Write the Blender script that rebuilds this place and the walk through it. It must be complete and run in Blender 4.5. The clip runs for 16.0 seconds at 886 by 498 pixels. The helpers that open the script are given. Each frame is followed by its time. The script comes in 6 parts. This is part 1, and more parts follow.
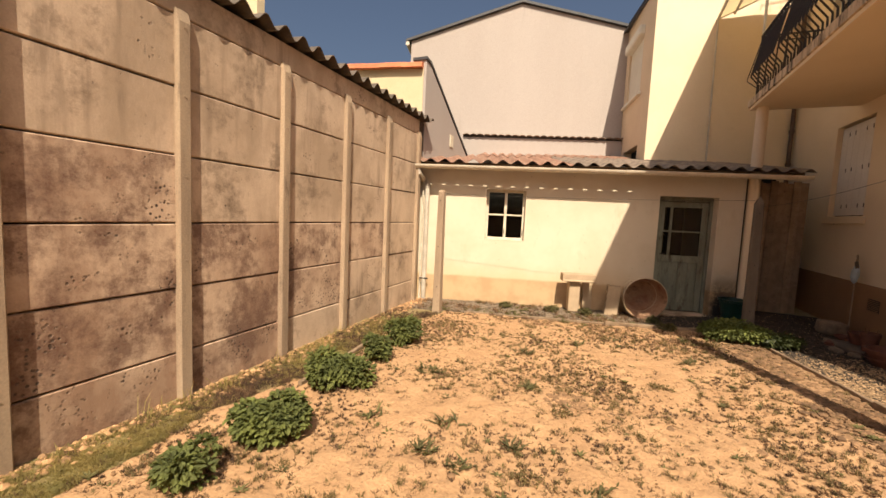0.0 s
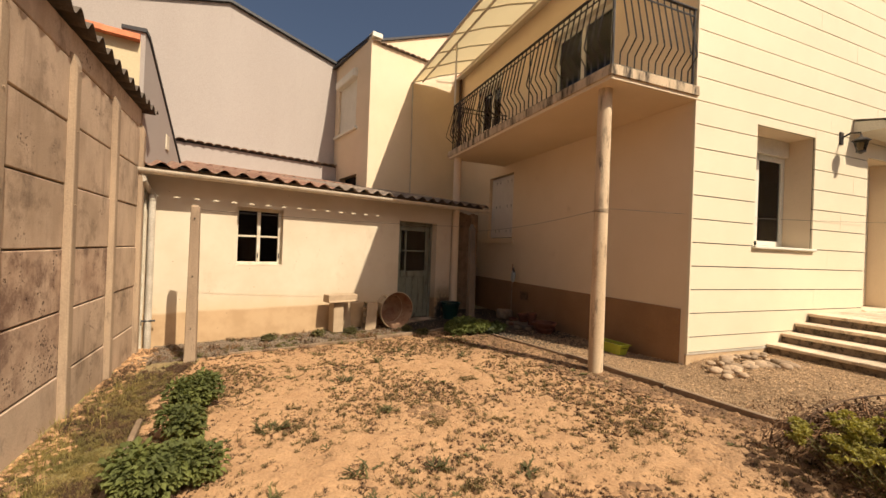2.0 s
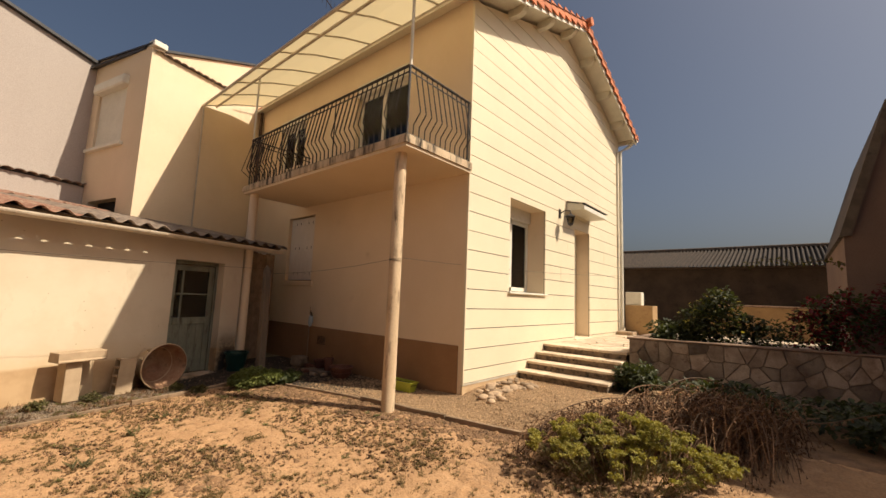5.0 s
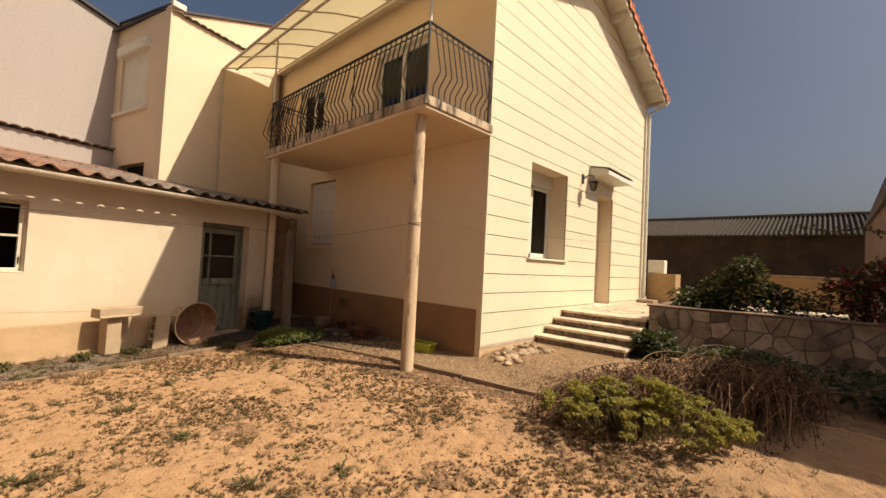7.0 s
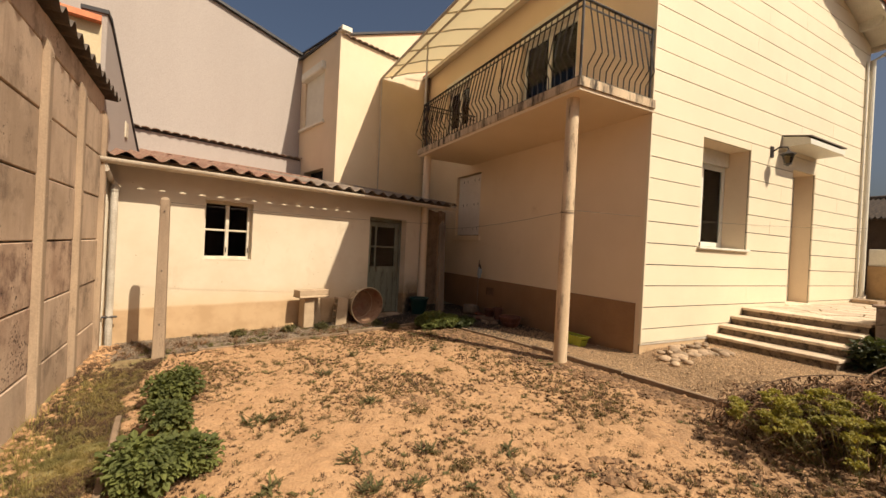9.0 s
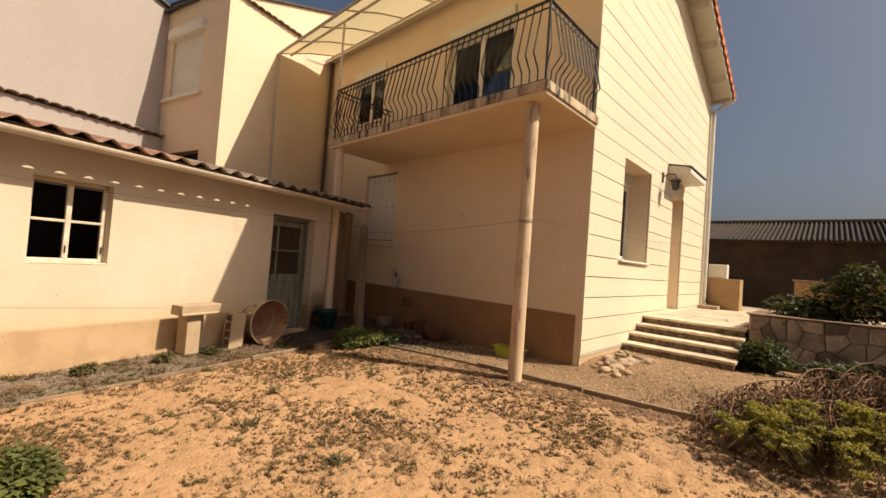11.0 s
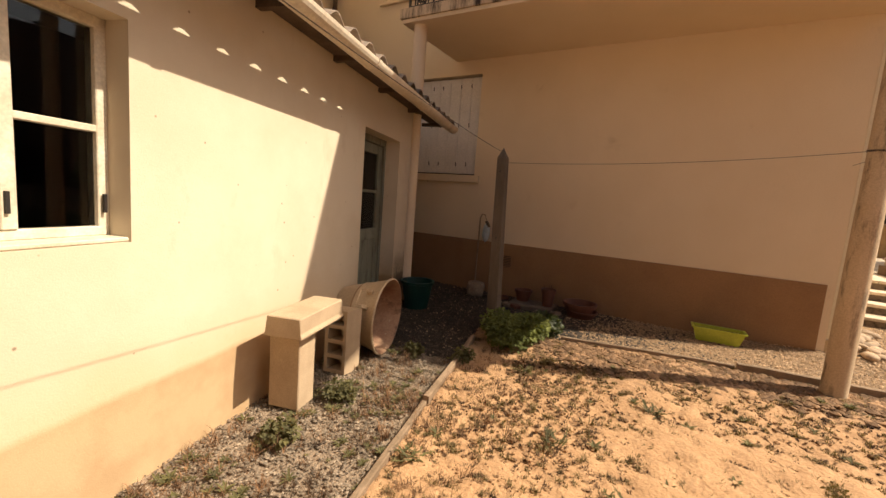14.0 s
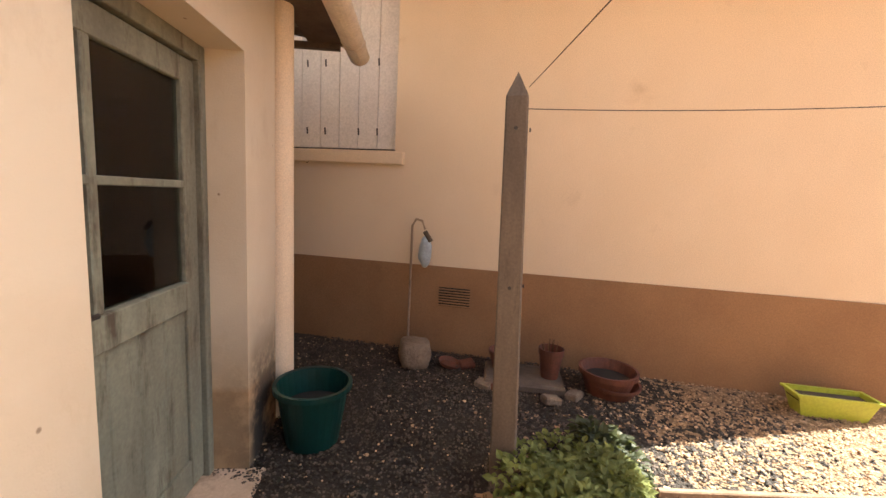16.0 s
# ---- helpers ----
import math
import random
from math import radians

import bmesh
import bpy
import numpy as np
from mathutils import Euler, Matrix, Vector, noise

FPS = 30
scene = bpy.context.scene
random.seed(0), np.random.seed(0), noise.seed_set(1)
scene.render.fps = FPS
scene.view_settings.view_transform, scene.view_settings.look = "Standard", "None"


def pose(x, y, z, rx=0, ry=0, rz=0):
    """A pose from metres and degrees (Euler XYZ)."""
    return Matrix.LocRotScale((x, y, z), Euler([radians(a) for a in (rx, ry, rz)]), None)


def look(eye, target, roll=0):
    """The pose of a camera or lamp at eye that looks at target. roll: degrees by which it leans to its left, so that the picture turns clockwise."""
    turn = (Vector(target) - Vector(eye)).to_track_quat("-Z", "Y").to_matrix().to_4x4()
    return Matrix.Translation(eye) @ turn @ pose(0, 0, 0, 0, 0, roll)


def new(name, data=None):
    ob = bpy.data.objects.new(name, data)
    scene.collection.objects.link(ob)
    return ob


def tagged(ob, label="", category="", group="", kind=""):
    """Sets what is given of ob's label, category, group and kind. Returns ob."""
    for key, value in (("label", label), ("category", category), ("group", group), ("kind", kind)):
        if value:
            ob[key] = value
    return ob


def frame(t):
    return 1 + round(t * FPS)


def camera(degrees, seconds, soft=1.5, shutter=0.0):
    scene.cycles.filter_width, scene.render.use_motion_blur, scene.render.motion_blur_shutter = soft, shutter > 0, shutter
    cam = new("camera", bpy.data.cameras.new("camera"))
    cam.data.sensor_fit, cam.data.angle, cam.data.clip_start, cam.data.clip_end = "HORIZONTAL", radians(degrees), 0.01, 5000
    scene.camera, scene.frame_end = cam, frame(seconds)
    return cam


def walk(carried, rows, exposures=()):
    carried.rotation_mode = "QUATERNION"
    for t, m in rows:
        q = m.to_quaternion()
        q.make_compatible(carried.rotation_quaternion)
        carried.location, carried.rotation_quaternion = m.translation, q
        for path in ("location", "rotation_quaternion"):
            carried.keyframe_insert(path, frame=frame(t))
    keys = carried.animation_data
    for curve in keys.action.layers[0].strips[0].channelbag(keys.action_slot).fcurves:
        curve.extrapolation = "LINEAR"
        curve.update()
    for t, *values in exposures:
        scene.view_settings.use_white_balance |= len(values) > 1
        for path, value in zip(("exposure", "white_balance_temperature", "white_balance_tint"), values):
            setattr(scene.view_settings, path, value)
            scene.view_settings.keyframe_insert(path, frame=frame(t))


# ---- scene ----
cam = camera(95.1, 16.0)
METRES, EYE, TILT, LEAN, TURN = 10.5, 1.5, 0.0, 0.0, 23.4
ROWS = [
    (0.0, 0.0, 0.0, 0.0, 0.23, -4.82, -2.69),
    (0.5, -0.036, 0.0245, -0.0001, -13.24, -4.07, -2.47),
    (1.0, -0.0769, 0.0432, -0.0041, -25.55, -3.15, -2.22),
    (1.5, -0.1098, 0.0604, -0.0059, -36.39, -1.6, -2.18),
    (2.0, -0.1406, 0.0642, -0.0051, -45.36, 0.12, -2.17),
    (2.5, -0.1543, 0.062, -0.0036, -52.41, 2.01, -2.23),
    (3.0, -0.1565, 0.0589, -0.002, -57.75, 3.9, -2.42),
    (3.5, -0.1555, 0.0576, -0.0001, -61.77, 5.55, -2.52),
    (4.0, -0.1547, 0.0562, 0.0012, -64.99, 6.79, -2.51),
    (4.5, -0.1544, 0.0557, 0.0012, -68.42, 7.23, -2.42),
    (5.0, -0.1539, 0.0551, 0.001, -73.06, 6.89, -2.27),
    (7.5, -0.154, 0.053, -0.0028, -67.32, 0.03, -2.42),
    (8.0, -0.1584, 0.0574, -0.0032, -58.46, -0.73, -2.37),
    (8.5, -0.1619, 0.061, -0.0037, -52.76, -1.1, -2.57),
    (9.0, -0.1683, 0.068, -0.0045, -51.21, -0.22, -2.88),
    (9.5, -0.173, 0.0879, -0.0069, -55.01, 2.77, -3.15),
    (12.0, -0.127, 0.3059, -0.0072, -74.58, -0.94, -5.1),
    (12.5, -0.1071, 0.3774, -0.0105, -71.41, -4.45, -5.15),
    (13.0, -0.0864, 0.4423, -0.0105, -71.47, -5.85, -5.21),
    (13.5, -0.0545, 0.4982, -0.0132, -76.24, -6.46, -5.11),
    (14.0, -0.0137, 0.548, -0.0125, -82.97, -6.94, -4.45),
    (14.5, 0.04, 0.5814, -0.0146, -89.05, -7.54, -3.51),
    (15.0, 0.1126, 0.6066, -0.0057, -94.99, -8.33, -2.74),
    (15.5, 0.1791, 0.6111, -0.0127, -98.81, -7.87, -2.78),
    (16.0, 0.2447, 0.6072, -0.0092, -101.43, -7.38, -2.9),
]
walk(cam, [(t, pose(0, 0, EYE, TILT, LEAN, TURN) @ pose(METRES * x, METRES * y, METRES * z, 90 + pitch, roll, yaw)) for t, x, y, z, yaw, pitch, roll in ROWS],
     [(0.0, 0.76, 6500, 10), (1.0, 0.70, 6500, 10), (2.0, 0.45, 6500, 10), (4.0, 0.43, 6500, 10), (9.0, 0.42, 6500, 10), (12.0, 0.55, 6500, 10), (13.0, 0.68, 6500, 10), (14.0, 0.80, 6500, 10), (14.5, 0.86, 6500, 10), (15.0, 1.08, 6450, 10), (15.5, 1.65, 6200, 8), (16.0, 2.6, 5700, 7)])

# world, sun, exposure
SUN_AZ, SUN_EL = math.atan2(-0.917, 0.40), radians(49.0)
world = bpy.data.worlds.new("world")
scene.world = world
world.use_nodes = True
wn = world.node_tree
sky = wn.nodes.new("ShaderNodeTexSky")
sky.sky_type, sky.sun_disc = "NISHITA", False
sky.sun_elevation, sky.sun_rotation = SUN_EL, math.pi / 2 - SUN_AZ
sky.air_density, sky.dust_density, sky.ozone_density = 0.9, 6.0, 0.4
wn.links.new(sky.outputs[0], wn.nodes["Background"].inputs[0])
wn.nodes["Background"].inputs[1].default_value = 0.054
sun_data = bpy.data.lights.new("sun", "SUN")
sun_data.energy, sun_data.angle, sun_data.color = 4.6, radians(0.5), (1.0, 0.87, 0.68)
sun = new("sun", sun_data)
sun.matrix_world = look((0, 0, 0), (-math.cos(SUN_AZ) * math.cos(SUN_EL), -math.sin(SUN_AZ) * math.cos(SUN_EL), -math.sin(SUN_EL)))

# ---- materials ----
def mat(name, base, second=None, stain=None, scale=3.0, fine=60.0, rough=0.85, bump=0.3, metal=0.0, vary=0.0, streak=False, depth=0.004, stain_amt=0.55, coat=0.0):
    m = bpy.data.materials.new(name)
    m.use_nodes = True
    nt = m.node_tree
    N, L = nt.nodes, nt.links
    p = N["Principled BSDF"]
    co = N.new("ShaderNodeTexCoord")
    mp = N.new("ShaderNodeMapping")
    L.new(co.outputs["Object"], mp.inputs[0])
    if streak:
        mp.inputs["Scale"].default_value = (1, 1, 0.22)
    big = N.new("ShaderNodeTexNoise")
    big.inputs["Scale"].default_value, big.inputs["Detail"].default_value, big.inputs["Roughness"].default_value = scale, 8, 0.62
    small = N.new("ShaderNodeTexNoise")
    small.inputs["Scale"].default_value, small.inputs["Detail"].default_value = fine, 5
    L.new(mp.outputs[0], big.inputs[0])
    L.new(co.outputs["Object"], small.inputs[0])
    second = second or tuple(c * 0.8 for c in base)
    r1 = N.new("ShaderNodeValToRGB")
    r1.color_ramp.elements[0].position, r1.color_ramp.elements[1].position = 0.38, 0.62
    r1.color_ramp.elements[0].color, r1.color_ramp.elements[1].color = (*second, 1), (*base, 1)
    L.new(big.outputs[0], r1.inputs[0])
    col = r1.outputs[0]
    if stain:
        st = N.new("ShaderNodeTexNoise")
        st.inputs["Scale"].default_value, st.inputs["Detail"].default_value, st.inputs["Roughness"].default_value = scale * 2.3, 10, 0.7
        L.new(mp.outputs[0], st.inputs[0])
        r2 = N.new("ShaderNodeValToRGB")
        r2.color_ramp.elements[0].position, r2.color_ramp.elements[1].position = stain_amt, stain_amt + 0.16
        L.new(st.outputs[0], r2.inputs[0])
        mx = N.new("ShaderNodeMix")
        mx.data_type = "RGBA"
        L.new(r2.outputs[0], mx.inputs[0])
        L.new(col, mx.inputs[6])
        mx.inputs[7].default_value = (*stain, 1)
        col = mx.outputs[2]
    g = N.new("ShaderNodeMapRange")
    g.inputs[1].default_value, g.inputs[2].default_value, g.inputs[3].default_value, g.inputs[4].default_value = 0.3, 0.7, 0.86, 1.1
    L.new(small.outputs[0], g.inputs[0])
    fac = g.outputs[0]
    if vary:
        for node, out in ((N.new("ShaderNodeObjectInfo"), "Random"), (N.new("ShaderNodeNewGeometry"), "Random Per Island")):
            rr = N.new("ShaderNodeMapRange")
            rr.inputs[3].default_value, rr.inputs[4].default_value = 1 - vary, 1 + vary
            L.new(node.outputs[out], rr.inputs[0])
            mu = N.new("ShaderNodeMath")
            mu.operation = "MULTIPLY"
            L.new(fac, mu.inputs[0]), L.new(rr.outputs[0], mu.inputs[1])
            fac = mu.outputs[0]
    vm = N.new("ShaderNodeVectorMath")
    vm.operation = "SCALE"
    L.new(col, vm.inputs[0]), L.new(fac, vm.inputs["Scale"])
    L.new(vm.outputs[0], p.inputs["Base Color"])
    p.inputs["Roughness"].default_value, p.inputs["Metallic"].default_value = rough, metal
    p.inputs["Coat Weight"].default_value = coat
    if bump:
        ad = N.new("ShaderNodeMath")
        ad.operation = "MULTIPLY_ADD"
        L.new(small.outputs[0], ad.inputs[0])
        ad.inputs[1].default_value = 0.5
        L.new(big.outputs[0], ad.inputs[2])
        bp = N.new("ShaderNodeBump")
        bp.inputs["Strength"].default_value, bp.inputs["Distance"].default_value = bump, depth
        L.new(ad.outputs[0], bp.inputs["Height"])
        L.new(bp.outputs[0], p.inputs["Normal"])
    return m


def leaf_mat(name, base, second, rough=0.5, trans=0.25):
    m = mat(name, base, second, None, 6, 30, rough, 0, 0, 0.25)
    nt = m.node_tree
    out, p = nt.nodes["Material Output"], nt.nodes["Principled BSDF"]
    tr, ms = nt.nodes.new("ShaderNodeBsdfTranslucent"), nt.nodes.new("ShaderNodeMixShader")
    tr.inputs[0].default_value = (base[0] * 1.6, base[1] * 1.6, base[2], 1)
    ms.inputs[0].default_value = trans
    nt.links.new(p.outputs[0], ms.inputs[1]), nt.links.new(tr.outputs[0], ms.inputs[2]), nt.links.new(ms.outputs[0], out.inputs[0])
    return m


def glass_mat(name, tint, rough=0.02):
    m = bpy.data.materials.new(name)
    m.use_nodes = True
    nt = m.node_tree
    N, L = nt.nodes, nt.links
    N.remove(N["Principled BSDF"])
    gl, tr, fr, ms = N.new("ShaderNodeBsdfGlossy"), N.new("ShaderNodeBsdfTransparent"), N.new("ShaderNodeFresnel"), N.new("ShaderNodeMixShader")
    gl.inputs["Roughness"].default_value = rough
    tr.inputs[0].default_value = (*tint, 1)
    fr.inputs[0].default_value = 1.42
    L.new(fr.outputs[0], ms.inputs[0]), L.new(tr.outputs[0], ms.inputs[1]), L.new(gl.outputs[0], ms.inputs[2]), L.new(ms.outputs[0], N["Material Output"].inputs[0])
    return m


class Nodes:
    """Short ways to add nodes to a material."""
    def __init__(self, name):
        self.m = bpy.data.materials.new(name)
        self.m.use_nodes = True
        self.N, self.L = self.m.node_tree.nodes, self.m.node_tree.links
        self.p = self.N["Principled BSDF"]
        self.co = self.N.new("ShaderNodeTexCoord").outputs["Object"]

    def noise(self, scale, detail=8, rough=0.62, squash=(1, 1, 1)):
        mp, n = self.N.new("ShaderNodeMapping"), self.N.new("ShaderNodeTexNoise")
        mp.inputs["Scale"].default_value = squash
        n.inputs["Scale"].default_value, n.inputs["Detail"].default_value, n.inputs["Roughness"].default_value = scale, detail, rough
        self.L.new(self.co, mp.inputs[0]), self.L.new(mp.outputs[0], n.inputs[0])
        return n.outputs[0]

    def ramp(self, value, lo, hi, a=0.0, b=1.0):
        r = self.N.new("ShaderNodeMapRange")
        r.inputs[1].default_value, r.inputs[2].default_value, r.inputs[3].default_value, r.inputs[4].default_value = lo, hi, a, b
        self.L.new(value, r.inputs[0])
        return r.outputs[0]

    def math(self, op, a, b):
        m = self.N.new("ShaderNodeMath")
        m.operation = op
        for k, v in enumerate((a, b)):
            if isinstance(v, float):
                m.inputs[k].default_value = v
            else:
                self.L.new(v, m.inputs[k])
        return m.outputs[0]

    def mix(self, fac, a, b, blend="MIX"):
        m = self.N.new("ShaderNodeMix")
        m.data_type, m.blend_type = "RGBA", blend
        self.L.new(fac, m.inputs[0])
        for k, v in ((6, a), (7, b)):
            if isinstance(v, tuple):
                m.inputs[k].default_value = (*v, 1)
            else:
                self.L.new(v, m.inputs[k])
        return m.outputs[2]

    def finish(self, colour, height, depth, strength, rough):
        b = self.N.new("ShaderNodeBump")
        b.inputs["Strength"].default_value, b.inputs["Distance"].default_value = strength, depth
        self.L.new(height, b.inputs["Height"]), self.L.new(b.outputs[0], self.p.inputs["Normal"])
        self.L.new(colour, self.p.inputs["Base Color"])
        self.p.inputs["Roughness"].default_value = rough
        return self.m


def concrete_mat(name, base, second, stain, pit, stain_at, pit_at):
    """Old cast concrete: cloudy grey, dark runs down the face, lichen patches and small pits."""
    n = Nodes(name)
    fine = n.noise(70, 5)
    c = n.mix(n.ramp(n.noise(1.7, 9, 0.65, (1, 1, 0.6)), 0.40, 0.60), second, base)
    runs = n.math("MULTIPLY", n.ramp(n.noise(1.4, 6, 0.6, (5, 5, 0.55)), 0.52, 0.66), n.ramp(n.noise(1.1, 4), 0.42, 0.6))
    c = n.mix(n.math("MULTIPLY", runs, 0.6), c, stain)
    patch = n.ramp(n.noise(2.3, 12, 0.74), stain_at, stain_at + 0.13)
    c = n.mix(n.math("MULTIPLY", patch, 0.85), c, stain)
    v = n.N.new("ShaderNodeTexVoronoi")
    v.inputs["Scale"].default_value = 34
    n.L.new(n.co, v.inputs[0])
    pits = n.math("MULTIPLY", n.ramp(v.outputs["Distance"], 0.40, 0.22), n.ramp(n.noise(2.9, 8, 0.7), pit_at, pit_at + 0.07))
    c = n.mix(pits, c, pit)
    c = n.mix(n.ramp(fine, 0.3, 0.7, 0.35, 0.0), c, tuple(q * 0.55 for q in base))
    h = n.math("SUBTRACT", n.math("MULTIPLY", fine, 0.35), n.math("MULTIPLY", pits, 1.2))
    h = n.math("ADD", h, n.math("MULTIPLY", n.noise(14, 6, 0.7), 0.5))
    return n.finish(c, h, 0.006, 0.9, 0.92)


def shed_mat():
    """Cream render with a rust-coloured foot, mould by the far corner and hairline flaws."""
    n = Nodes("shed_render")
    s = n.N.new("ShaderNodeSeparateXYZ")
    n.L.new(n.co, s.inputs[0])
    fine, wob = n.noise(130, 5), n.noise(2.1, 9, 0.66)
    c = n.mix(n.ramp(n.noise(1.2, 8), 0.4, 0.6), (0.57, 0.475, 0.345), (0.62, 0.53, 0.40))
    c = n.mix(n.math("MULTIPLY", n.ramp(n.noise(2.8, 10, 0.72, (1, 1, 0.5)), 0.58, 0.72), 0.5), c, (0.46, 0.35, 0.23))
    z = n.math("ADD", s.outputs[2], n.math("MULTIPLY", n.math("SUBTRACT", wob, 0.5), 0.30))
    c = n.mix(n.ramp(z, 0.72, 0.40, 0.0, 0.45), c, (0.60, 0.40, 0.20))
    foot = n.mix(n.ramp(n.noise(3.0, 8), 0.4, 0.6), (0.42, 0.27, 0.14), (0.50, 0.335, 0.185))
    z2 = n.math("ADD", s.outputs[2], n.math("MULTIPLY", n.math("SUBTRACT", wob, 0.5), 0.07))
    c = n.mix(n.ramp(z2, 0.415, 0.375, 0.0, 0.9), c, foot)
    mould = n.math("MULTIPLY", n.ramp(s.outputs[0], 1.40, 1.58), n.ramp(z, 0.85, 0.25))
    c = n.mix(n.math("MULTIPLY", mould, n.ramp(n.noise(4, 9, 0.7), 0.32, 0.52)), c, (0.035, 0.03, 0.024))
    v = n.N.new("ShaderNodeTexVoronoi")
    v.inputs["Scale"].default_value = 7
    n.L.new(n.co, v.inputs[0])
    c = n.mix(n.math("MULTIPLY", n.ramp(v.outputs["Distance"], 0.06, 0.03), 0.8), c, (0.2, 0.13, 0.08))
    return n.finish(c, n.math("ADD", fine, n.math("MULTIPLY", n.noise(30, 6), 0.8)), 0.003, 0.45, 0.9)


M_SOIL = mat("soil", (0.44, 0.262, 0.132), (0.37, 0.213, 0.104), (0.27, 0.15, 0.073), 3.4, 45, 0.95, 1.0, depth=0.02, stain_amt=0.57)
M_DUGSOIL = mat("dug_soil", (0.37, 0.22, 0.112), (0.29, 0.168, 0.085), (0.19, 0.107, 0.055), 4, 45, 0.95, 1.0, depth=0.025, stain_amt=0.58)
M_CLOD = mat("clod", (0.42, 0.245, 0.12), (0.30, 0.17, 0.08), None, 8, 60, 0.95, 0.7, vary=0.4, depth=0.01)
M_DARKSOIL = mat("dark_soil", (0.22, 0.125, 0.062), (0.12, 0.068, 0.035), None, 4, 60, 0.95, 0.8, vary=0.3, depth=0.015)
M_GRAVEL = mat("pale_gravel", (0.35, 0.228, 0.125), (0.265, 0.172, 0.094), (0.10, 0.07, 0.045), 14, 110, 0.9, 1.0, depth=0.02)
M_GREYGRAVEL = mat("grey_gravel", (0.34, 0.25, 0.17), (0.23, 0.165, 0.11), (0.11, 0.08, 0.055), 12, 110, 0.9, 1.0, depth=0.02, stain_amt=0.6)
M_PEBBLE = mat("pebble", (0.39, 0.26, 0.145), (0.29, 0.19, 0.105), None, 10, 80, 0.7, 0.1, vary=0.45)
M_GREYPEBBLE = mat("grey_pebble", (0.40, 0.31, 0.22), (0.24, 0.18, 0.125), None, 10, 80, 0.7, 0.1, vary=0.5)
# damp mossy gravel and chips, darkened further to carry the shade by the house
M_DARKGRAVEL = mat("shade_damp_gravel", (0.042, 0.031, 0.022), (0.024, 0.019, 0.014), (0.032, 0.035, 0.016), 6, 110, 0.9, 1.0, depth=0.02, stain_amt=0.58)
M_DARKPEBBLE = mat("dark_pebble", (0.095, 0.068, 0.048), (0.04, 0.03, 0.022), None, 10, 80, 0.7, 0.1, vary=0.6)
M_GREYPOST = mat("dark_concrete_post", (0.165, 0.122, 0.086), (0.105, 0.078, 0.056), (0.055, 0.042, 0.03), 4, 80, 0.9, 0.5, streak=True, stain_amt=0.56)
M_RIVER = mat("river_stone", (0.31, 0.22, 0.14), (0.22, 0.155, 0.098), (0.14, 0.09, 0.06), 7, 80, 0.85, 0.5, vary=0.35, depth=0.004)
M_MOSS = mat("mossy_soil", (0.27, 0.19, 0.09), (0.20, 0.17, 0.055), (0.13, 0.10, 0.05), 3.5, 70, 0.95, 0.9, depth=0.02)
M_FAR = mat("far_ground", (0.30, 0.24, 0.15), (0.2, 0.18, 0.1), None, 0.2, 6, 0.95, 0.2)
M_RENDER = mat("cream_render", (0.75, 0.605, 0.43), (0.715, 0.57, 0.395), (0.60, 0.455, 0.30), 1.1, 140, 0.9, 0.25, depth=0.003, stain_amt=0.63)
M_STAINRENDER = mat("rust_stained_render", (0.50, 0.335, 0.185), (0.54, 0.40, 0.245), (0.40, 0.26, 0.14), 2.2, 120, 0.9, 0.4, depth=0.004)
M_SHED = shed_mat()
M_PLINTH = mat("brown_paint", (0.31, 0.172, 0.08), (0.265, 0.145, 0.068), (0.20, 0.11, 0.055), 1.5, 110, 0.85, 0.25, depth=0.003, stain_amt=0.62)
M_GREYRENDER = mat("grey_render", (0.40, 0.345, 0.31), (0.37, 0.315, 0.28), (0.31, 0.265, 0.235), 0.5, 60, 0.9, 0.15, streak=True, stain_amt=0.62)
M_YELLOWRENDER = mat("yellow_render", (0.62, 0.50, 0.32), (0.56, 0.44, 0.27), None, 0.8, 90, 0.9, 0.2)
M_OCHRE = mat("ochre_render", (0.40, 0.26, 0.125), (0.33, 0.21, 0.10), (0.22, 0.14, 0.075), 2, 90, 0.9, 0.3)
M_SIDING = mat("cream_siding", (0.73, 0.635, 0.465), (0.70, 0.60, 0.435), None, 0.9, 140, 0.6, 0.12, vary=0.015)
M_CONCRETE = concrete_mat("old_concrete", (0.60, 0.44, 0.31), (0.42, 0.30, 0.20), (0.16, 0.105, 0.065), (0.06, 0.036, 0.024), 0.52, 0.585)
M_CONCPOST = mat("concrete_post", (0.38, 0.275, 0.18), (0.27, 0.19, 0.125), (0.13, 0.09, 0.06), 4, 80, 0.9, 0.6, streak=True, vary=0.05, stain_amt=0.57)
M_REDSTAIN = concrete_mat("lichened_concrete", (0.59, 0.42, 0.29), (0.34, 0.205, 0.13), (0.11, 0.045, 0.027), (0.035, 0.016, 0.011), 0.445, 0.53)
M_BLOCK = mat("breeze_block", (0.44, 0.325, 0.21), (0.38, 0.275, 0.175), None, 6, 150, 0.95, 0.8, vary=0.06)
M_OLDBLOCK = mat("rough_brown_stone", (0.26, 0.19, 0.13), (0.17, 0.12, 0.08), (0.08, 0.06, 0.04), 9, 60, 0.95, 1.0, depth=0.015, stain_amt=0.56)
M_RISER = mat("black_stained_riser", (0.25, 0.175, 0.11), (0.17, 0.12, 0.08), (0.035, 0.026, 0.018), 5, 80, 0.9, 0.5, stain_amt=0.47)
M_SLABSTONE = mat("pale_stone", (0.60, 0.49, 0.36), (0.48, 0.37, 0.26), (0.24, 0.16, 0.10), 5, 80, 0.8, 0.5, vary=0.2, depth=0.004)
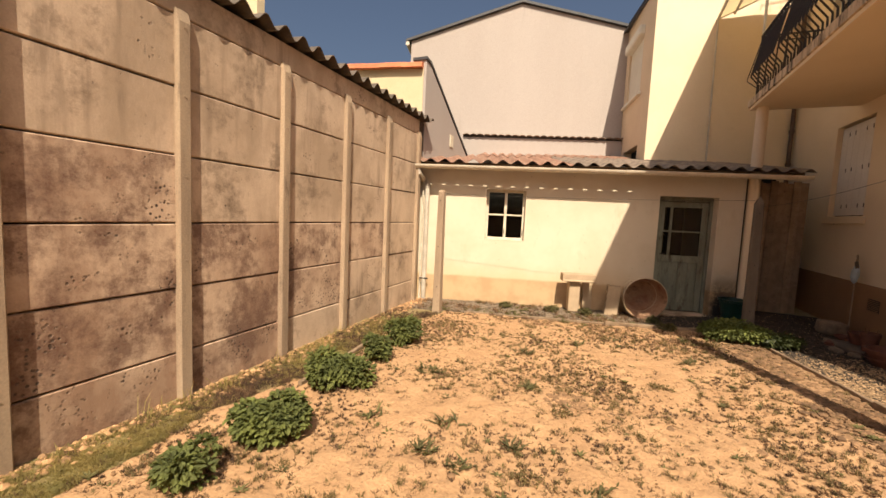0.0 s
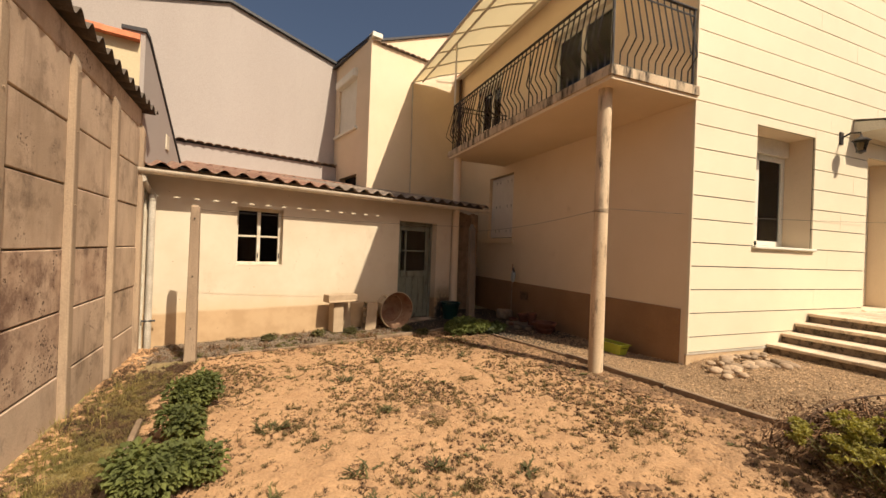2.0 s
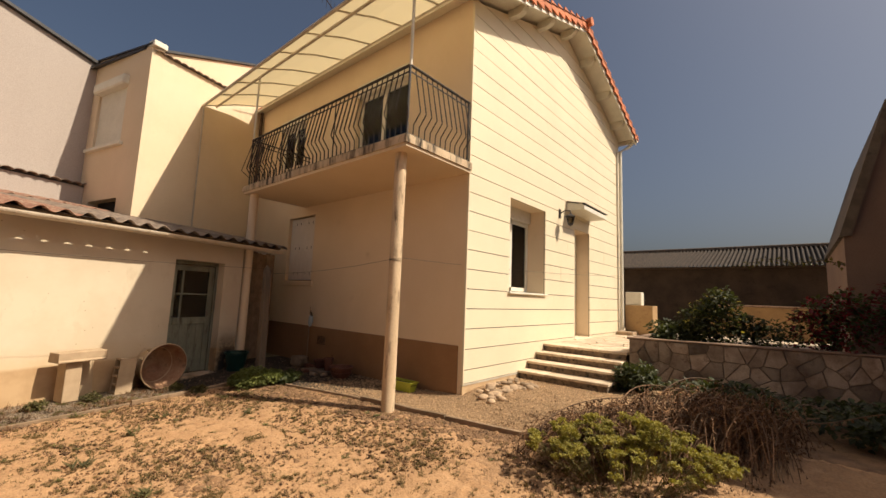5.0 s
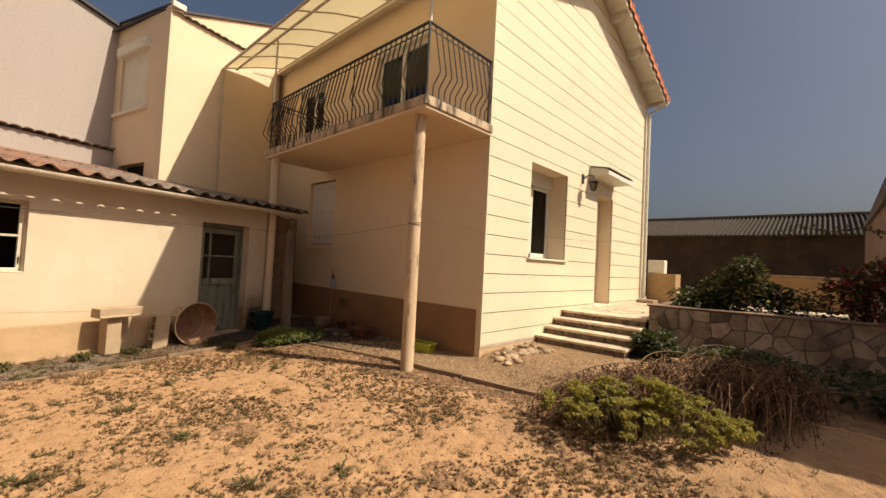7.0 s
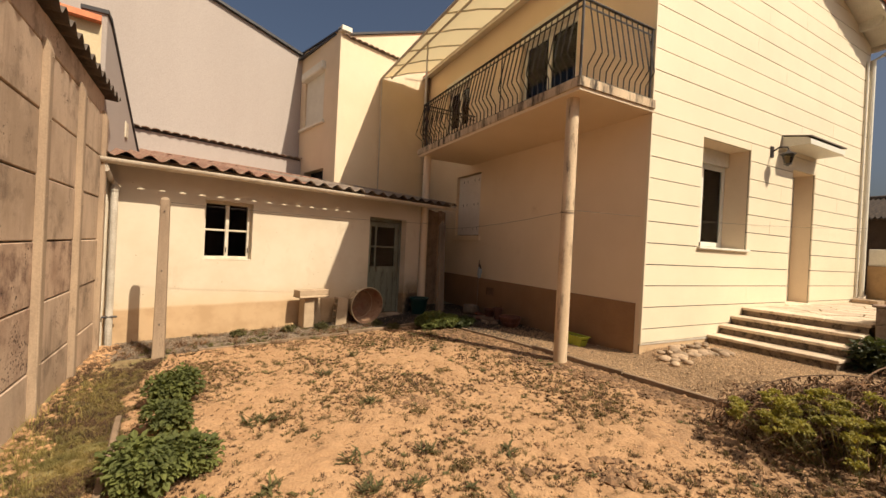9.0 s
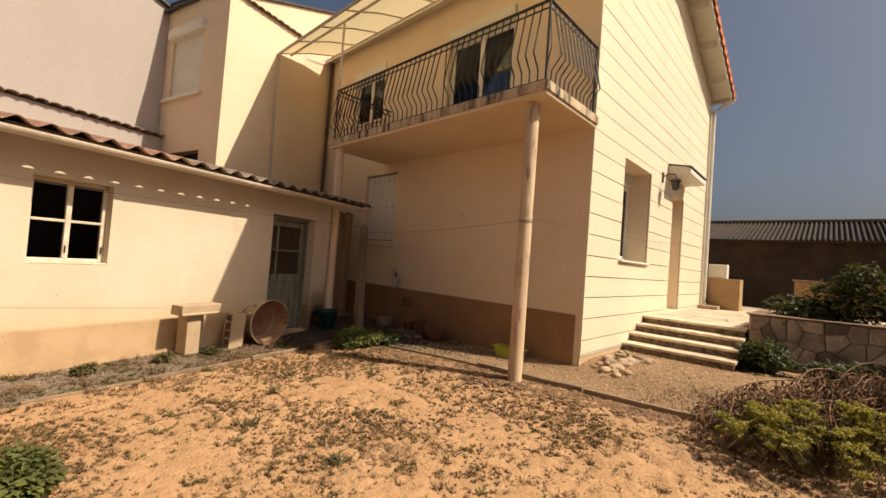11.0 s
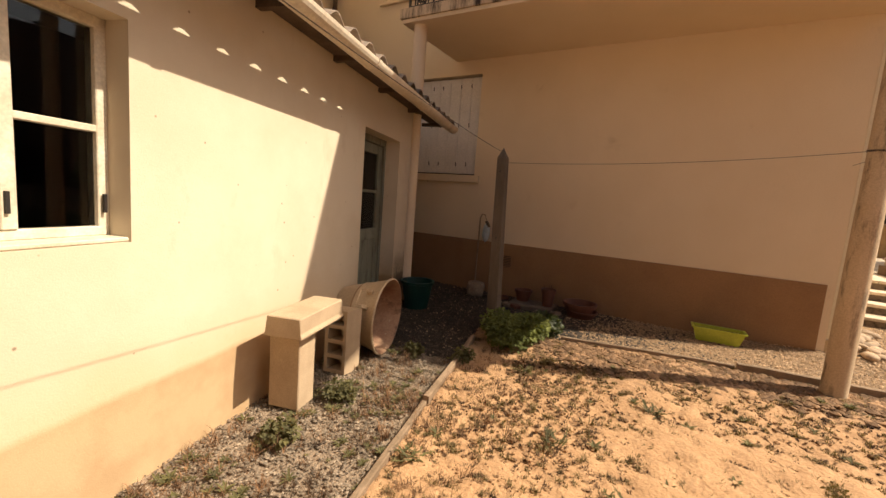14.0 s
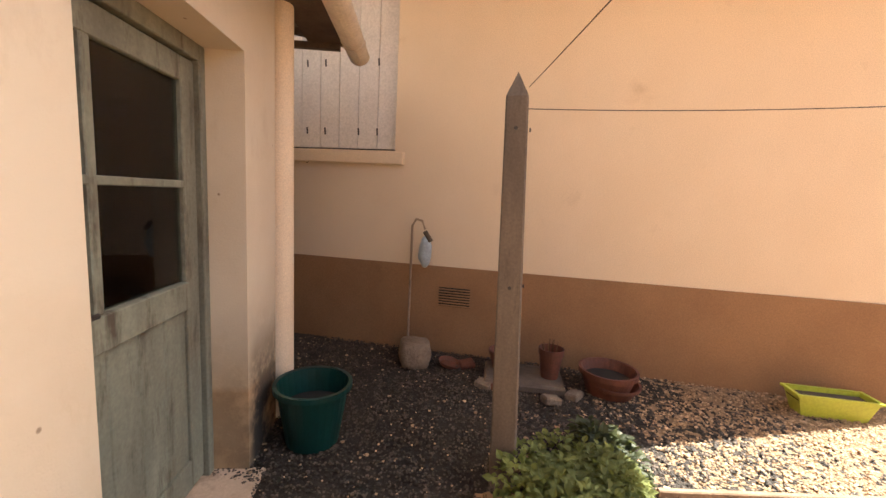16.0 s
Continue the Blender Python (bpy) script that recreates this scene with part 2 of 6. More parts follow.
M_CRAZY = mat("crazy_stone", (0.50, 0.38, 0.27), (0.26, 0.175, 0.115), (0.17, 0.10, 0.065), 3, 80, 0.8, 0.5, vary=0.5, depth=0.004)
M_MORTAR = mat("mortar", (0.26, 0.19, 0.13), (0.18, 0.13, 0.09), None, 12, 90, 0.95, 0.6)
M_WHITE = mat("white_paint", (0.72, 0.68, 0.58), (0.66, 0.62, 0.52), None, 3, 60, 0.5, 0.1)
M_SHUTTER = mat("shutter_paint", (0.70, 0.65, 0.60), (0.66, 0.61, 0.56), None, 3, 60, 0.5, 0.1)
M_PVC = mat("grey_pvc", (0.56, 0.50, 0.41), (0.44, 0.38, 0.30), (0.28, 0.22, 0.16), 5, 60, 0.5, 0.15, stain_amt=0.62)
M_DIRTYWHITE = mat("old_white_paint", (0.66, 0.60, 0.48), (0.54, 0.46, 0.34), (0.32, 0.22, 0.13), 8, 80, 0.65, 0.3, stain_amt=0.63)
M_GREENDOOR = mat("faded_green_paint", (0.23, 0.235, 0.175), (0.155, 0.15, 0.11), (0.075, 0.06, 0.04), 5, 60, 0.75, 0.4, streak=True, stain_amt=0.52)
M_IRON = mat("black_iron", (0.016, 0.013, 0.012), (0.028, 0.018, 0.014), None, 20, 80, 0.5, 0.1)
M_TILE = mat("orange_tile", (0.62, 0.20, 0.085), (0.48, 0.15, 0.065), (0.3, 0.14, 0.08), 5, 60, 0.8, 0.3, vary=0.15, stain_amt=0.66)
M_REDSHEET = mat("red_fibre_cement", (0.31, 0.155, 0.10), (0.22, 0.11, 0.072), (0.40, 0.31, 0.22), 5, 60, 0.9, 0.5, vary=0.10, stain_amt=0.50)
M_DARKSHEET = mat("dark_fibre_cement", (0.13, 0.10, 0.075), (0.08, 0.06, 0.045), (0.05, 0.04, 0.03), 4, 60, 0.9, 0.4)
M_GUTTER = mat("dusty_white_gutter", (0.66, 0.57, 0.45), (0.55, 0.46, 0.35), (0.34, 0.26, 0.18), 5, 60, 0.5, 0.15, stain_amt=0.62)
M_OLDTILE = mat("weathered_tile", (0.27, 0.205, 0.155), (0.15, 0.11, 0.085), (0.34, 0.27, 0.21), 5, 50, 0.9, 0.4, vary=0.2)
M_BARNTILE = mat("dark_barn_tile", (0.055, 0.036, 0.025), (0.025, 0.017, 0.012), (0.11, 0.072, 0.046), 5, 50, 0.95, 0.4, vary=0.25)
M_DARKWOOD = mat("dark_wood", (0.12, 0.08, 0.05), (0.07, 0.045, 0.03), None, 6, 90, 0.9, 0.5, vary=0.15)
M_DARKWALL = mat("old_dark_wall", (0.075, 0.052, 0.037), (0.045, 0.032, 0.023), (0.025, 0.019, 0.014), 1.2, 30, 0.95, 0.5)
M_DARKTRIM = mat("dark_trim", (0.05, 0.048, 0.05), (0.035, 0.033, 0.035), None, 5, 50, 0.6, 0.1)
M_WOOD = mat("grey_wood", (0.32, 0.22, 0.14), (0.22, 0.15, 0.09), (0.14, 0.09, 0.055), 6, 90, 0.9, 0.6, vary=0.15)
M_RUSTTUB = mat("rusty_enamel", (0.40, 0.25, 0.15), (0.22, 0.095, 0.05), (0.08, 0.038, 0.022), 2.2, 60, 0.7, 0.5, stain_amt=0.53)
M_TUB = mat("cream_enamel", (0.52, 0.40, 0.27), (0.44, 0.32, 0.20), (0.28, 0.16, 0.09), 3, 60, 0.55, 0.2, stain_amt=0.64)
M_GREENPLASTIC = mat("green_plastic", (0.003, 0.036, 0.030), (0.003, 0.028, 0.024), None, 4, 60, 0.4, 0.05)
M_LIME = mat("lime_plastic", (0.46, 0.50, 0.05), (0.42, 0.46, 0.045), None, 4, 60, 0.35, 0.05)
M_TERRA = mat("terracotta", (0.15, 0.05, 0.027), (0.10, 0.035, 0.02), None, 6, 60, 0.7, 0.2)
# near-black colour standing in for shade in rooms, gaps and hollows
M_BLACK = mat("deep_shade_black", (0.022, 0.019, 0.016), (0.016, 0.014, 0.012), None, 3, 30, 0.95, 0)
M_BLUECLOTH = mat("pale_plastic_bag", (0.40, 0.46, 0.50), (0.32, 0.36, 0.38), None, 14, 60, 0.4, 0.3)
M_WIRE = mat("rusty_wire", (0.07, 0.05, 0.04), (0.05, 0.035, 0.03), None, 20, 60, 0.6, 0)
M_CURTAIN = mat("dark_curtain", (0.05, 0.042, 0.036), (0.03, 0.026, 0.022), None, 6, 60, 0.95, 0.2)
M_GLASS = glass_mat("window_glass", (0.75, 0.77, 0.74))
M_LAMPGLASS = glass_mat("lantern_glass", (0.6, 0.55, 0.45), 0.15)
M_LEAF = leaf_mat("bush_leaf", (0.15, 0.165, 0.038), (0.075, 0.088, 0.022), 0.8)
M_WEED = leaf_mat("weed_leaf", (0.125, 0.11, 0.036), (0.075, 0.068, 0.024), 0.75)
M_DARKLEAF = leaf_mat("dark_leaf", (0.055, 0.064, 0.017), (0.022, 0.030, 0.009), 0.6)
M_YELLOWLEAF = leaf_mat("yellow_green_leaf", (0.34, 0.295, 0.048), (0.20, 0.18, 0.03), 0.7)
M_REDLEAF = leaf_mat("red_bract", (0.15, 0.012, 0.016), (0.07, 0.006, 0.01), 0.7)
M_GRASS = leaf_mat("grass_blade", (0.19, 0.135, 0.052), (0.115, 0.085, 0.034), 0.8)
M_STRAW = leaf_mat("straw_grass", (0.30, 0.22, 0.07), (0.17, 0.15, 0.045), 0.75)
M_DRY = mat("dry_stem", (0.20, 0.105, 0.048), (0.085, 0.044, 0.021), None, 10, 60, 0.9, 0.2, vary=0.45)
M_VINE = mat("dead_vine", (0.22, 0.125, 0.065), (0.12, 0.065, 0.035), None, 10, 60, 0.85, 0.2, vary=0.4)
M_BARK = mat("bark", (0.13, 0.10, 0.07), (0.08, 0.06, 0.04), None, 12, 60, 0.95, 0.4)
m = M_POLY = bpy.data.materials.new("translucent_roofing")
m.use_nodes = True
_n, _l = m.node_tree.nodes, m.node_tree.links
_n["Principled BSDF"].inputs["Base Color"].default_value = (0.75, 0.68, 0.52, 1)
_n["Principled BSDF"].inputs["Roughness"].default_value = 0.5
_t, _x = _n.new("ShaderNodeBsdfTranslucent"), _n.new("ShaderNodeMixShader")
_t.inputs[0].default_value, _x.inputs[0].default_value = (0.86, 0.78, 0.60, 1), 0.74
_l.new(_n["Principled BSDF"].outputs[0], _x.inputs[1]), _l.new(_t.outputs[0], _x.inputs[2]), _l.new(_x.outputs[0], _n["Material Output"].inputs[0])

# ---- mesh helpers ----
ID = Matrix.Identity(4)
SHED = Matrix.Translation((-2.25, 7.083, 0)) @ Matrix.Rotation(math.atan(0.288), 4, "Z")   # along the shed's wall, back, up


def mesh(name, verts, faces, material, parent=None, smooth=False, mats=None, index=None):
    me = bpy.data.meshes.new(name)
    me.from_pydata([tuple(v) for v in verts], [], faces)
    for mm in (mats or [material]):
        me.materials.append(mm)
    if index is not None:
        me.polygons.foreach_set("material_index", index)
    me.polygons.foreach_set("use_smooth", [smooth] * len(me.polygons))
    me.update()
    ob = new(name, me)
    if parent is not None:
        ob.parent = parent
    return ob


def part(name, bm, material, parent=None, label="", smooth=False):
    me = bpy.data.meshes.new(name)
    bmesh.ops.recalc_face_normals(bm, faces=bm.faces)
    bm.to_mesh(me)
    bm.free()
    me.materials.append(material)
    me.polygons.foreach_set("use_smooth", [smooth] * len(me.polygons))
    ob = new(name, me)
    if parent is not None:
        ob.parent = parent
    return tagged(ob, label)


def thing(name, label, category, group="", kind=""):
    return tagged(new(name), label, category, group, kind)


def box(bm, x0, y0, z0, x1, y1, z1, m=ID, bev=0.0):
    vs = [bm.verts.new(m @ Vector(c)) for c in ((x0, y0, z0), (x1, y0, z0), (x1, y1, z0), (x0, y1, z0), (x0, y0, z1), (x1, y0, z1), (x1, y1, z1), (x0, y1, z1))]
    fs = [bm.faces.new([vs[i] for i in f]) for f in ((3, 2, 1, 0), (4, 5, 6, 7), (0, 1, 5, 4), (1, 2, 6, 5), (2, 3, 7, 6), (3, 0, 4, 7))]
    if bev:
        bmesh.ops.bevel(bm, geom=list({e for f in fs for e in f.edges}), offset=bev, segments=1, affect="EDGES")
    return bm


def B(x0, y0, z0, x1, y1, z1, m=ID, bev=0.0):
    return box(bmesh.new(), x0, y0, z0, x1, y1, z1, m, bev)


def prism(bm, poly, lo, hi, axis="y", m=ID):
    """A polygon of (a, z) pushed along axis from lo to hi."""
    def P(a, z, d):
        return m @ Vector((a, d, z)) if axis == "y" else (m @ Vector((d, a, z)) if axis == "x" else m @ Vector((a, z, d)))
    a = [bm.verts.new(P(p[0], p[1], lo)) for p in poly]
    b = [bm.verts.new(P(p[0], p[1], hi)) for p in poly]
    bm.faces.new(a), bm.faces.new(b[::-1])
    for i in range(len(poly)):
        j = (i + 1) % len(poly)
        bm.faces.new((a[i], b[i], b[j], a[j]))
    return bm


def tube(bm, pts, r, n=8, r1=None, cap=True):
    pts = [Vector(p) for p in pts]
    rings = []
    for i, p in enumerate(pts):
        d = (pts[min(i + 1, len(pts) - 1)] - pts[max(i - 1, 0)]).normalized()
        up = Vector((0, 0, 1)) if abs(d.z) < 0.9 else Vector((1, 0, 0))
        a = d.cross(up).normalized()
        b = d.cross(a)
        rr = r + ((r1 if r1 is not None else r) - r) * i / max(1, len(pts) - 1)
        rings.append([bm.verts.new(p + a * rr * math.cos(2 * math.pi * k / n) + b * rr * math.sin(2 * math.pi * k / n)) for k in range(n)])
    for q, s in zip(rings, rings[1:]):
        for k in range(n):
            bm.faces.new((q[k], q[(k + 1) % n], s[(k + 1) % n], s[k]))
    if cap:
        bm.faces.new(rings[0][::-1]), bm.faces.new(rings[-1])
    return bm


def lathe(bm, prof, m=ID, n=24):
    """prof: (radius, height) from outside bottom round to inside bottom."""
    rings = [[bm.verts.new(m @ Vector((r * math.cos(2 * math.pi * k / n), r * math.sin(2 * math.pi * k / n), z))) for k in range(n)] if r > 1e-4 else [bm.verts.new(m @ Vector((0, 0, z)))] for r, z in prof]
    for q, s in zip(rings, rings[1:]):
        for k in range(n):
            j = (k + 1) % n
            vs = [q[k % len(q)], q[j % len(q)], s[j % len(s)], s[k % len(s)]]
            vs = list(dict.fromkeys(vs))
            if len(vs) > 2:
                bm.faces.new(vs)
    return bm


def wall(bm, a0, a1, z0, z1, d0, d1, holes, m=ID, axis="x"):
    """A wall along x (or y), from d0 to d1 deep, with rectangular holes (a0, a1, z0, z1)."""
    As = sorted({a0, a1, *[h[0] for h in holes], *[h[1] for h in holes]})
    Zs = sorted({z0, z1, *[h[2] for h in holes], *[h[3] for h in holes]})
    inside = lambda a, z: a0 < a < a1 and z0 < z < z1 and not any(h[0] < a < h[1] and h[2] < z < h[3] for h in holes)
    P = (lambda a, d, z: m @ Vector((a, d, z))) if axis == "x" else (lambda a, d, z: m @ Vector((d, a, z)))
    cache = {}
    def V(a, d, z):
        if (a, d, z) not in cache:
            cache[(a, d, z)] = bm.verts.new(P(a, d, z))
        return cache[(a, d, z)]
    for i in range(len(As) - 1):
        for j in range(len(Zs) - 1):
            ca, cz = (As[i] + As[i + 1]) / 2, (Zs[j] + Zs[j + 1]) / 2
            if not inside(ca, cz):
                continue
            l, r, b, t = As[i], As[i + 1], Zs[j], Zs[j + 1]
            for d in (d0, d1):
                bm.faces.new((V(l, d, b), V(r, d, b), V(r, d, t), V(l, d, t)))
            if i == 0 or not inside((As[i - 1] + l) / 2, cz): bm.faces.new((V(l, d0, b), V(l, d0, t), V(l, d1, t), V(l, d1, b)))
            if i == len(As) - 2 or not inside((As[i + 2] + r) / 2, cz): bm.faces.new((V(r, d0, b), V(r, d0, t), V(r, d1, t), V(r, d1, b)))
            if j == 0 or not inside(ca, (Zs[j - 1] + b) / 2): bm.faces.new((V(l, d0, b), V(r, d0, b), V(r, d1, b), V(l, d1, b)))
            if j == len(Zs) - 2 or not inside(ca, (Zs[j + 2] + t) / 2): bm.faces.new((V(l, d0, t), V(r, d0, t), V(r, d1, t), V(l, d1, t)))
    return bm


def corrugated(a0, a1, b0, b1, height, m=ID, wave=0.25, amp=0.035, thick=0.007, seg=10):
    """A corrugated sheet: waves along a, running in b; height(a, b) gives the mean surface."""
    bm = bmesh.new()
    n = max(4, int((a1 - a0) / wave * seg))
    cols = []
    for i in range(n + 1):
        a = a0 + (a1 - a0) * i / n
        w = amp * math.cos(2 * math.pi * a / wave)
        cols.append([bm.verts.new(m @ Vector((a, b, height(a, b) + w + t))) for b in (b0, b1) for t in (0, thick)])
    for p, q in zip(cols, cols[1:]):
        for i, j in ((0, 2), (3, 1), (1, 0), (2, 3)):
            bm.faces.new((p[i], p[j], q[j], q[i]))
    bm.faces.new((cols[0][0], cols[0][1], cols[0][3], cols[0][2])), bm.faces.new((cols[-1][0], cols[-1][1], cols[-1][3], cols[-1][2]))
    return bm


rng = random.Random(5)


def ground_z(x, y):
    s = lambda t: max(0.0, min(1.0, t)) ** 2 * (3 - 2 * max(0.0, min(1.0, t)))
    z = -0.065 + 0.075 * s((x - 0.6) / 1.6) + 0.13 * s((x - 2.8) / 1.0) * s((4.9 - y) / 1.2)
    return z


# ---- ground ----
def edge_x(y):      # the timber edging between soil and gravel
    return 1.83 + (6.1 - y) * 0.215 if y > 4.5 else 2.17 + (4.5 - y) * 0.2


def edge_y(x):      # the edging in front of the shed
    return 6.62 + (x - 0.0) * 0.243


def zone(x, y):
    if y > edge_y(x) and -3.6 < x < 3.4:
        # zone 5 is gravel with the shade between shed and house in its colour
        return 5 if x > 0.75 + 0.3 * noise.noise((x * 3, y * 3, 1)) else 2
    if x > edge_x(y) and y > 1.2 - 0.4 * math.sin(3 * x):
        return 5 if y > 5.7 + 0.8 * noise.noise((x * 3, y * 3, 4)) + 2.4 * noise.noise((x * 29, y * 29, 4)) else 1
    if 2.3 > y > -1 and x > 1.35 + 0.6 * noise.noise((x * 2, y * 2, 6)) + 0.5 * noise.noise((x * 19, y * 19, 6)) and x < 3.6:
        return 7
    if y >= 2.3 and x > edge_x(y) - 0.62 + 0.5 * noise.noise((x * 1.7, y * 1.7, 6)) + 0.5 * noise.noise((x * 19, y * 19, 6)) and y < 6.1:
        return 7
    # zone 6: dark soil colour deepens the shade lying over this bed
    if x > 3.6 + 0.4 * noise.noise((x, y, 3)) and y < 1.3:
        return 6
    if x < -2.62 + 0.1 * math.sin(2.3 * y) + 0.12 * noise.noise((x * 2, y * 2, 0)):
        return 3
    return 0


def build_ground():
    def axis(lo, hi, step, far):
        a = list(np.arange(lo, hi, step))
        out, d, p = [], step, lo
        while p > -far:
            d *= 1.6; p -= d; out.append(p)
        head = out[::-1]
        out, d, p = [], step, a[-1]
        while p < far:
            d *= 1.6; p += d; out.append(p)
        return head + a + out
    xs, ys = axis(-3.7, 5.4, 0.032, 900), axis(-1.2, 8.6, 0.032, 900)
    verts = []
    for y in ys:
        for x in xs:
            z = ground_z(x, y) if -8 < x < 12 else 0.0
            if -3.7 < x < 5.4 and -1.3 < y < 8.7:
                k = zone(x, y)
                if k in (0, 7):
                    f = noise.noise((x * 1.1, y * 1.1, 0)) * 0.03
                    c = noise.noise((x * 7, y * 7, 1.5))
                    e = noise.noise((x * 17, y * 17, 4.5))
                    z += f + c * 0.016 + max(0, 0.25 - abs(noise.noise((x * 8, y * 8, 8.1)))) * 0.03 + abs(e) * 0.022 + 0.013 * noise.noise((x * 31, y * 31, 2)) - 0.005
                elif k == 3:
                    z += 0.02 * noise.noise((x * 5, y * 5, 3)) + 0.008 * noise.noise((x * 18, y * 18, 3))
                else:
                    z += -0.01 + 0.012 * noise.noise((x * 3, y * 3, 3)) + 0.006 * noise.noise((x * 20, y * 20, 3))
            verts.append((x, y, z))
    nx = len(xs)
    faces, idx = [], []
    for j in range(len(ys) - 1):
        for i in range(nx - 1):
            faces.append((j * nx + i, j * nx + i + 1, (j + 1) * nx + i + 1, (j + 1) * nx + i))
            x, y = (xs[i] + xs[i + 1]) / 2, (ys[j] + ys[j + 1]) / 2
            idx.append(zone(x, y) if (-3.8 < x < 12 and -14 < y < 9) else 4)
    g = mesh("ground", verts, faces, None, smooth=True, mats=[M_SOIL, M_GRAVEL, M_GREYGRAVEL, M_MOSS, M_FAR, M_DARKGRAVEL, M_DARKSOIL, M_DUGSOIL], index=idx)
    tagged(g, "dry sandy garden soil with gravel paths beside the house", "ground", kind="structure")


build_ground()


# ---- concrete panel fence with corrugated top ----
FS = -0.05
FENCE = Matrix.Translation((-3.17, 2.09, 0)) @ Matrix.Rotation(math.atan(0.05), 4, "Z")      # y along the fence, x towards the garden
BAY = 1.09


def build_fence():
    fence = tagged(new("wall_fence"), "tall weathered precast concrete panel wall with stained posts", "wall", kind="structure")
    lows = [-0.35, 0.31, 0.83, 1.34, 1.86, 2.37, 2.89]
    for k in range(-5, 4):
        y0, y1 = k * BAY + 0.05, (k + 1) * BAY - 0.05
        if k == 3:
            y1 = y0 + 1.02
        for r, z0 in enumerate(lows):
            z1 = lows[r + 1] if r < 6 else 3.14
            w = B(-0.045, y0 - 0.06, z0 + 0.006, 0.03 + rng.uniform(-0.005, 0.005), y1 + 0.06, z1 - 0.006, FENCE, 0.008)
            red = (k <= -1 and r <= 3) or (k == 0 and r <= 2) or (k == 1 and r in (1, 2)) or (k == 2 and r == 2)
            part("panel", w, M_REDSTAIN if red else M_CONCRETE, fence, "dark reddish lichen-stained concrete panel" if red else "")
    for k in range(-5, 5):
        y = k * BAY
        bm = bmesh.new()
        prism(bm, [(-0.06, -0.35), (0.085, -0.35), (0.078, 2.84), (0.05, 2.93), (-0.06, 2.97)], y - 0.05, y + 0.05, "y", FENCE)
        bmesh.ops.bevel(bm, geom=[e for e in bm.edges if abs(e.verts[0].co.z - e.verts[1].co.z) > 2], offset=0.008, segments=1, affect="EDGES")
        for z in (0.36, 1.05, 1.7, 2.3, 2.8):
            tube(bm, [FENCE @ Vector((0.07, y, z)), FENCE @ Vector((0.088, y, z))], 0.007, 6)
        part("post", bm, M_CONCPOST, fence)
    part("backing", B(-0.09, -6, -0.3, -0.05, 4.95, 3.15, FENCE), M_DARKWALL, fence)
    roof = thing("corrugated_roof", "dark weathered corrugated fibre-cement sheets along the top of the concrete wall", "roof", kind="structure")
    RM = FENCE @ Matrix.Rotation(math.pi / 2, 4, "Z")
    for k in range(-3, 3):
        a0 = -3 + (k + 1.3) * 1.6 + 0.9
        bm = corrugated(a0, a0 + 1.62, -0.13, 1.6, lambda a, b: 3.20 + 0.05 * b, RM, amp=0.048)
        part("roof_sheet", bm, M_DARKSHEET, roof)
    part("rafter", B(-0.5, -4, 3.14, -0.06, 5.0, 3.17, FENCE), M_DARKSHEET, roof)


build_fence()


# ---- neighbour's outbuilding behind the fence ----
def build_neighbour():
    n = tagged(new("neighbour_building"), "cream rendered lean-to with orange ridge tiles beyond the concrete wall", "building", kind="structure")
    NB = Matrix.Translation((-3.50, 6.81, 0)) @ Matrix.Rotation(math.atan(0.2), 4, "Z")
    part("wall", B(-9, 0, 0, 0, 0.2, 4.16, NB), M_YELLOWRENDER, n)
    bm = bmesh.new()
    prism(bm, [(6.83, 2.45), (6.83, 4.30), (7.0, 4.26), (9.15, 2.86), (9.15, 2.45)], -3.7, -3.45, "x")
    # greyer render than the sunny front puts this side's weaker light into colour
    part("wall", bm, M_GREYRENDER, n, "side wall with a sloping top, coloured grey for its weaker sun")
    bm = bmesh.new()
    prism(bm, [(6.8, 4.30), (7.0, 4.27), (9.2, 2.86), (9.2, 2.90), (7.0, 4.32), (6.8, 4.35)], -3.72, -3.43, "x")
    part("coping", bm, M_DARKTRIM, n)
    part("vent", B(-3.45, 8.05, 2.95, -3.43, 8.22, 3.2, ID, 0.005), M_DIRTYWHITE, n, "small cream plastic vent cover")
    for k in range(22):
        bm = bmesh.new()
        x1 = -k * 0.4
        prism(bm, [(-0.12, 4.14), (0.26, 4.14), (0.22, 4.22), (0.07, 4.29), (-0.10, 4.22)], x1 - 0.405 , x1 - 0.004, "x", NB @ Matrix.Translation((0, 0, 0.006 * (k % 2))))
        part("ridge_tile", bm, M_TILE, n)
    t = tagged(new("far_building"), "tall cream rendered house beyond the neighbouring roofs", "building", kind="structure")
    part("wall", B(-19, 10, 0, -11.25, 10.3, 12.5), M_YELLOWRENDER, t)


build_neighbour()

# ---- large grey gable wall behind the shed ----
GAB = Matrix.Translation((-3.04, 11.92, 0)) @ Matrix.Rotation(math.atan(0.33), 4, "Z")


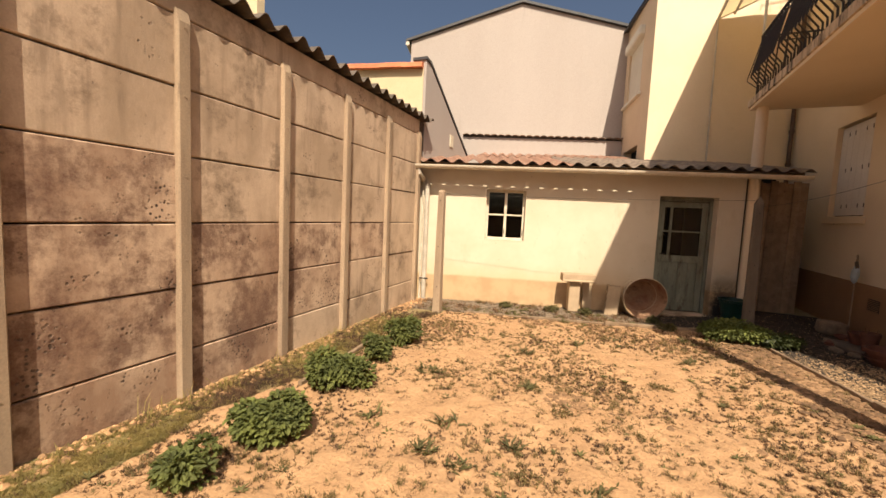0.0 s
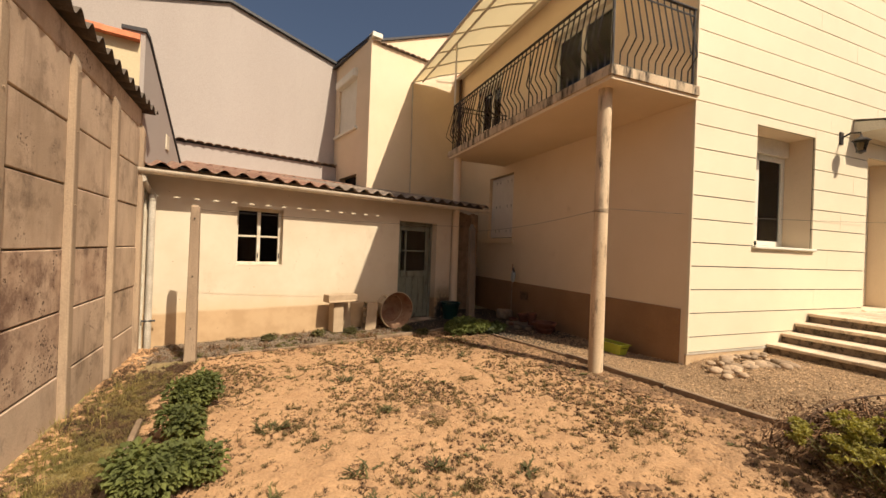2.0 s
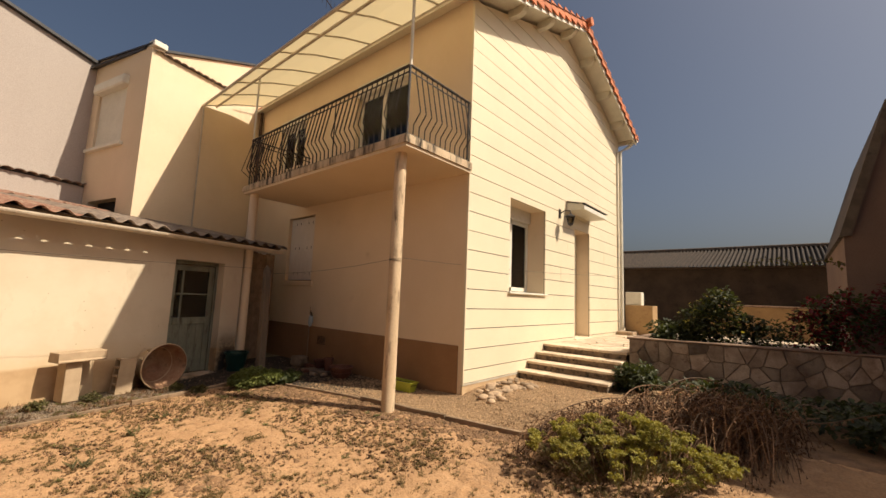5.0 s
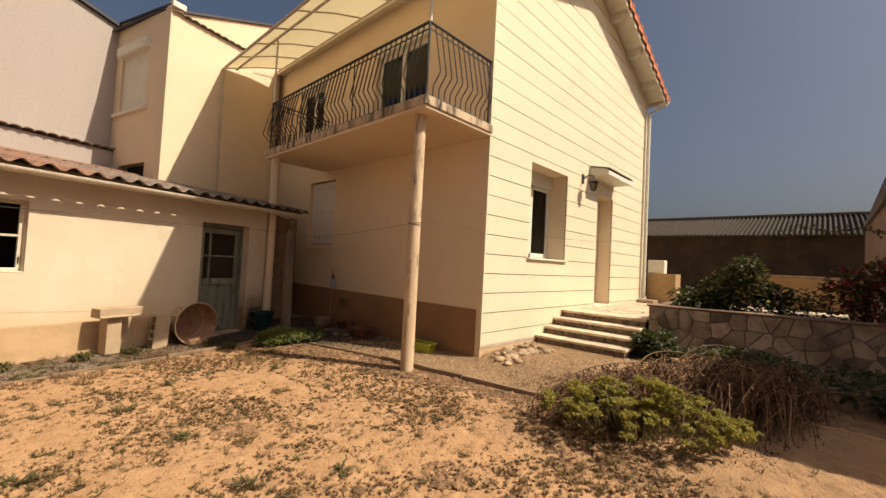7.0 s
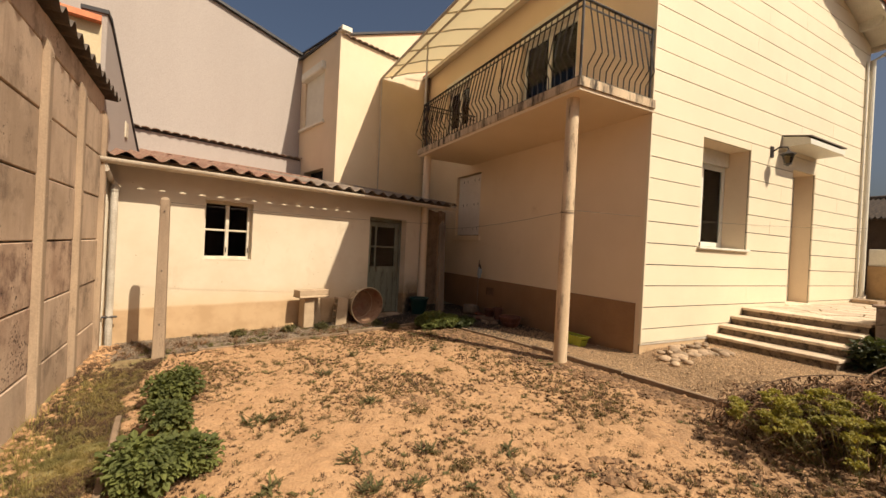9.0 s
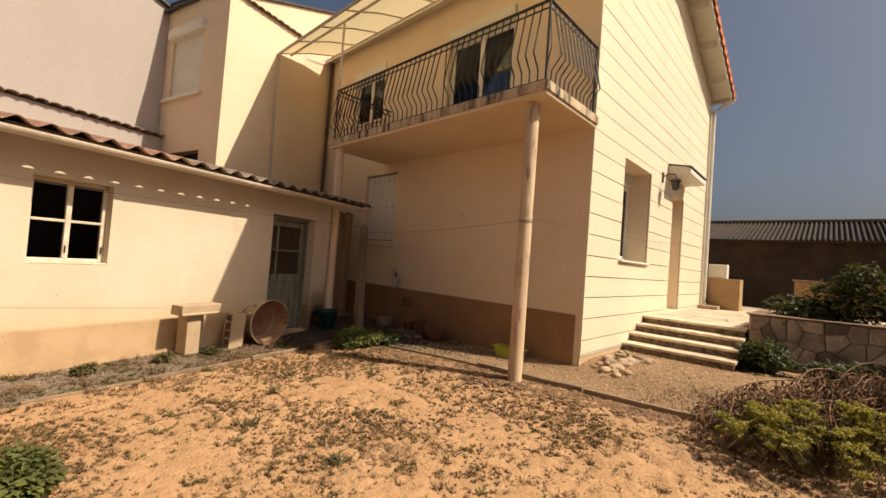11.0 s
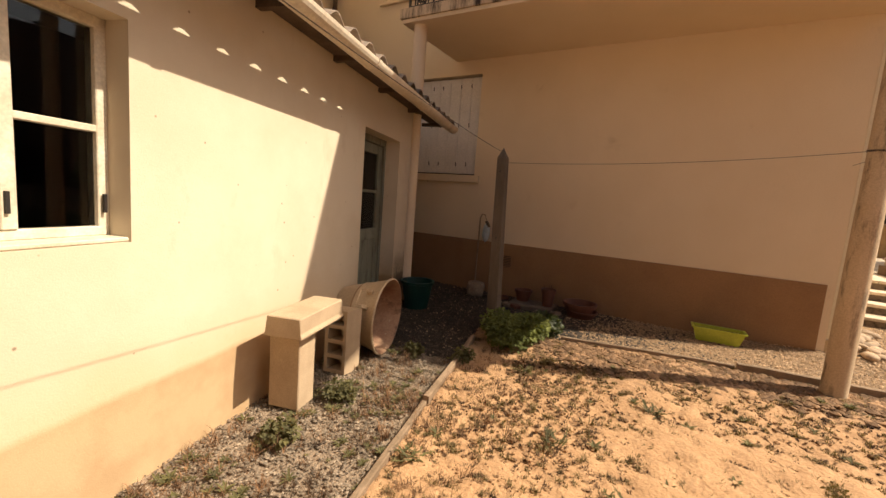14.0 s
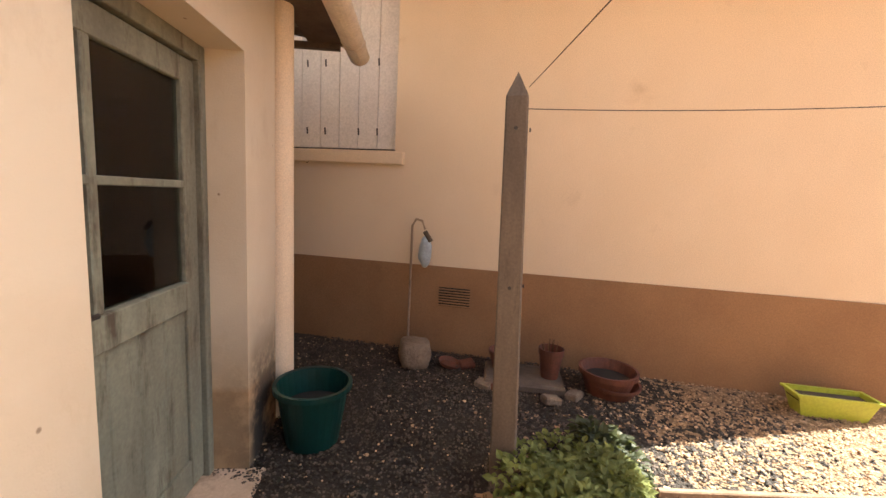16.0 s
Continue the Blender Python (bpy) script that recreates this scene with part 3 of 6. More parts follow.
def build_gable():
    g = tagged(new("gable_building"), "large blank grey-rendered gable wall with dark verge trim behind the shed", "building", kind="structure")
    bm = bmesh.new()
    prism(bm, [(-3.17, 0), (-3.17, 6.55), (0, 7.62), (3.4, 6.86), (3.4, 0)], 0, 6, "y", GAB)
    part("wall", bm, M_GREYRENDER, g)
    for a, b in (((-3.32, 6.52), (0, 7.63)), ((0, 7.63), (3.6, 6.83))):
        bm = bmesh.new()
        prism(bm, [a, b, (b[0], b[1] + 0.07), (a[0], a[1] + 0.07)], -0.09, 6, "y", GAB)
        part("verge", bm, M_DARKTRIM, g)
    part("gutter", tube(bmesh.new(), [GAB @ Vector((-3.27, -0.1, 6.46)), GAB @ Vector((-3.27, 5, 6.46))], 0.06), M_PVC, g)
    low = tagged(new("low_wall"), "low grey rendered wall with a row of weathered coping tiles", "wall", kind="structure")
    part("wall", B(-1.5, -0.22, 2.2, 3.1, -0.01, 3.80, GAB), M_GREYRENDER, low)
    part("wall", B(-1.5, -0.20, 3.78, 3.1, -0.01, 3.84, GAB), M_DARKTRIM, low)
    for k in range(23):
        a = -1.5 + k * 0.2
        bm = bmesh.new()
        arc = [(a + 0.1 + 0.1 * math.cos(t), 3.835 + 0.05 * math.sin(t)) for t in [math.pi * i / 6 for i in range(7)]]
        prism(bm, arc + [(p[0], p[1] - 0.014) for p in arc[::-1]], -0.33, -0.02, "y", GAB)
        part("coping_tile", bm, M_OLDTILE, low)


build_gable()

# ---- upstairs wing between gable wall and house ----
WING = Matrix.Translation((0.38, 10.40, 0)) @ Matrix.Rotation(math.atan(0.29), 4, "Z")


def build_wing():
    w = tagged(new("house_wing"), "two-storey cream rendered wing with a closed white roller shutter", "building", kind="structure")
    part("wall", B(0, 0, 0, 3.15, 0.25, 6.72, WING), M_RENDER, w)
    # side wall: local y along the wall
    SIDE = Matrix.Translation((0.38, 10.40, 0)) @ Matrix.Rotation(math.atan2(0.66, 2.9), 4, "Z")
    part("wall", wall(bmesh.new(), 0, 3.6, 0, 6.74, 0, 0.25, [(0.88, 2.2, 4.72, 6.30), (0.7, 2.0, 2.7, 3.42)], SIDE, "y"), M_RENDER, w)
    bm = bmesh.new()
    prism(bm, [(0, 6.735), (3.6, 6.735), (3.6, 7.13), (0, 6.83)], 0, 0.25, "x", SIDE)
    part("wall", bm, M_RENDER, w)
    bm = bmesh.new()
    prism(bm, [(-0.04, 6.83), (3.6, 7.13), (3.6, 7.17), (-0.04, 6.87)], -0.04, 0.28, "x", SIDE)
    part("roof", bm, M_DARKTRIM, w)
    part("gutter_end", box(bmesh.new(), -0.03, -0.12, 6.80, 0.25, 0.12, 6.93, SIDE, 0.01), M_WHITE, w, "white metal flashing at the roof corner")
    win = part("window_1", B(0.06, 0.88, 4.72, 0.12, 2.2, 6.1, SIDE), M_WHITE, w, "closed white roller shutter")
    for k in range(24):
        part("slat", B(0.045, 0.90, 4.74 + k * 0.056, 0.058, 2.18, 4.79 + k * 0.056, SIDE), M_WHITE, win)
    part("shutter_box", B(-0.13, 0.84, 6.08, 0.1, 2.24, 6.32, SIDE, 0.03), M_WHITE, w, "white roller shutter housing")
    part("window_sill", B(-0.09, 0.75, 4.64, 0.15, 2.4, 4.72, SIDE, 0.01), M_WHITE, w)
    # black box paints the unlit inside of the opening
    part("dark_opening", B(0.2, 0.6, 2.6, 0.5, 2.1, 3.5, SIDE), M_BLACK, w)
    for k in range(11):
        bm = bmesh.new()
        a = 0.05 + k * 0.18
        arc = [(a + 0.09 + 0.09 * math.cos(t), 6.72 + 0.045 * math.sin(t)) for t in [math.pi * i / 6 for i in range(7)]]
        prism(bm, arc + [(p[0], p[1] - 0.014) for p in arc[::-1]], -0.09, 0.3, "y", WING)
        part("coping_tile", bm, M_OLDTILE, w)
    bm = bmesh.new()
    prism(bm, [(0.12, 6.5), (4.6, 6.5), (4.6, 8.75), (0.12, 6.84)], 0.32, 0.5, "y", WING)
    part("wall", bm, M_RENDER, w, "set-back upper gable wall of cream render")
    bm = bmesh.new()
    prism(bm, [(0.0, 6.80), (4.6, 8.76), (4.6, 8.82), (0.0, 6.86)], 0.26, 3.5, "y", WING)
    part("roof", bm, M_DARKTRIM, w)


build_wing()


# ---- shed ----
def build_shed():
    s = tagged(new("shed_building"), "low cream rendered shed with a rust-stained base and red corrugated roof", "building", kind="structure")
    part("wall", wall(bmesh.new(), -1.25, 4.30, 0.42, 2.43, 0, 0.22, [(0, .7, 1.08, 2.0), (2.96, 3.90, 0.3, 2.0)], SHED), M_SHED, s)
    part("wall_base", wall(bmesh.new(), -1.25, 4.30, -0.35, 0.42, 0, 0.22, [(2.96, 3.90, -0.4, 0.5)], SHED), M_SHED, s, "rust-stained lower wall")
    part("side_wall", B(4.08, 0.22, -0.35, 4.30, 3.0, 2.45, SHED), M_SHED, s)
    # black panels paint the darkness behind window and door
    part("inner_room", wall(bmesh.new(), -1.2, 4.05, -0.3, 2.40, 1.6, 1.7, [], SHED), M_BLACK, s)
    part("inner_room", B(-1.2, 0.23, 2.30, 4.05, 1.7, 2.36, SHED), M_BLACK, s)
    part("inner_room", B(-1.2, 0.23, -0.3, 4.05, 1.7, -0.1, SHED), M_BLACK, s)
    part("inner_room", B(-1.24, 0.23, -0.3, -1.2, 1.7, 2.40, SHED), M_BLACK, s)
    # window
    w = tagged(new("window_2"), "small four-pane shed window with peeling white wooden frame", "window", kind="structure")
    d = 0.13
    for x0, z0, x1, z1 in ((0, 1.10, 0.045, 2.0), (0.655, 1.10, 0.70, 2.0), (0, 1.955, 0.70, 2.0), (0, 1.10, 0.70, 1.14)):
        part("window_frame", B(x0, d - 0.01, z0, x1, d + 0.05, z1, SHED, 0.004), M_DIRTYWHITE, w)
    part("mullion", B(0.325, d - 0.018, 1.14, 0.375, d + 0.04, 1.955, SHED, 0.004), M_DIRTYWHITE, w)
    part("glazing_bar", B(0.045, d - 0.012, 1.535, 0.655, d + 0.03, 1.565, SHED, 0.004), M_DIRTYWHITE, w)
    for x0 in (0.045, 0.375):
        for z0, z1 in ((1.14, 1.535), (1.565, 1.955)):
            part("pane", B(x0, d + 0.014, z0, x0 + 0.28, d + 0.018, z1, SHED), M_GLASS, w)
    part("window_sill", B(0.0, 0.012, 1.082, 0.70, d + 0.04, 1.10, SHED, 0.004), M_DIRTYWHITE, w)
    for x in (0.335, 0.665):
        part("hinge", B(x, d - 0.03, 1.2, x + 0.012, d - 0.018, 1.28, SHED), M_IRON, w)
    # door
    dr = tagged(new("door_1"), "faded green wooden half-glazed shed door, closed", "door", kind="structure")
    y = 0.19
    W = lambda x0, z0, x1, z1, a=0.0, b=0.045: B(x0, y + a, z0, x1, y + b, z1, SHED, 0.004)
    part("door_frame", W(2.96, -0.05, 3.02, 2.0, -0.02, 0.08), M_GREENDOOR, dr)
    part("door_frame", W(3.85, -0.05, 3.90, 2.0, -0.02, 0.08), M_GREENDOOR, dr)
    part("door_frame", W(3.02, 1.93, 3.85, 2.0, -0.02, 0.08), M_GREENDOOR, dr)
    part("stile", W(3.03, 0.0, 3.13, 1.92), M_GREENDOOR, dr)
    part("stile", W(3.74, 0.0, 3.84, 1.92), M_GREENDOOR, dr)
    part("rail", W(3.13, 1.82, 3.74, 1.92), M_GREENDOOR, dr)
    part("rail", W(3.13, 0.86, 3.74, 0.98, -0.015), M_GREENDOOR, dr)
    part("rail", W(3.13, 0.0, 3.74, 0.14), M_GREENDOOR, dr)
    part("glazing_bar", W(3.13, 1.385, 3.74, 1.415, -0.003), M_GREENDOOR, dr)
    part("glazing_bar", W(3.225, 0.98, 3.265, 1.82, -0.003), M_GREENDOOR, dr)
    for k in range(4):
        part("board", W(3.13 + k * 0.153, 0.14, 3.13 + k * 0.153 + 0.15, 0.86, 0.012, 0.03), M_GREENDOOR, dr)
    for x0, x1 in ((3.13, 3.225), (3.265, 3.74)):
        for z0, z1 in ((0.98, 1.385), (1.415, 1.82)):
            part("pane", B(x0, y + 0.02, z0, x1, y + 0.024, z1, SHED), M_GLASS, dr)
    part("door_handle", tube(bmesh.new(), [SHED @ Vector((3.08, y - 0.05, 1.0)), SHED @ Vector((3.17, y - 0.05, 1.0))], 0.009), M_IRON, dr)
    part("threshold", B(2.94, -0.08, -0.15, 3.92, 0.25, -0.02, SHED, 0.01), M_CONCRETE, s)
    # roof
    h = lambda a, b: 2.443 + 0.175 * (b + 0.34)
    for k in range(7):
        a0 = -1.32 + k * 0.915
        back = 2.9 if k < 6 else 1.2
        part("roof_sheet", corrugated(a0, a0 + 0.925, -0.35, 2.95, lambda a, b: h(a, b) + 0.004 * (k % 2), SHED, amp=0.033), M_REDSHEET if k < 3 else M_OLDTILE, s)
    for k in range(1, 5):
        a0 = -1.32 + k * 0.915
        part("roof_sheet", corrugated(a0, a0 + 0.925, 2.85, 5.2, lambda a, b: h(a, b) + 0.02 + 0.004 * (k % 2), SHED, amp=0.033), M_REDSHEET, s)
    for k in range(8):
        part("rafter_end", B(-1.2 + k * 0.88, -0.22, 2.38, -1.15 + k * 0.88, 0.1, 2.42, SHED), M_DARKWOOD, s)
    part("soffit_board", B(-1.28, -0.24, 2.42, 5.0, -0.005, 2.43, SHED), M_DARKWOOD, s)
    g = thing("gutter", "pale grey plastic half-round gutter along the shed eave", "gutter", kind="structure")
    bm = bmesh.new()
    prof = [(0.074 * math.cos(t) - 0.014, 0.068 * math.sin(t)) for t in [math.pi + math.pi * i / 10 for i in range(11)]]
    prof = prof + [(p[0] * 0.93, p[1] * 0.93) for p in prof[::-1]]
    prism(bm, [(p[0] - 0.335, p[1] + 2.366) for p in prof], -1.33, 5.02, "x", SHED)
    part("channel", bm, M_GUTTER, g)
    for a in (-0.55, 0.85, 2.25, 3.6, 4.7):
        bm = bmesh.new()
        prism(bm, [(1.07 * p[0] - 0.335, 1.07 * p[1] + 2.366) for p in prof], a, a + 0.05, "x", SHED)
        part("joint", bm, M_GUTTER, g)
    bm = tube(bmesh.new(), [SHED @ Vector(p) for p in ((-1.2, -0.335, 2.32), (-1.2, -0.33, 2.22), (-1.15, -0.18, 2.14), (-1.08, -0.08, 2.06), (-1.08, -0.08, -0.1))], 0.042, 12)
    part("downpipe", bm, M_PVC, g)
    part("collar", tube(bmesh.new(), [SHED @ Vector((-1.08, -0.08, 1.98)), SHED @ Vector((-1.08, -0.08, 2.05))], 0.052, 12), M_PVC, g)
    part("tap", tube(bmesh.new(), [SHED @ Vector((-1.16, -0.10, 0.32)), SHED @ Vector((-1.0, -0.12, 0.32))], 0.014, 8), M_IRON, g, "small dark metal tap")
    part("downpipe", tube(bmesh.new(), [SHED @ Vector(p) for p in ((-1.16, -0.05, -0.1), (-1.16, -0.05, 2.1))], 0.015, 8), M_DIRTYWHITE, g)
    # passage between shed and house
    p = tagged(new("passage_wall"), "end wall of the passage between shed and house, coloured black for shade", "wall", kind="structure")
    # black end wall and black sheet stand in for the passage's deep shade
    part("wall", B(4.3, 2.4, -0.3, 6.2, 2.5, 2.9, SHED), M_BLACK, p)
    part("shade_sheet", B(4.3, 1.1, -0.1, 4.7, 1.14, 2.55, SHED), M_BLACK, p, "black sheet standing in for the shade in the passage mouth")
    for k in range(8):
        part("board", B(4.66 + k * 0.125, 0.60 + 0.006 * (k % 3), 0.0, 4.78 + k * 0.125, 0.63 + 0.006 * (k % 3), 2.38 - 0.02 * (k % 3), SHED, 0.004), M_WOOD, p, "leaning weathered board")


build_shed()

# ---- house ----
HX, HY, HE = 3.30, 3.70, 10.85
EAVE_Z, RIDGE_X, RIDGE_Z = 6.62, 7.07, 8.05


def roof_z(x):
    return RIDGE_Z - abs(x - RIDGE_X) * 0.365


def clip_poly(poly, inside, cut):
    out = []
    for a, b in zip(poly, poly[1:] + poly[:1]):
        if inside(a): out.append(a)
        if inside(a) != inside(b): out.append(cut(a, b))
    return out


def below_roof(poly, lift):
    for sgn in (-1, 1):
        f = lambda p: RIDGE_Z - lift - sgn * (p[0] - RIDGE_X) * 0.365 - p[1]
        poly = clip_poly(poly, lambda p: f(p) > 0, lambda a, b: (a[0] + (b[0] - a[0]) * f(a) / (f(a) - f(b)), a[1] + (b[1] - a[1]) * f(a) / (f(a) - f(b))))
        if len(poly) < 3:
            return []
    return poly


FRONT_HOLES = [(4.58, 5.98, 1.67, 3.39), (7.50, 8.42, 0.70, 3.27)]


def build_house():
    h = tagged(new("house_building"), "two-storey house with cream render, horizontal siding and orange roof tiles", "building", kind="structure")
    bm = bmesh.new()
    wall(bm, HX + 0.03, HE, 0, 6.4, HY + 0.03, HY + 0.45, FRONT_HOLES)
    part("front_wall", bm, M_RENDER, h)
    bm = bmesh.new()
    prism(bm, below_roof([(HX + 0.03, 6.4), (HE, 6.4), (HE, 9), (HX + 0.03, 9)], 0.16), HY + 0.03, HY + 0.45, "y")
    part("front_wall", bm, M_RENDER, h)
    west = [(5.2, 6.77, 3.66, 5.95), (8.8, 10.0, 4.6, 5.95), (8.06, 9.20, 1.78, 3.29)]
    part("side_wall", wall(bmesh.new(), HY + 0.03, 11.6, -0.3, 6.62, HX, HX + 0.3, west, ID, "y"), M_RENDER, h)
    part("side_wall", B(HE - 0.25, HY + 0.45, 0, HE, 12, 6.5), M_RENDER, h)
    part("back_wall", B(HX + 0.3, 11.8, 0, HE - 0.25, 12, 6.6), M_RENDER, h)
    part("plinth", B(HX - 0.012, HY + 0.10, -0.2, HX - 0.001, 11.5, 0.79), M_PLINTH, h, "matt brown painted plinth")
    # black slabs paint the unlit rooms behind the panes
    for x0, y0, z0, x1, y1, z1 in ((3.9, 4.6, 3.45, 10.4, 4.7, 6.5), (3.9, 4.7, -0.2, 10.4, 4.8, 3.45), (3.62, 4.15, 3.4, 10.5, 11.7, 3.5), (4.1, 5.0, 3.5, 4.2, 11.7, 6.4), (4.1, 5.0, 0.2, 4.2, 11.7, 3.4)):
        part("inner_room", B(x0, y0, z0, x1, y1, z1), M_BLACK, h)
    part("foundation", B(HX + 0.002, HY + 0.005, -0.3, 5.3, HY + 0.03, 0.2), M_STAINRENDER, h)
    part("siding_backing", wall(bmesh.new(), HX + 0.03, HE - 0.005, 0.235, 6.4, HY + 0.0225, HY + 0.0295, FRONT_HOLES), M_DARKWALL, h)
    bm = bmesh.new()
    prism(bm, below_roof([(HX + 0.03, 6.4), (HE - 0.005, 6.4), (HE - 0.005, 9), (HX + 0.03, 9)], 0.17), HY + 0.0225, HY + 0.0295, "y")
    part("siding_backing", bm, M_DARKWALL, h)
    # siding boards
    z, row, step = 0.131, 0, 0.3087
    while z < 8:
        zt = z + step - 0.014
        cuts = sorted({HX + 0.015, HE} | {HX + 0.02 + ((row * 1.37) % 2.4) + k * 2.4 for k in range(1, 4)})
        cuts = [c for c in cuts if HX <= c <= HE]
        for a, b in zip(cuts, cuts[1:]):
            spans = [(a + 0.0015, b - 0.0015, max(z, 0.24), zt)]
            for hx0, hx1, hz0, hz1 in FRONT_HOLES:
                nxt = []
                for s in spans:
                    if s[1] <= hx0 or s[0] >= hx1 or s[3] <= hz0 or s[2] >= hz1:
                        nxt.append(s); continue
                    if s[0] < hx0: nxt.append((s[0], hx0, s[2], s[3]))
                    if s[1] > hx1: nxt.append((hx1, s[1], s[2], s[3]))
                    c0, c1 = max(s[0], hx0), min(s[1], hx1)
                    if s[2] < hz0 - 0.01: nxt.append((c0, c1, s[2], hz0))
                    if s[3] > hz1 + 0.01: nxt.append((c0, c1, hz1, s[3]))
                spans = nxt
            for s in spans:
                poly = below_roof([(s[0], s[2]), (s[1], s[2]), (s[1], s[3]), (s[0], s[3])], 0.17)
                if len(poly) > 2:
                    bm = bmesh.new()
                    prism(bm, poly, HY + rng.uniform(-0.0015, 0.0015), HY + 0.022, "y")
                    part("siding_board", bm, M_SIDING, h)
        z += step; row += 1
    part("corner_trim", B(HX - 0.004, HY - 0.012, 0.22, HX + 0.024, HY + 0.03, 6.5, ID, 0.003), M_SIDING, h)
    part("base_trim", B(HX, HY - 0.004, 0.205, 5.2, HY + 0.03, 0.232), M_PVC, h)
    # window in the front
    w = tagged(new("window_3"), "white plastic casement window with roller box, deep in the siding", "window", kind="structure")
    y = HY + 0.40
    part("shutter_box", B(4.60, y - 0.06, 3.14, 5.96, y + 0.05, 3.385), M_WHITE, w)
    for x0, x1 in ((4.585, 4.66), (5.235, 5.325), (5.90, 5.975)):
        part("window_frame", B(x0, y, 1.70, x1, y + 0.06, 3.14, ID, 0.006), M_WHITE, w)
    for z0, z1 in ((1.70, 1.78), (3.06, 3.14)):
        part("window_frame", B(4.66, y, z0, 5.90, y + 0.06, z1, ID, 0.006), M_WHITE, w)
    for x0, x1 in ((4.66, 5.235), (5.325, 5.90)):
        part("pane", B(x0, y + 0.028, 1.78, x1, y + 0.032, 3.06), M_GLASS, w)
    part("curtain", B(4.66, y + 0.12, 1.7, 5.9, y + 0.14, 3.1), M_CURTAIN, w)
    part("window_sill", B(4.54, HY - 0.05, 1.635, 6.02, HY + 0.42, 1.672, ID, 0.006), M_WHITE, w)
    # front door
    d = tagged(new("door_2"), "closed cream front door deep in the siding", "door", kind="structure")
    part("door_leaf", B(7.56, HY + 0.36, 0.71, 8.36, HY + 0.41, 3.20, ID, 0.005), M_WHITE, d)
    for x0, x1 in ((7.505, 7.56), (8.36, 8.415)):
        part("door_frame", B(x0, HY + 0.34, 0.70, x1, HY + 0.42, 3.26), M_WHITE, d)
    part("door_handle", tube(bmesh.new(), [(7.64, HY + 0.31, 1.72), (7.76, HY + 0.31, 1.72)], 0.011), M_IRON, d)
    part("door_panel", B(7.68, HY + 0.352, 0.9, 8.24, HY + 0.362, 1.5, ID, 0.003), M_WHITE, d)
    part("threshold", B(7.45, HY - 0.06, 0.66, 8.47, HY + 0.42, 0.705, ID, 0.01), M_SLABSTONE, h)
    # balcony doors
    for a0, a1, nm in ((5.25, 6.75, "door_3"),):
        b = tagged(new(nm), "glazed balcony door with white frame and dark curtain", "door", kind="structure")
        x = HX + 0.10
        for p0, p1 in ((a0, a0 + 0.07), ((a0 + a1) / 2 - 0.05, (a0 + a1) / 2 + 0.05), (a1 - 0.07, a1)):
            part("door_frame", B(x, p0, 3.67, x + 0.06, p1, 5.7, ID, 0.005), M_WHITE, b)
        for z0, z1 in ((3.67, 3.78), (5.62, 5.7)):
            part("door_frame", B(x + 0.002, a0 + 0.07, z0, x + 0.058, a1 - 0.07, z1), M_WHITE, b)
        for p0, p1 in ((a0 + 0.07, (a0 + a1) / 2 - 0.05), ((a0 + a1) / 2 + 0.05, a1 - 0.07)):
            part("pane", B(x + 0.028, p0, 3.78, x + 0.032, p1, 5.62), M_GLASS, b)
        part("curtain", B(x + 0.15, a0, 3.67, x + 0.17, a1, 5.7), M_CURTAIN, b)
        part("shutter_box", B(HX - 0.02, a0 - 0.02, 5.70, HX + 0.2, a1 + 0.02, 5.96, ID, 0.01), M_WHITE, b)
    b = tagged(new("window_5"), "upstairs two-leaf window with white frame and dark curtain", "window", kind="structure")
    x = HX + 0.10
    for p0, p1 in ((8.8, 8.87), (9.36, 9.45), (9.93, 10.0)):
        part("window_frame", B(x, p0, 4.62, x + 0.06, p1, 5.72, ID, 0.005), M_WHITE, b)
    for z0, z1 in ((4.62, 4.70), (5.65, 5.72)):
        part("window_frame", B(x + 0.002, 8.87, z0, x + 0.058, 9.93, z1), M_WHITE, b)
    for p0, p1 in ((8.87, 9.36), (9.45, 9.93)):
        part("pane", B(x + 0.028, p0, 4.70, x + 0.032, p1, 5.65), M_GLASS, b)
    part("curtain", B(x + 0.15, 8.8, 4.6, x + 0.17, 10.0, 5.75), M_CURTAIN, b)
    part("shutter_box", B(HX - 0.02, 8.78, 5.72, HX + 0.2, 10.02, 5.96, ID, 0.01), M_WHITE, b)
    part("window_sill", B(HX - 0.05, 8.7, 4.55, HX + 0.1, 10.1, 4.615, ID, 0.008), M_RENDER, b)
    # shuttered ground-floor window
    s = tagged(new("window_4"), "ground-floor window closed with pale wooden shutters", "window", kind="structure")
    for k in range(6):
        y0 = 8.07 + k * 0.188
        leaf = part("shutter_board", B(HX + 0.075, y0, 1.80, HX + 0.10, y0 + 0.185, 3.27, ID, 0.003), M_SHUTTER, s)
        for ys in (8.26, 8.44, 8.77, 8.95):
            if y0 < ys < y0 + 0.185:
                for zz in (1.95, 2.55, 3.14):
                    bm = bmesh.new()
                    prism(bm, [(ys - 0.008, zz - 0.03), (ys + 0.004, zz - 0.032), (ys + 0.008, zz + 0.03), (ys - 0.004, zz + 0.032)], HX + 0.068, HX + 0.0745, "x")
                    part("slot", bm, M_IRON, leaf)
    # full black sheet behind the boards, painting the dark gap
    part("window_frame", B(HX + 0.11, 8.06, 1.79, HX + 0.16, 9.2, 3.28), M_BLACK, s)
    part("window_sill", B(HX - 0.045, 7.97, 1.66, HX + 0.29, 9.3, 1.77, ID, 0.008), M_RENDER, s)
    # vent grille
    v = thing("wall_vent", "small brown louvred vent grille in the plinth", "vent")
    v.location = (HX - 0.012, 7.46, 0.52)
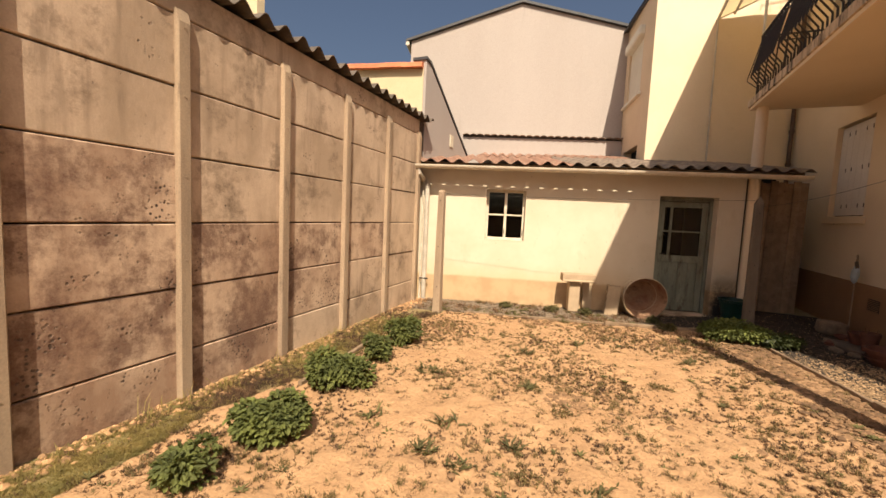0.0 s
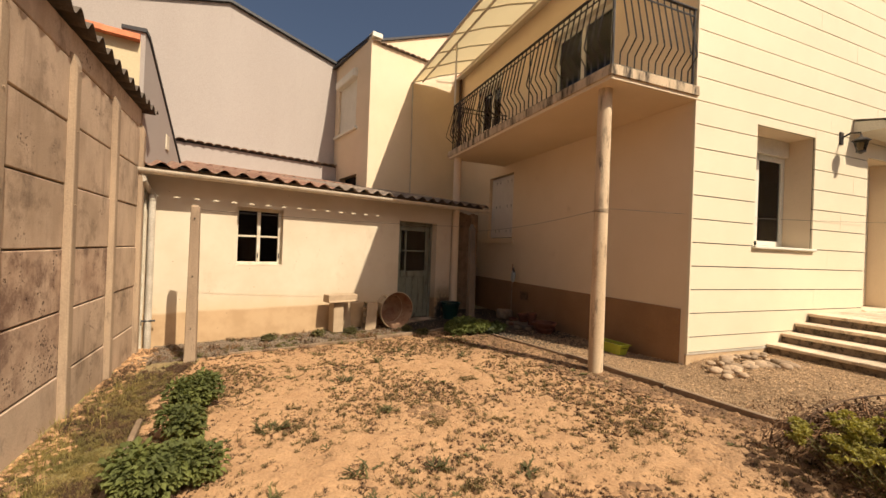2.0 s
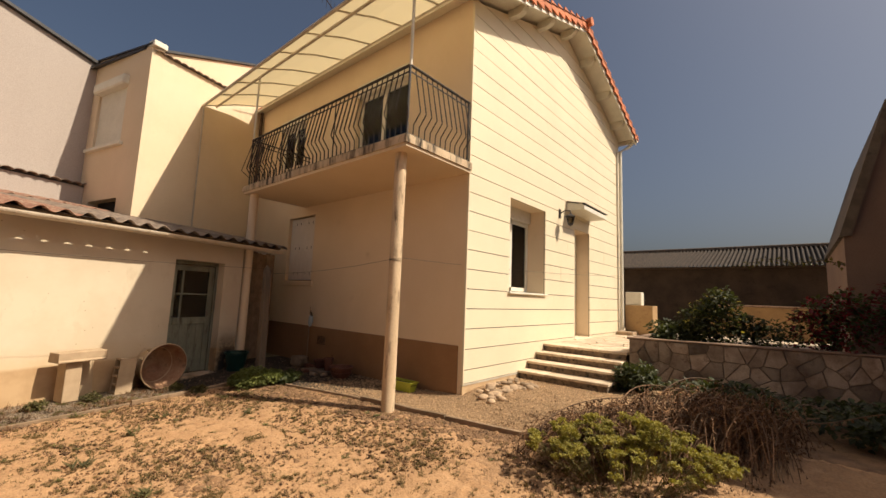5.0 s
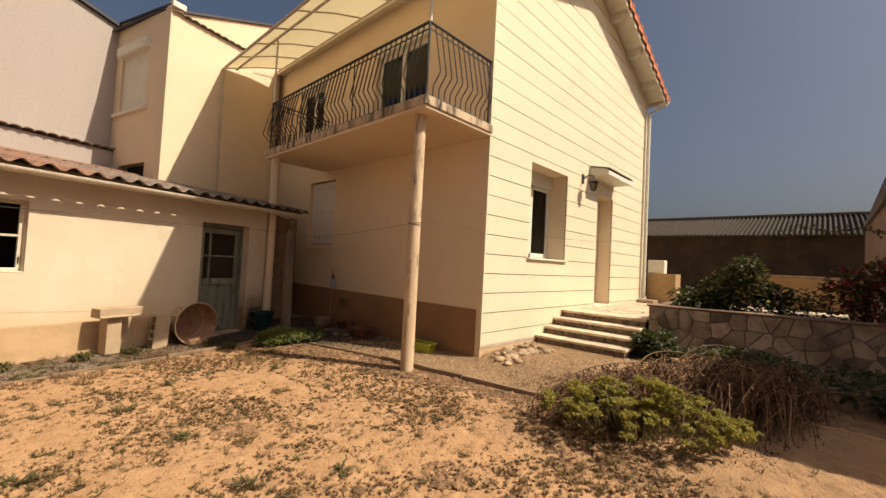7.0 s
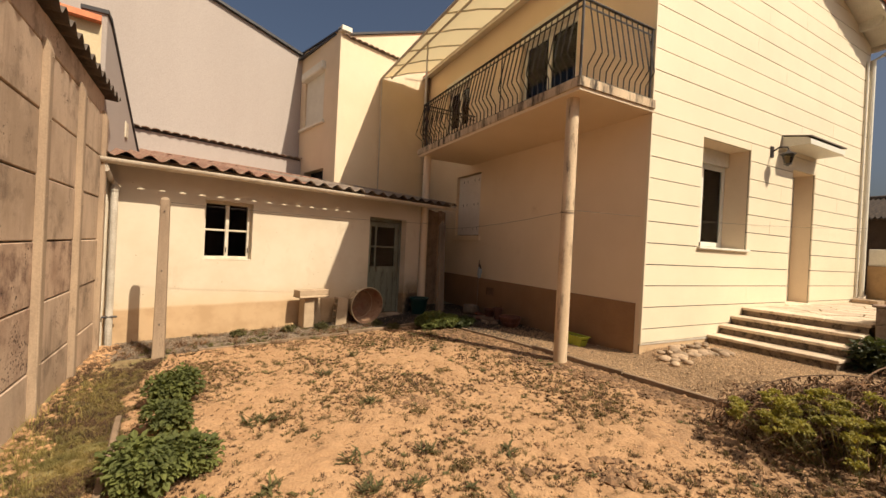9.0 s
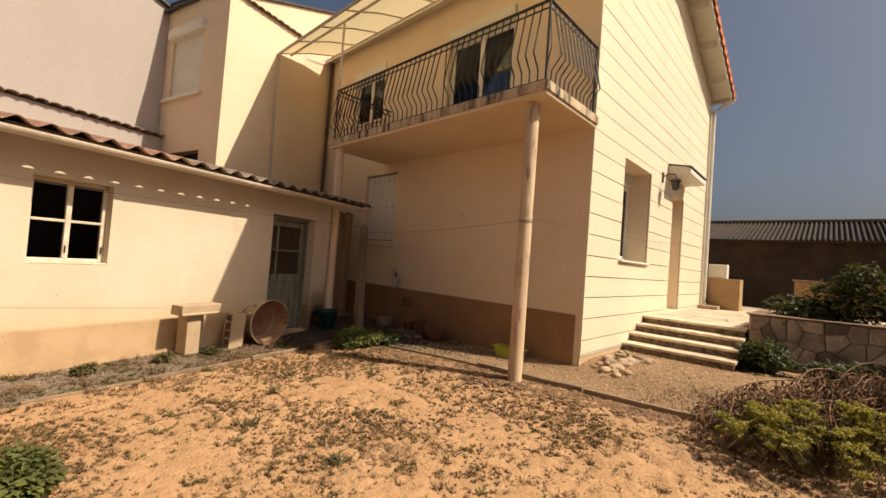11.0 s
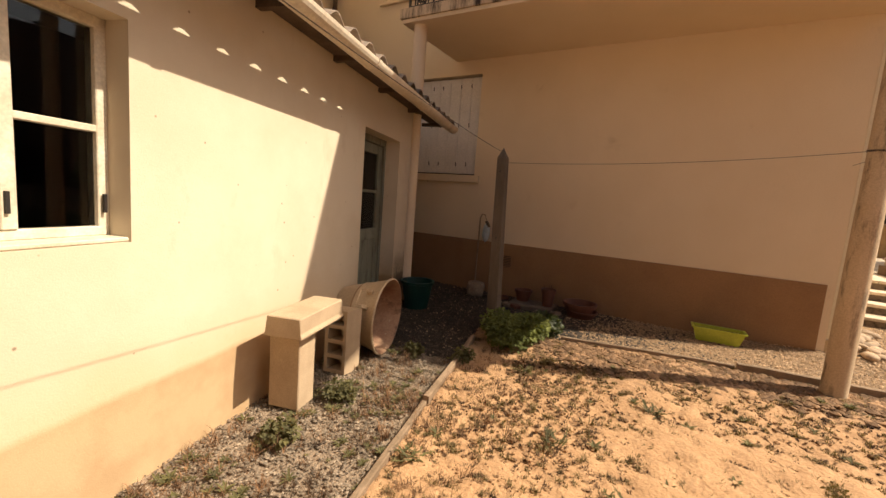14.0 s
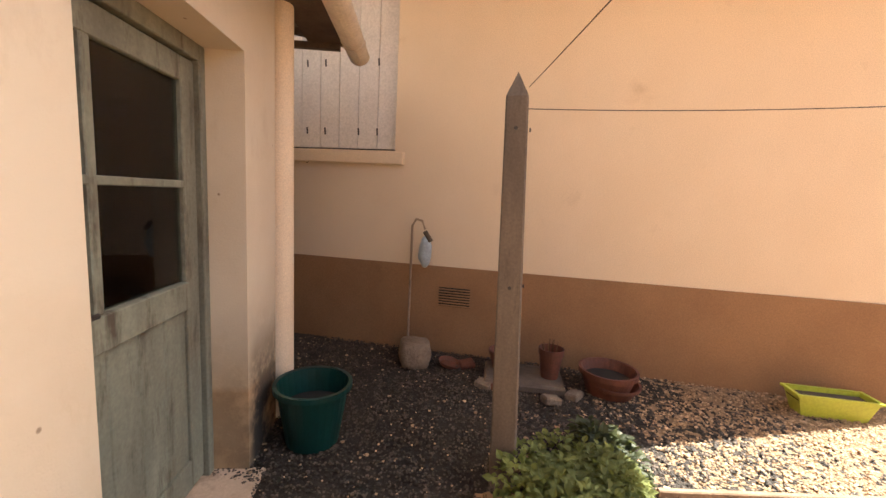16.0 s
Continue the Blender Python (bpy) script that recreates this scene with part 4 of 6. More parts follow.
    part("backing", B(-0.004, -0.14, -0.085, 0.0, 0.14, 0.085), M_BLACK, v)
    for k in range(7):
        part("slat", B(-0.014, -0.14, -0.08 + k * 0.024, -0.004, 0.14, -0.069 + k * 0.024), M_PLINTH, v)
    # roof
    r = tagged(new("house_roof"), "orange clay tile roof with white boarded overhang and shaped purlin ends", "roof", kind="structure")
    for sgn in (-1, 1):
        ex = RIDGE_X + sgn * 4.02
        bm = bmesh.new()
        prism(bm, [(RIDGE_X, RIDGE_Z - 0.10), (ex, roof_z(ex) - 0.10), (ex, roof_z(ex) - 0.05), (RIDGE_X, RIDGE_Z - 0.05)], HY - 0.42, 12.2, "y")
        part("soffit", bm, M_WHITE, r)
        bm = bmesh.new()
        prism(bm, [(RIDGE_X, RIDGE_Z - 0.20), (ex, roof_z(ex) - 0.20), (ex, roof_z(ex) - 0.048), (RIDGE_X, RIDGE_Z - 0.048)], HY - 0.45, HY - 0.422, "y")
        part("bargeboard", bm, M_WHITE, r)
        bm = bmesh.new()
        prism(bm, [(RIDGE_X, RIDGE_Z - 0.045), (ex, roof_z(ex) - 0.045), (ex, roof_z(ex) - 0.01), (RIDGE_X, RIDGE_Z - 0.01)], HY - 0.42, 12.2, "y")
        part("roof_deck", bm, M_TILE, r)
        n = 13
        for k in range(n):
            x0 = RIDGE_X + sgn * (0.02 + k * 0.312)
            x1 = x0 + sgn * 0.33
            z0, z1 = roof_z(x0), roof_z(x1)
            bm = bmesh.new()
            for yy in (0,):
                prism(bm, [(x0, z0 - 0.01), (x1, z1 + 0.015), (x1, z1 + 0.05), (x0, z0 + 0.03)], HY - 0.50, HY - 0.26, "y")
            box(bm, min(x0, x1), HY - 0.50, min(z0, z1) - 0.055, max(x0, x1) - 0.01, HY - 0.475, max(z0, z1) - 0.0)
            part("verge_tile", bm, M_TILE, r)
        for k in range(3):
            x = RIDGE_X + (0.8 if sgn > 0 else -0.35) + sgn * k * 1.15
            zt = roof_z(x) - 0.105
            bm = bmesh.new()
            prism(bm, [(HY + 0.02, zt - 0.16), (HY - 0.19, zt - 0.18), (HY - 0.26, zt - 0.165), (HY - 0.32, zt - 0.125), (HY - 0.36, zt - 0.07), (HY - 0.37, zt + 0.03), (HY + 0.02, zt + 0.03)], x - 0.06, x + 0.06, "x")
            part("purlin_end", bm, M_WHITE, r)
    for k in range(24):
        part("ridge_tile", tube(bmesh.new(), [(RIDGE_X, HY - 0.6 + k * 0.4, RIDGE_Z + 0.02), (RIDGE_X, HY - 0.2 + k * 0.4 + 0.02, RIDGE_Z + 0.03)], 0.10, 8), M_TILE, r)
    ge = thing("eave_gutter", "dark half-round eave gutter with cream downpipe at the house corner", "gutter", kind="structure")
    part("gutter", tube(bmesh.new(), [(11.02, HY - 0.5, 6.5), (11.02, 12, 6.5)], 0.075, 10), M_PVC, ge)
    part("downpipe", tube(bmesh.new(), [(11.02, HY - 0.4, 6.46), (10.95, HY - 0.25, 6.3), (10.78, HY - 0.07, 6.15), (10.78, HY - 0.07, 0.8)], 0.05, 10), M_WHITE, ge)
    part("downpipe", tube(bmesh.new(), [(10.62, HY - 0.03, 6.1), (10.62, HY - 0.03, 0.8)], 0.025, 8), M_WHITE, ge)


build_house()


def build_balcony():
    b = thing("balcony", "cream concrete balcony slab stained black along its drip edge", "balcony", kind="structure")
    part("slab", B(1.86, 3.67, 3.50, HX, 8.52, 3.66, ID, 0.006), M_RENDER, b)
    part("slab_edge", B(1.835, 3.645, 3.545, 1.862, 8.545, 3.665, ID, 0.004), M_STAINEDGE, b, "stained slab edge")
    part("slab_edge", B(1.862, 3.645, 3.545, HX, 3.672, 3.665, ID, 0.004), M_STAINEDGE, b)
    part("slab_edge", B(1.862, 8.518, 3.545, HX, 8.545, 3.665, ID, 0.004), M_STAINEDGE, b)
    r = thing("balcony_railing", "black wrought-iron balcony railing with bellied bars", "railing")
    top, lo = 4.68, 3.70
    prof = [(0.0, 0.0), (0.15, 0.005), (0.30, 0.125), (0.33, 0.122), (0.92, 0.0), (0.97, 0.0)]
    def rail(p, q, z, t=0.02):
        d = (Vector(q) - Vector(p)).normalized()
        n = Vector((-d.y, d.x)) * t / 2
        bm = bmesh.new()
        poly = [(p[0] + n.x, p[1] + n.y), (q[0] + n.x, q[1] + n.y), (q[0] - n.x, q[1] - n.y), (p[0] - n.x, p[1] - n.y)]
        prism(bm, poly, z, z + 0.016, "z")
        return bm
    runs = [((1.92, 3.73), (1.92, 8.46), (-1, 0)), ((1.92, 3.73), (HX - 0.01, 3.73), (0, -1)), ((1.92, 8.46), (HX - 0.01, 8.46), (0, 1))]
    for p, q, out in runs:
        part("handrail", rail(p, q, top, 0.042), M_IRON, r)
        part("bottom_rail", rail(p, q, lo, 0.02), M_IRON, r)
        part("upper_rail", rail(p, q, top - 0.09, 0.014), M_IRON, r)
        L = (Vector(q) - Vector(p)).length
        n = round(L / 0.115)
        for k in range(1, n):
            c = Vector(p).lerp(Vector(q), k / n)
            flat = k % 15 == 0
            bm = tube(bmesh.new(), [(c.x + out[0] * o * (0 if flat else 1), c.y + out[1] * o * (0 if flat else 1), lo + 0.01 + hh) for hh, o in prof], 0.0115, 4)
            part("baluster", bm, M_IRON, r)
    for c in ((1.92, 3.73), (1.92, 8.46), (HX - 0.03, 3.73)):
        part("post", B(c[0] - 0.012, c[1] - 0.012, 3.66, c[0] + 0.012, c[1] + 0.012, top), M_IRON, r)
    for c, d in (((1.92, 3.73), (-1, -1)), ((1.92, 8.46), (-1, 1))):
        part("baluster", tube(bmesh.new(), [(c[0] + d[0] * o, c[1] + d[1] * o, lo + 0.01 + hh) for hh, o in prof], 0.0075, 4), M_IRON, r)
    for y in (3.95, 8.33):
        c = thing("column", "round cream-painted concrete column with peeling stains", "column", "columns under the balcony", "structure")
        c.location = (2.04 if y < 5 else 2.0, y, 0)
        bm = bmesh.new()
        lathe(bm, [(0.088, -0.2), (0.088, 0.4), (0.084, 1.8), (0.082, 3.50)], n=24)
        part("shaft", bm, M_COLUMN if y < 5 else M_RENDER, c, smooth=True)
        for k in range(3 if y < 5 else 0):
            bm = bmesh.new()
            pts = [(0.088 * math.cos(t), 0.088 * math.sin(t), 1.99 + 0.012 * k + 0.01 * math.sin(t + k)) for t in [2 * math.pi * i / 16 for i in range(17)]]
            part("wire_tie", tube(bm, pts, 0.0022, 4), M_WIRE, c)
    # canopy
    c = thing("canopy", "translucent panel canopy on cream metal tubes above the balcony", "canopy", kind="structure")
    # unseen near end is lengthened past the house front to block sun on the shed
    y0, y1 = 2.45, 10.74
    prof = [(1.60, 6.01), (1.90, 6.13), (2.4, 6.35), (3.05, 6.56)]
    m = 9
    for k in range(m):
        a, bb = y0 + (y1 - y0) * k / m + 0.001, y0 + (y1 - y0) * (k + 1) / m - 0.001
        bm = bmesh.new()
        prism(bm, [(p[0], p[1] + 0.02) for p in prof] + [(p[0], p[1] + 0.026) for p in prof[::-1]], a, bb, "y")
        part("panel", bm, M_POLY, c)
    for k in range(m + 1):
        y = y0 + (y1 - y0) * k / m
        part("rib", tube(bmesh.new(), [(p[0], y, p[1]) for p in prof], 0.016, 6), M_PVC, c)
    for p, rr in ((prof[0], 0.03), ((1.90, 6.10), 0.025), (prof[3], 0.02)):
        part("beam", tube(bmesh.new(), [(p[0], y0, p[1] - 0.01), (p[0], y1, p[1] - 0.01)], rr, 8), M_PVC, c)
    for y in (3.73, 8.46):
        part("post", tube(bmesh.new(), [(1.93, y, 4.69), (1.93, y, 6.10)], 0.022, 8), M_WHITE, c)
    part("post", tube(bmesh.new(), [(1.63, 10.68, 2.9), (1.60, 10.68, 6.02)], 0.018, 8), M_PVC, c)


M_STAINEDGE = mat("stained_slab_edge", (0.62, 0.48, 0.32), (0.50, 0.37, 0.24), (0.035, 0.024, 0.017), 3.2, 80, 0.9, 0.4, streak=True, stain_amt=0.47)
M_COLUMN = mat("stained_column_paint", (0.62, 0.47, 0.31), (0.52, 0.38, 0.24), (0.085, 0.055, 0.035), 4.5, 80, 0.85, 0.5, streak=True, stain_amt=0.535)
build_balcony()


def build_wall_pipe():
    p = thing("wall_pipe", "dark rusty rainwater pipe in the corner between wing and house", "pipe")
    part("pipe", tube(bmesh.new(), [(3.22, 11.12, 0.1), (3.22, 11.12, 6.75)], 0.04, 8), M_PIPE, p)
    for z in (2.9, 3.6, 4.6):
        part("collar", tube(bmesh.new(), [(3.22, 11.12, z), (3.22, 11.12, z + 0.06)], 0.052, 8), M_PIPE, p)


M_PIPE = mat("rusty_pipe", (0.13, 0.075, 0.045), (0.08, 0.045, 0.03), None, 8, 60, 0.7, 0.3)
build_wall_pipe()


def build_door_canopy():
    c = thing("door_hood", "small cream concrete hood on a bracket above the front door", "canopy", kind="structure")
    bm = bmesh.new()
    prism(bm, [(HY, 3.60), (HY, 3.80), (HY - 0.36, 3.73), (HY - 0.42, 3.69), (HY - 0.42, 3.60)], 7.02, 8.46, "x")
    part("slab", bm, M_WHITE, c)
    bm = bmesh.new()
    prism(bm, [(HY - 0.01, 3.81), (HY - 0.44, 3.72), (HY - 0.44, 3.74), (HY - 0.01, 3.83)], 7.0, 8.48, "x")
    part("flashing", bm, M_DARKSHEET, c)
    l = thing("wall_lantern", "black iron wall lantern beside the front door", "lamp")
    x, z = 6.66, 3.47
    part("bracket", tube(bmesh.new(), [(x, HY - 0.01, z), (x, HY - 0.12, z + 0.06), (x, HY - 0.24, z + 0.04), (x, HY - 0.25, z - 0.02)], 0.014, 6), M_IRON, l)
    part("wall_plate", B(x - 0.05, HY - 0.02, z - 0.1, x + 0.05, HY, z + 0.1, ID, 0.005), M_IRON, l)
    T = Matrix.Translation((x, HY - 0.25, z - 0.27))
    part("roof", lathe(bmesh.new(), [(0.0, 0.27), (0.03, 0.24), (0.11, 0.19), (0.115, 0.175), (0.0, 0.175)], T, 6), M_IRON, l)
    part("glass", lathe(bmesh.new(), [(0.055, 0.02), (0.09, 0.175)], T, 6), M_LAMPGLASS, l)
    part("base", lathe(bmesh.new(), [(0.0, -0.03), (0.03, -0.01), (0.06, 0.0), (0.06, 0.02), (0.0, 0.02)], T, 6), M_IRON, l)


build_door_canopy()


# ---- steps, terrace, stone-faced wall ----
def voronoi_cells(w, h, cell, seed, inset=0.008):
    """Crazy-paving polygons within w x h, by cutting each cell at its neighbours' bisectors."""
    r = random.Random(seed)
    nx, ny = max(1, int(w / cell)), max(1, int(h / cell))
    pts = [((i + r.uniform(0.0, 1.0)) * w / nx, (j + r.uniform(0.0, 1.0)) * h / ny) for i in range(nx) for j in range(ny)]
    out = []
    for p in pts:
        poly = [(inset, inset), (w - inset, inset), (w - inset, h - inset), (inset, h - inset)]
        for q in pts:
            if q == p or math.dist(p, q) > cell * 4:
                continue
            dx, dy = q[0] - p[0], q[1] - p[1]
            L = math.hypot(dx, dy)
            f = lambda a: L / 2 - inset - ((a[0] - p[0]) * dx + (a[1] - p[1]) * dy) / L
            poly = clip_poly(poly, lambda a: f(a) > 0, lambda a, b: (a[0] + (b[0] - a[0]) * f(a) / (f(a) - f(b)), a[1] + (b[1] - a[1]) * f(a) / (f(a) - f(b))))
            if len(poly) < 3:
                break
        if len(poly) > 2:
            out.append(poly)
    return out


TZ = 0.682


def build_steps():
    st = thing("stone_steps", "four broad steps faced in pale stone up to the terrace", "steps", kind="structure")
    X = [4.93, 5.26, 5.59, 5.92]
    for k, x in enumerate(X):
        z1 = 0.275 + k * 0.137
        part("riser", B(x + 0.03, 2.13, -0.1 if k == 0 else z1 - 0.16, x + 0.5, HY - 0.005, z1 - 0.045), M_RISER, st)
        cuts = [2.10, 2.10 + rng.uniform(0.45, 0.6), 2.10 + rng.uniform(0.95, 1.15), HY - 0.005]
        for a, b in zip(cuts, cuts[1:]):
            part("tread", B(x, a + 0.002, z1 - 0.045, x + 0.36, b - 0.002, z1 + rng.uniform(-0.002, 0.002), ID, 0.007), M_SLABSTONE, st)
    t = thing("terrace", "raised terrace paved with irregular pale stone", "terrace", kind="structure")
    part("base", B(6.2, 2.2, -0.1, 16, HY - 0.005, TZ - 0.03), M_MORTAR, t)
    part("base", B(10.9, HY, -0.1, 16, 9, TZ - 0.03), M_MORTAR, t)
    part("base", B(7.7, -3, -0.1, 16, 2.2, TZ - 0.03), M_MORTAR, t)
    def pave(x0, y0, x1, y1, cell, seed):
        for poly in voronoi_cells(x1 - x0, y1 - y0, cell, seed, 0.013):
            bm = bmesh.new()
            prism(bm, [(x0 + p[0], y0 + p[1]) for p in poly], TZ - 0.04, TZ + rng.uniform(-0.003, 0.003), "z")
            part("paving_stone", bm, M_SLABSTONE, t)
    pave(6.27, 2.2, 10.9, HY - 0.005, 0.42, 3)
    pave(10.9, -1, 14, 5, 0.6, 4)
    pave(7.6, -1, 10.9, 2.2, 0.5, 9)
    # planter wall, running towards -y
    w = tagged(new("wall_planter"), "low garden wall faced with crazy-cut stone and a flat coping", "wall", kind="structure")
    def face(M, L, H, seed, cell):
        for poly in voronoi_cells(L, H, cell, seed, 0.009):
            bm = bmesh.new()
            prism(bm, poly, -0.022 - rng.uniform(0, 0.006), 0.0, "y", M)
            part("stone", bm, M_CRAZY, w)
    PW = Matrix.Translation((5.86, 2.09, 0)) @ Matrix.Rotation(0.21, 4, "Z") @ Matrix.Translation((-5.86, -2.09, 0))
    part("core", B(5.90, -3.5, -0.1, 6.08, 2.05, 0.93, PW), M_MORTAR, w)
    part("core", B(6.08, 1.90, 0.5, 7.6, 2.05, 0.93), M_MORTAR, w)
    face(PW @ Matrix.Translation((5.90, 2.05, 0.0)) @ Matrix.Rotation(-math.pi / 2, 4, "Z"), 5.5, 0.93, 11, 0.205)
    part("coping", B(5.86, -3.5, 0.932, 6.10, 2.09, 0.965, PW, 0.008), M_TERRACOP, w, "reddish flat coping")
    part("coping", B(6.16, 1.86, 0.93, 7.6, 2.09, 0.962, ID, 0.008), M_TERRACOP, w)
    part("soil", B(6.08, -3.4, 0.3, 7.3, 1.9, 0.84, PW), M_DARKSOIL, w)


M_TERRACOP = mat("faded_coping", (0.30, 0.20, 0.135), (0.22, 0.14, 0.095), (0.14, 0.09, 0.06), 5, 80, 0.85, 0.3)
build_steps()


def build_background():
    y = tagged(new("wall_yellow"), "low ochre rendered garden wall at the back of the terrace", "wall", kind="structure")
    part("wall", B(13.9, -6, TZ - 0.05, 14.1, 1.9, 1.60), M_OCHRE, y)
    part("coping", B(13.85, -6, 1.60, 14.15, 1.95, 1.66, ID, 0.01), M_TERRACOP, y)
    k = thing("terrace_pillar", "ochre rendered block beside the house corner on the terrace", "pillar")
    part("block", B(10.95, 2.86, TZ, 11.5, 3.60, 1.52, ID, 0.008), M_OCHRE, k)
    q = thing("meter_box", "white utility box standing on the ochre block", "utility box")
    part("box", B(11.0, 3.17, 1.52, 11.3, 3.60, 1.90, ID, 0.012), M_WHITE, q)
    part("door", B(10.99, 3.2, 1.56, 11.0, 3.57, 1.86), M_WHITE, q)
    c = thing("kerb_stone", "small grey concrete step at the foot of the downpipe", "step")
    part("slab", B(10.4, HY - 0.45, TZ, 10.9, HY - 0.02, TZ + 0.09, ID, 0.01), M_CONCPOST, c)
    b = tagged(new("barn_building"), "long dark masonry outbuilding with weathered corrugated tile roof", "building", kind="structure")
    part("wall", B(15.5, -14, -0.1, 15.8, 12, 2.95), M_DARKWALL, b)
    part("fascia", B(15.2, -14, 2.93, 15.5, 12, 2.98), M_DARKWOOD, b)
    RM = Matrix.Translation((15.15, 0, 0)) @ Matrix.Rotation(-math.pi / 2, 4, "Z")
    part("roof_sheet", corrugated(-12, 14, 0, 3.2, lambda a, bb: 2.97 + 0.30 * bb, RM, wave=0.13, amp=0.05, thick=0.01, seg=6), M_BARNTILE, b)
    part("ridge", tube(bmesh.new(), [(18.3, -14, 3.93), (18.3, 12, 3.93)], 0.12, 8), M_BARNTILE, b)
    rb = tagged(new("right_building"), "neighbouring building in shade with a steep gable edge", "building", kind="structure")
    bm = bmesh.new()
    prism(bm, [(-0.86, 0), (-0.86, 2.85), (-1.50, 5.0), (-4, 5.4), (-4, 0)], 7.9, 12.5, "x")
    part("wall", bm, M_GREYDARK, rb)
    bm = bmesh.new()
    prism(bm, [(-0.80, 2.82), (-1.47, 5.08), (-1.6, 5.08), (-0.95, 2.82)], 7.82, 12.5, "x")
    part("roof", bm, M_DARKSHEET, rb)
    # out-of-view block, added only to cast shade over the garden's back
    sb = tagged(new("south_shade_block"), "unseen block added behind the walker to shade the back of the garden", "building", kind="structure")
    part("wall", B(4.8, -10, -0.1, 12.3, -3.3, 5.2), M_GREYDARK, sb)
    part("roof", B(4.6, -10.2, 5.2, 12.5, -3.1, 5.35), M_TILE, sb)
    wl = tagged(new("wall_south"), "rendered garden wall closing the plot behind the walker", "wall", kind="structure")
    part("wall", B(-3.6, -4.5, -0.2, 12, -4.3, 2.0), M_CONCRETE, wl)


# brown is kept dark so the shade on these walls is in the colour
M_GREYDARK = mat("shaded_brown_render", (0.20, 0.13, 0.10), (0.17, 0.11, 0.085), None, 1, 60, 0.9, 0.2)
build_background()


# ---- posts, wires ----
def build_posts():
    for (x, y, top, lab, wd, nm) in ((1.75, 6.90, 1.86, "square grey concrete post with a pointed top beside the shed", 0.058, 0), (-2.61, 5.90, 1.86, "weathered concrete post standing near the shed wall", 0.055, 1)):
        p = thing("concrete_post", lab, "post")
        p.matrix_world = pose(x, y, 0, -1.8 if nm == 0 else 0)
        bm = bmesh.new()
        w, t = wd * 1.12, wd * 0.86
        rings = [[bm.verts.new((sx * a, sy * a, z)) for sx, sy in ((-1, -1), (1, -1), (1, 1), (-1, 1))] for a, z in ((w, -0.3), (w, 0.0), (t, top))]
        for q, s in zip(rings, rings[1:]):
            for k in range(4):
                bm.faces.new((q[k], q[(k + 1) % 4], s[(k + 1) % 4], s[k]))
        if nm == 0:
            tip = bm.verts.new((0, 0, top + 0.115))
            for k in range(4):
                bm.faces.new((rings[-1][k], rings[-1][(k + 1) % 4], tip))
        else:
            up = [bm.verts.new((v.co.x * 0.6, v.co.y * 0.6, top + 0.03)) for v in rings[-1]]
            for k in range(4):
                bm.faces.new((rings[-1][k], rings[-1][(k + 1) % 4], up[(k + 1) % 4], up[k]))
            bm.faces.new(up)
        bmesh.ops.bevel(bm, geom=[e for e in bm.edges if abs(e.verts[0].co.z - e.verts[1].co.z) > 1.5], offset=0.008, segments=1, affect="EDGES")
        part("shaft", bm, M_GREYPOST if nm == 0 else M_CONCPOST, p)
        for z in (0.35, 1.0, 1.72):
            bm = tube(bmesh.new(), [(-0.004 - wd * 1.0, 0, z), (0.004 - wd * 1.08, 0, z)], 0.009, 8)
            part("bolt_hole", bm, M_IRON, p)
            part("bolt_hole", tube(bmesh.new(), [(0, -0.004 - wd * 0.93, z), (0, -wd * 1.12, z)], 0.009, 8), M_IRON, p)
    w = thing("wire", "thin rusty wires strung between the posts, the column and the house", "wire", kind="structure")
    def strand(a, b, sag):
        a, b = Vector(a), Vector(b)
        part("strand", tube(bmesh.new(), [a.lerp(b, i / 14) - Vector((0, 0, sag * 4 * (i / 14) * (1 - i / 14))) for i in range(15)], 0.0022, 4), M_WIRE, w)
    strand((-2.62, 5.95, 1.84), (1.72, 6.91, 1.90), 0.03)
    strand((1.78, 6.91, 1.82), (1.96, 3.95, 2.0), 0.05)
    strand((2.06, 3.82, 2.02), (10.7, 3.55, 2.35), 0.06)


build_posts()


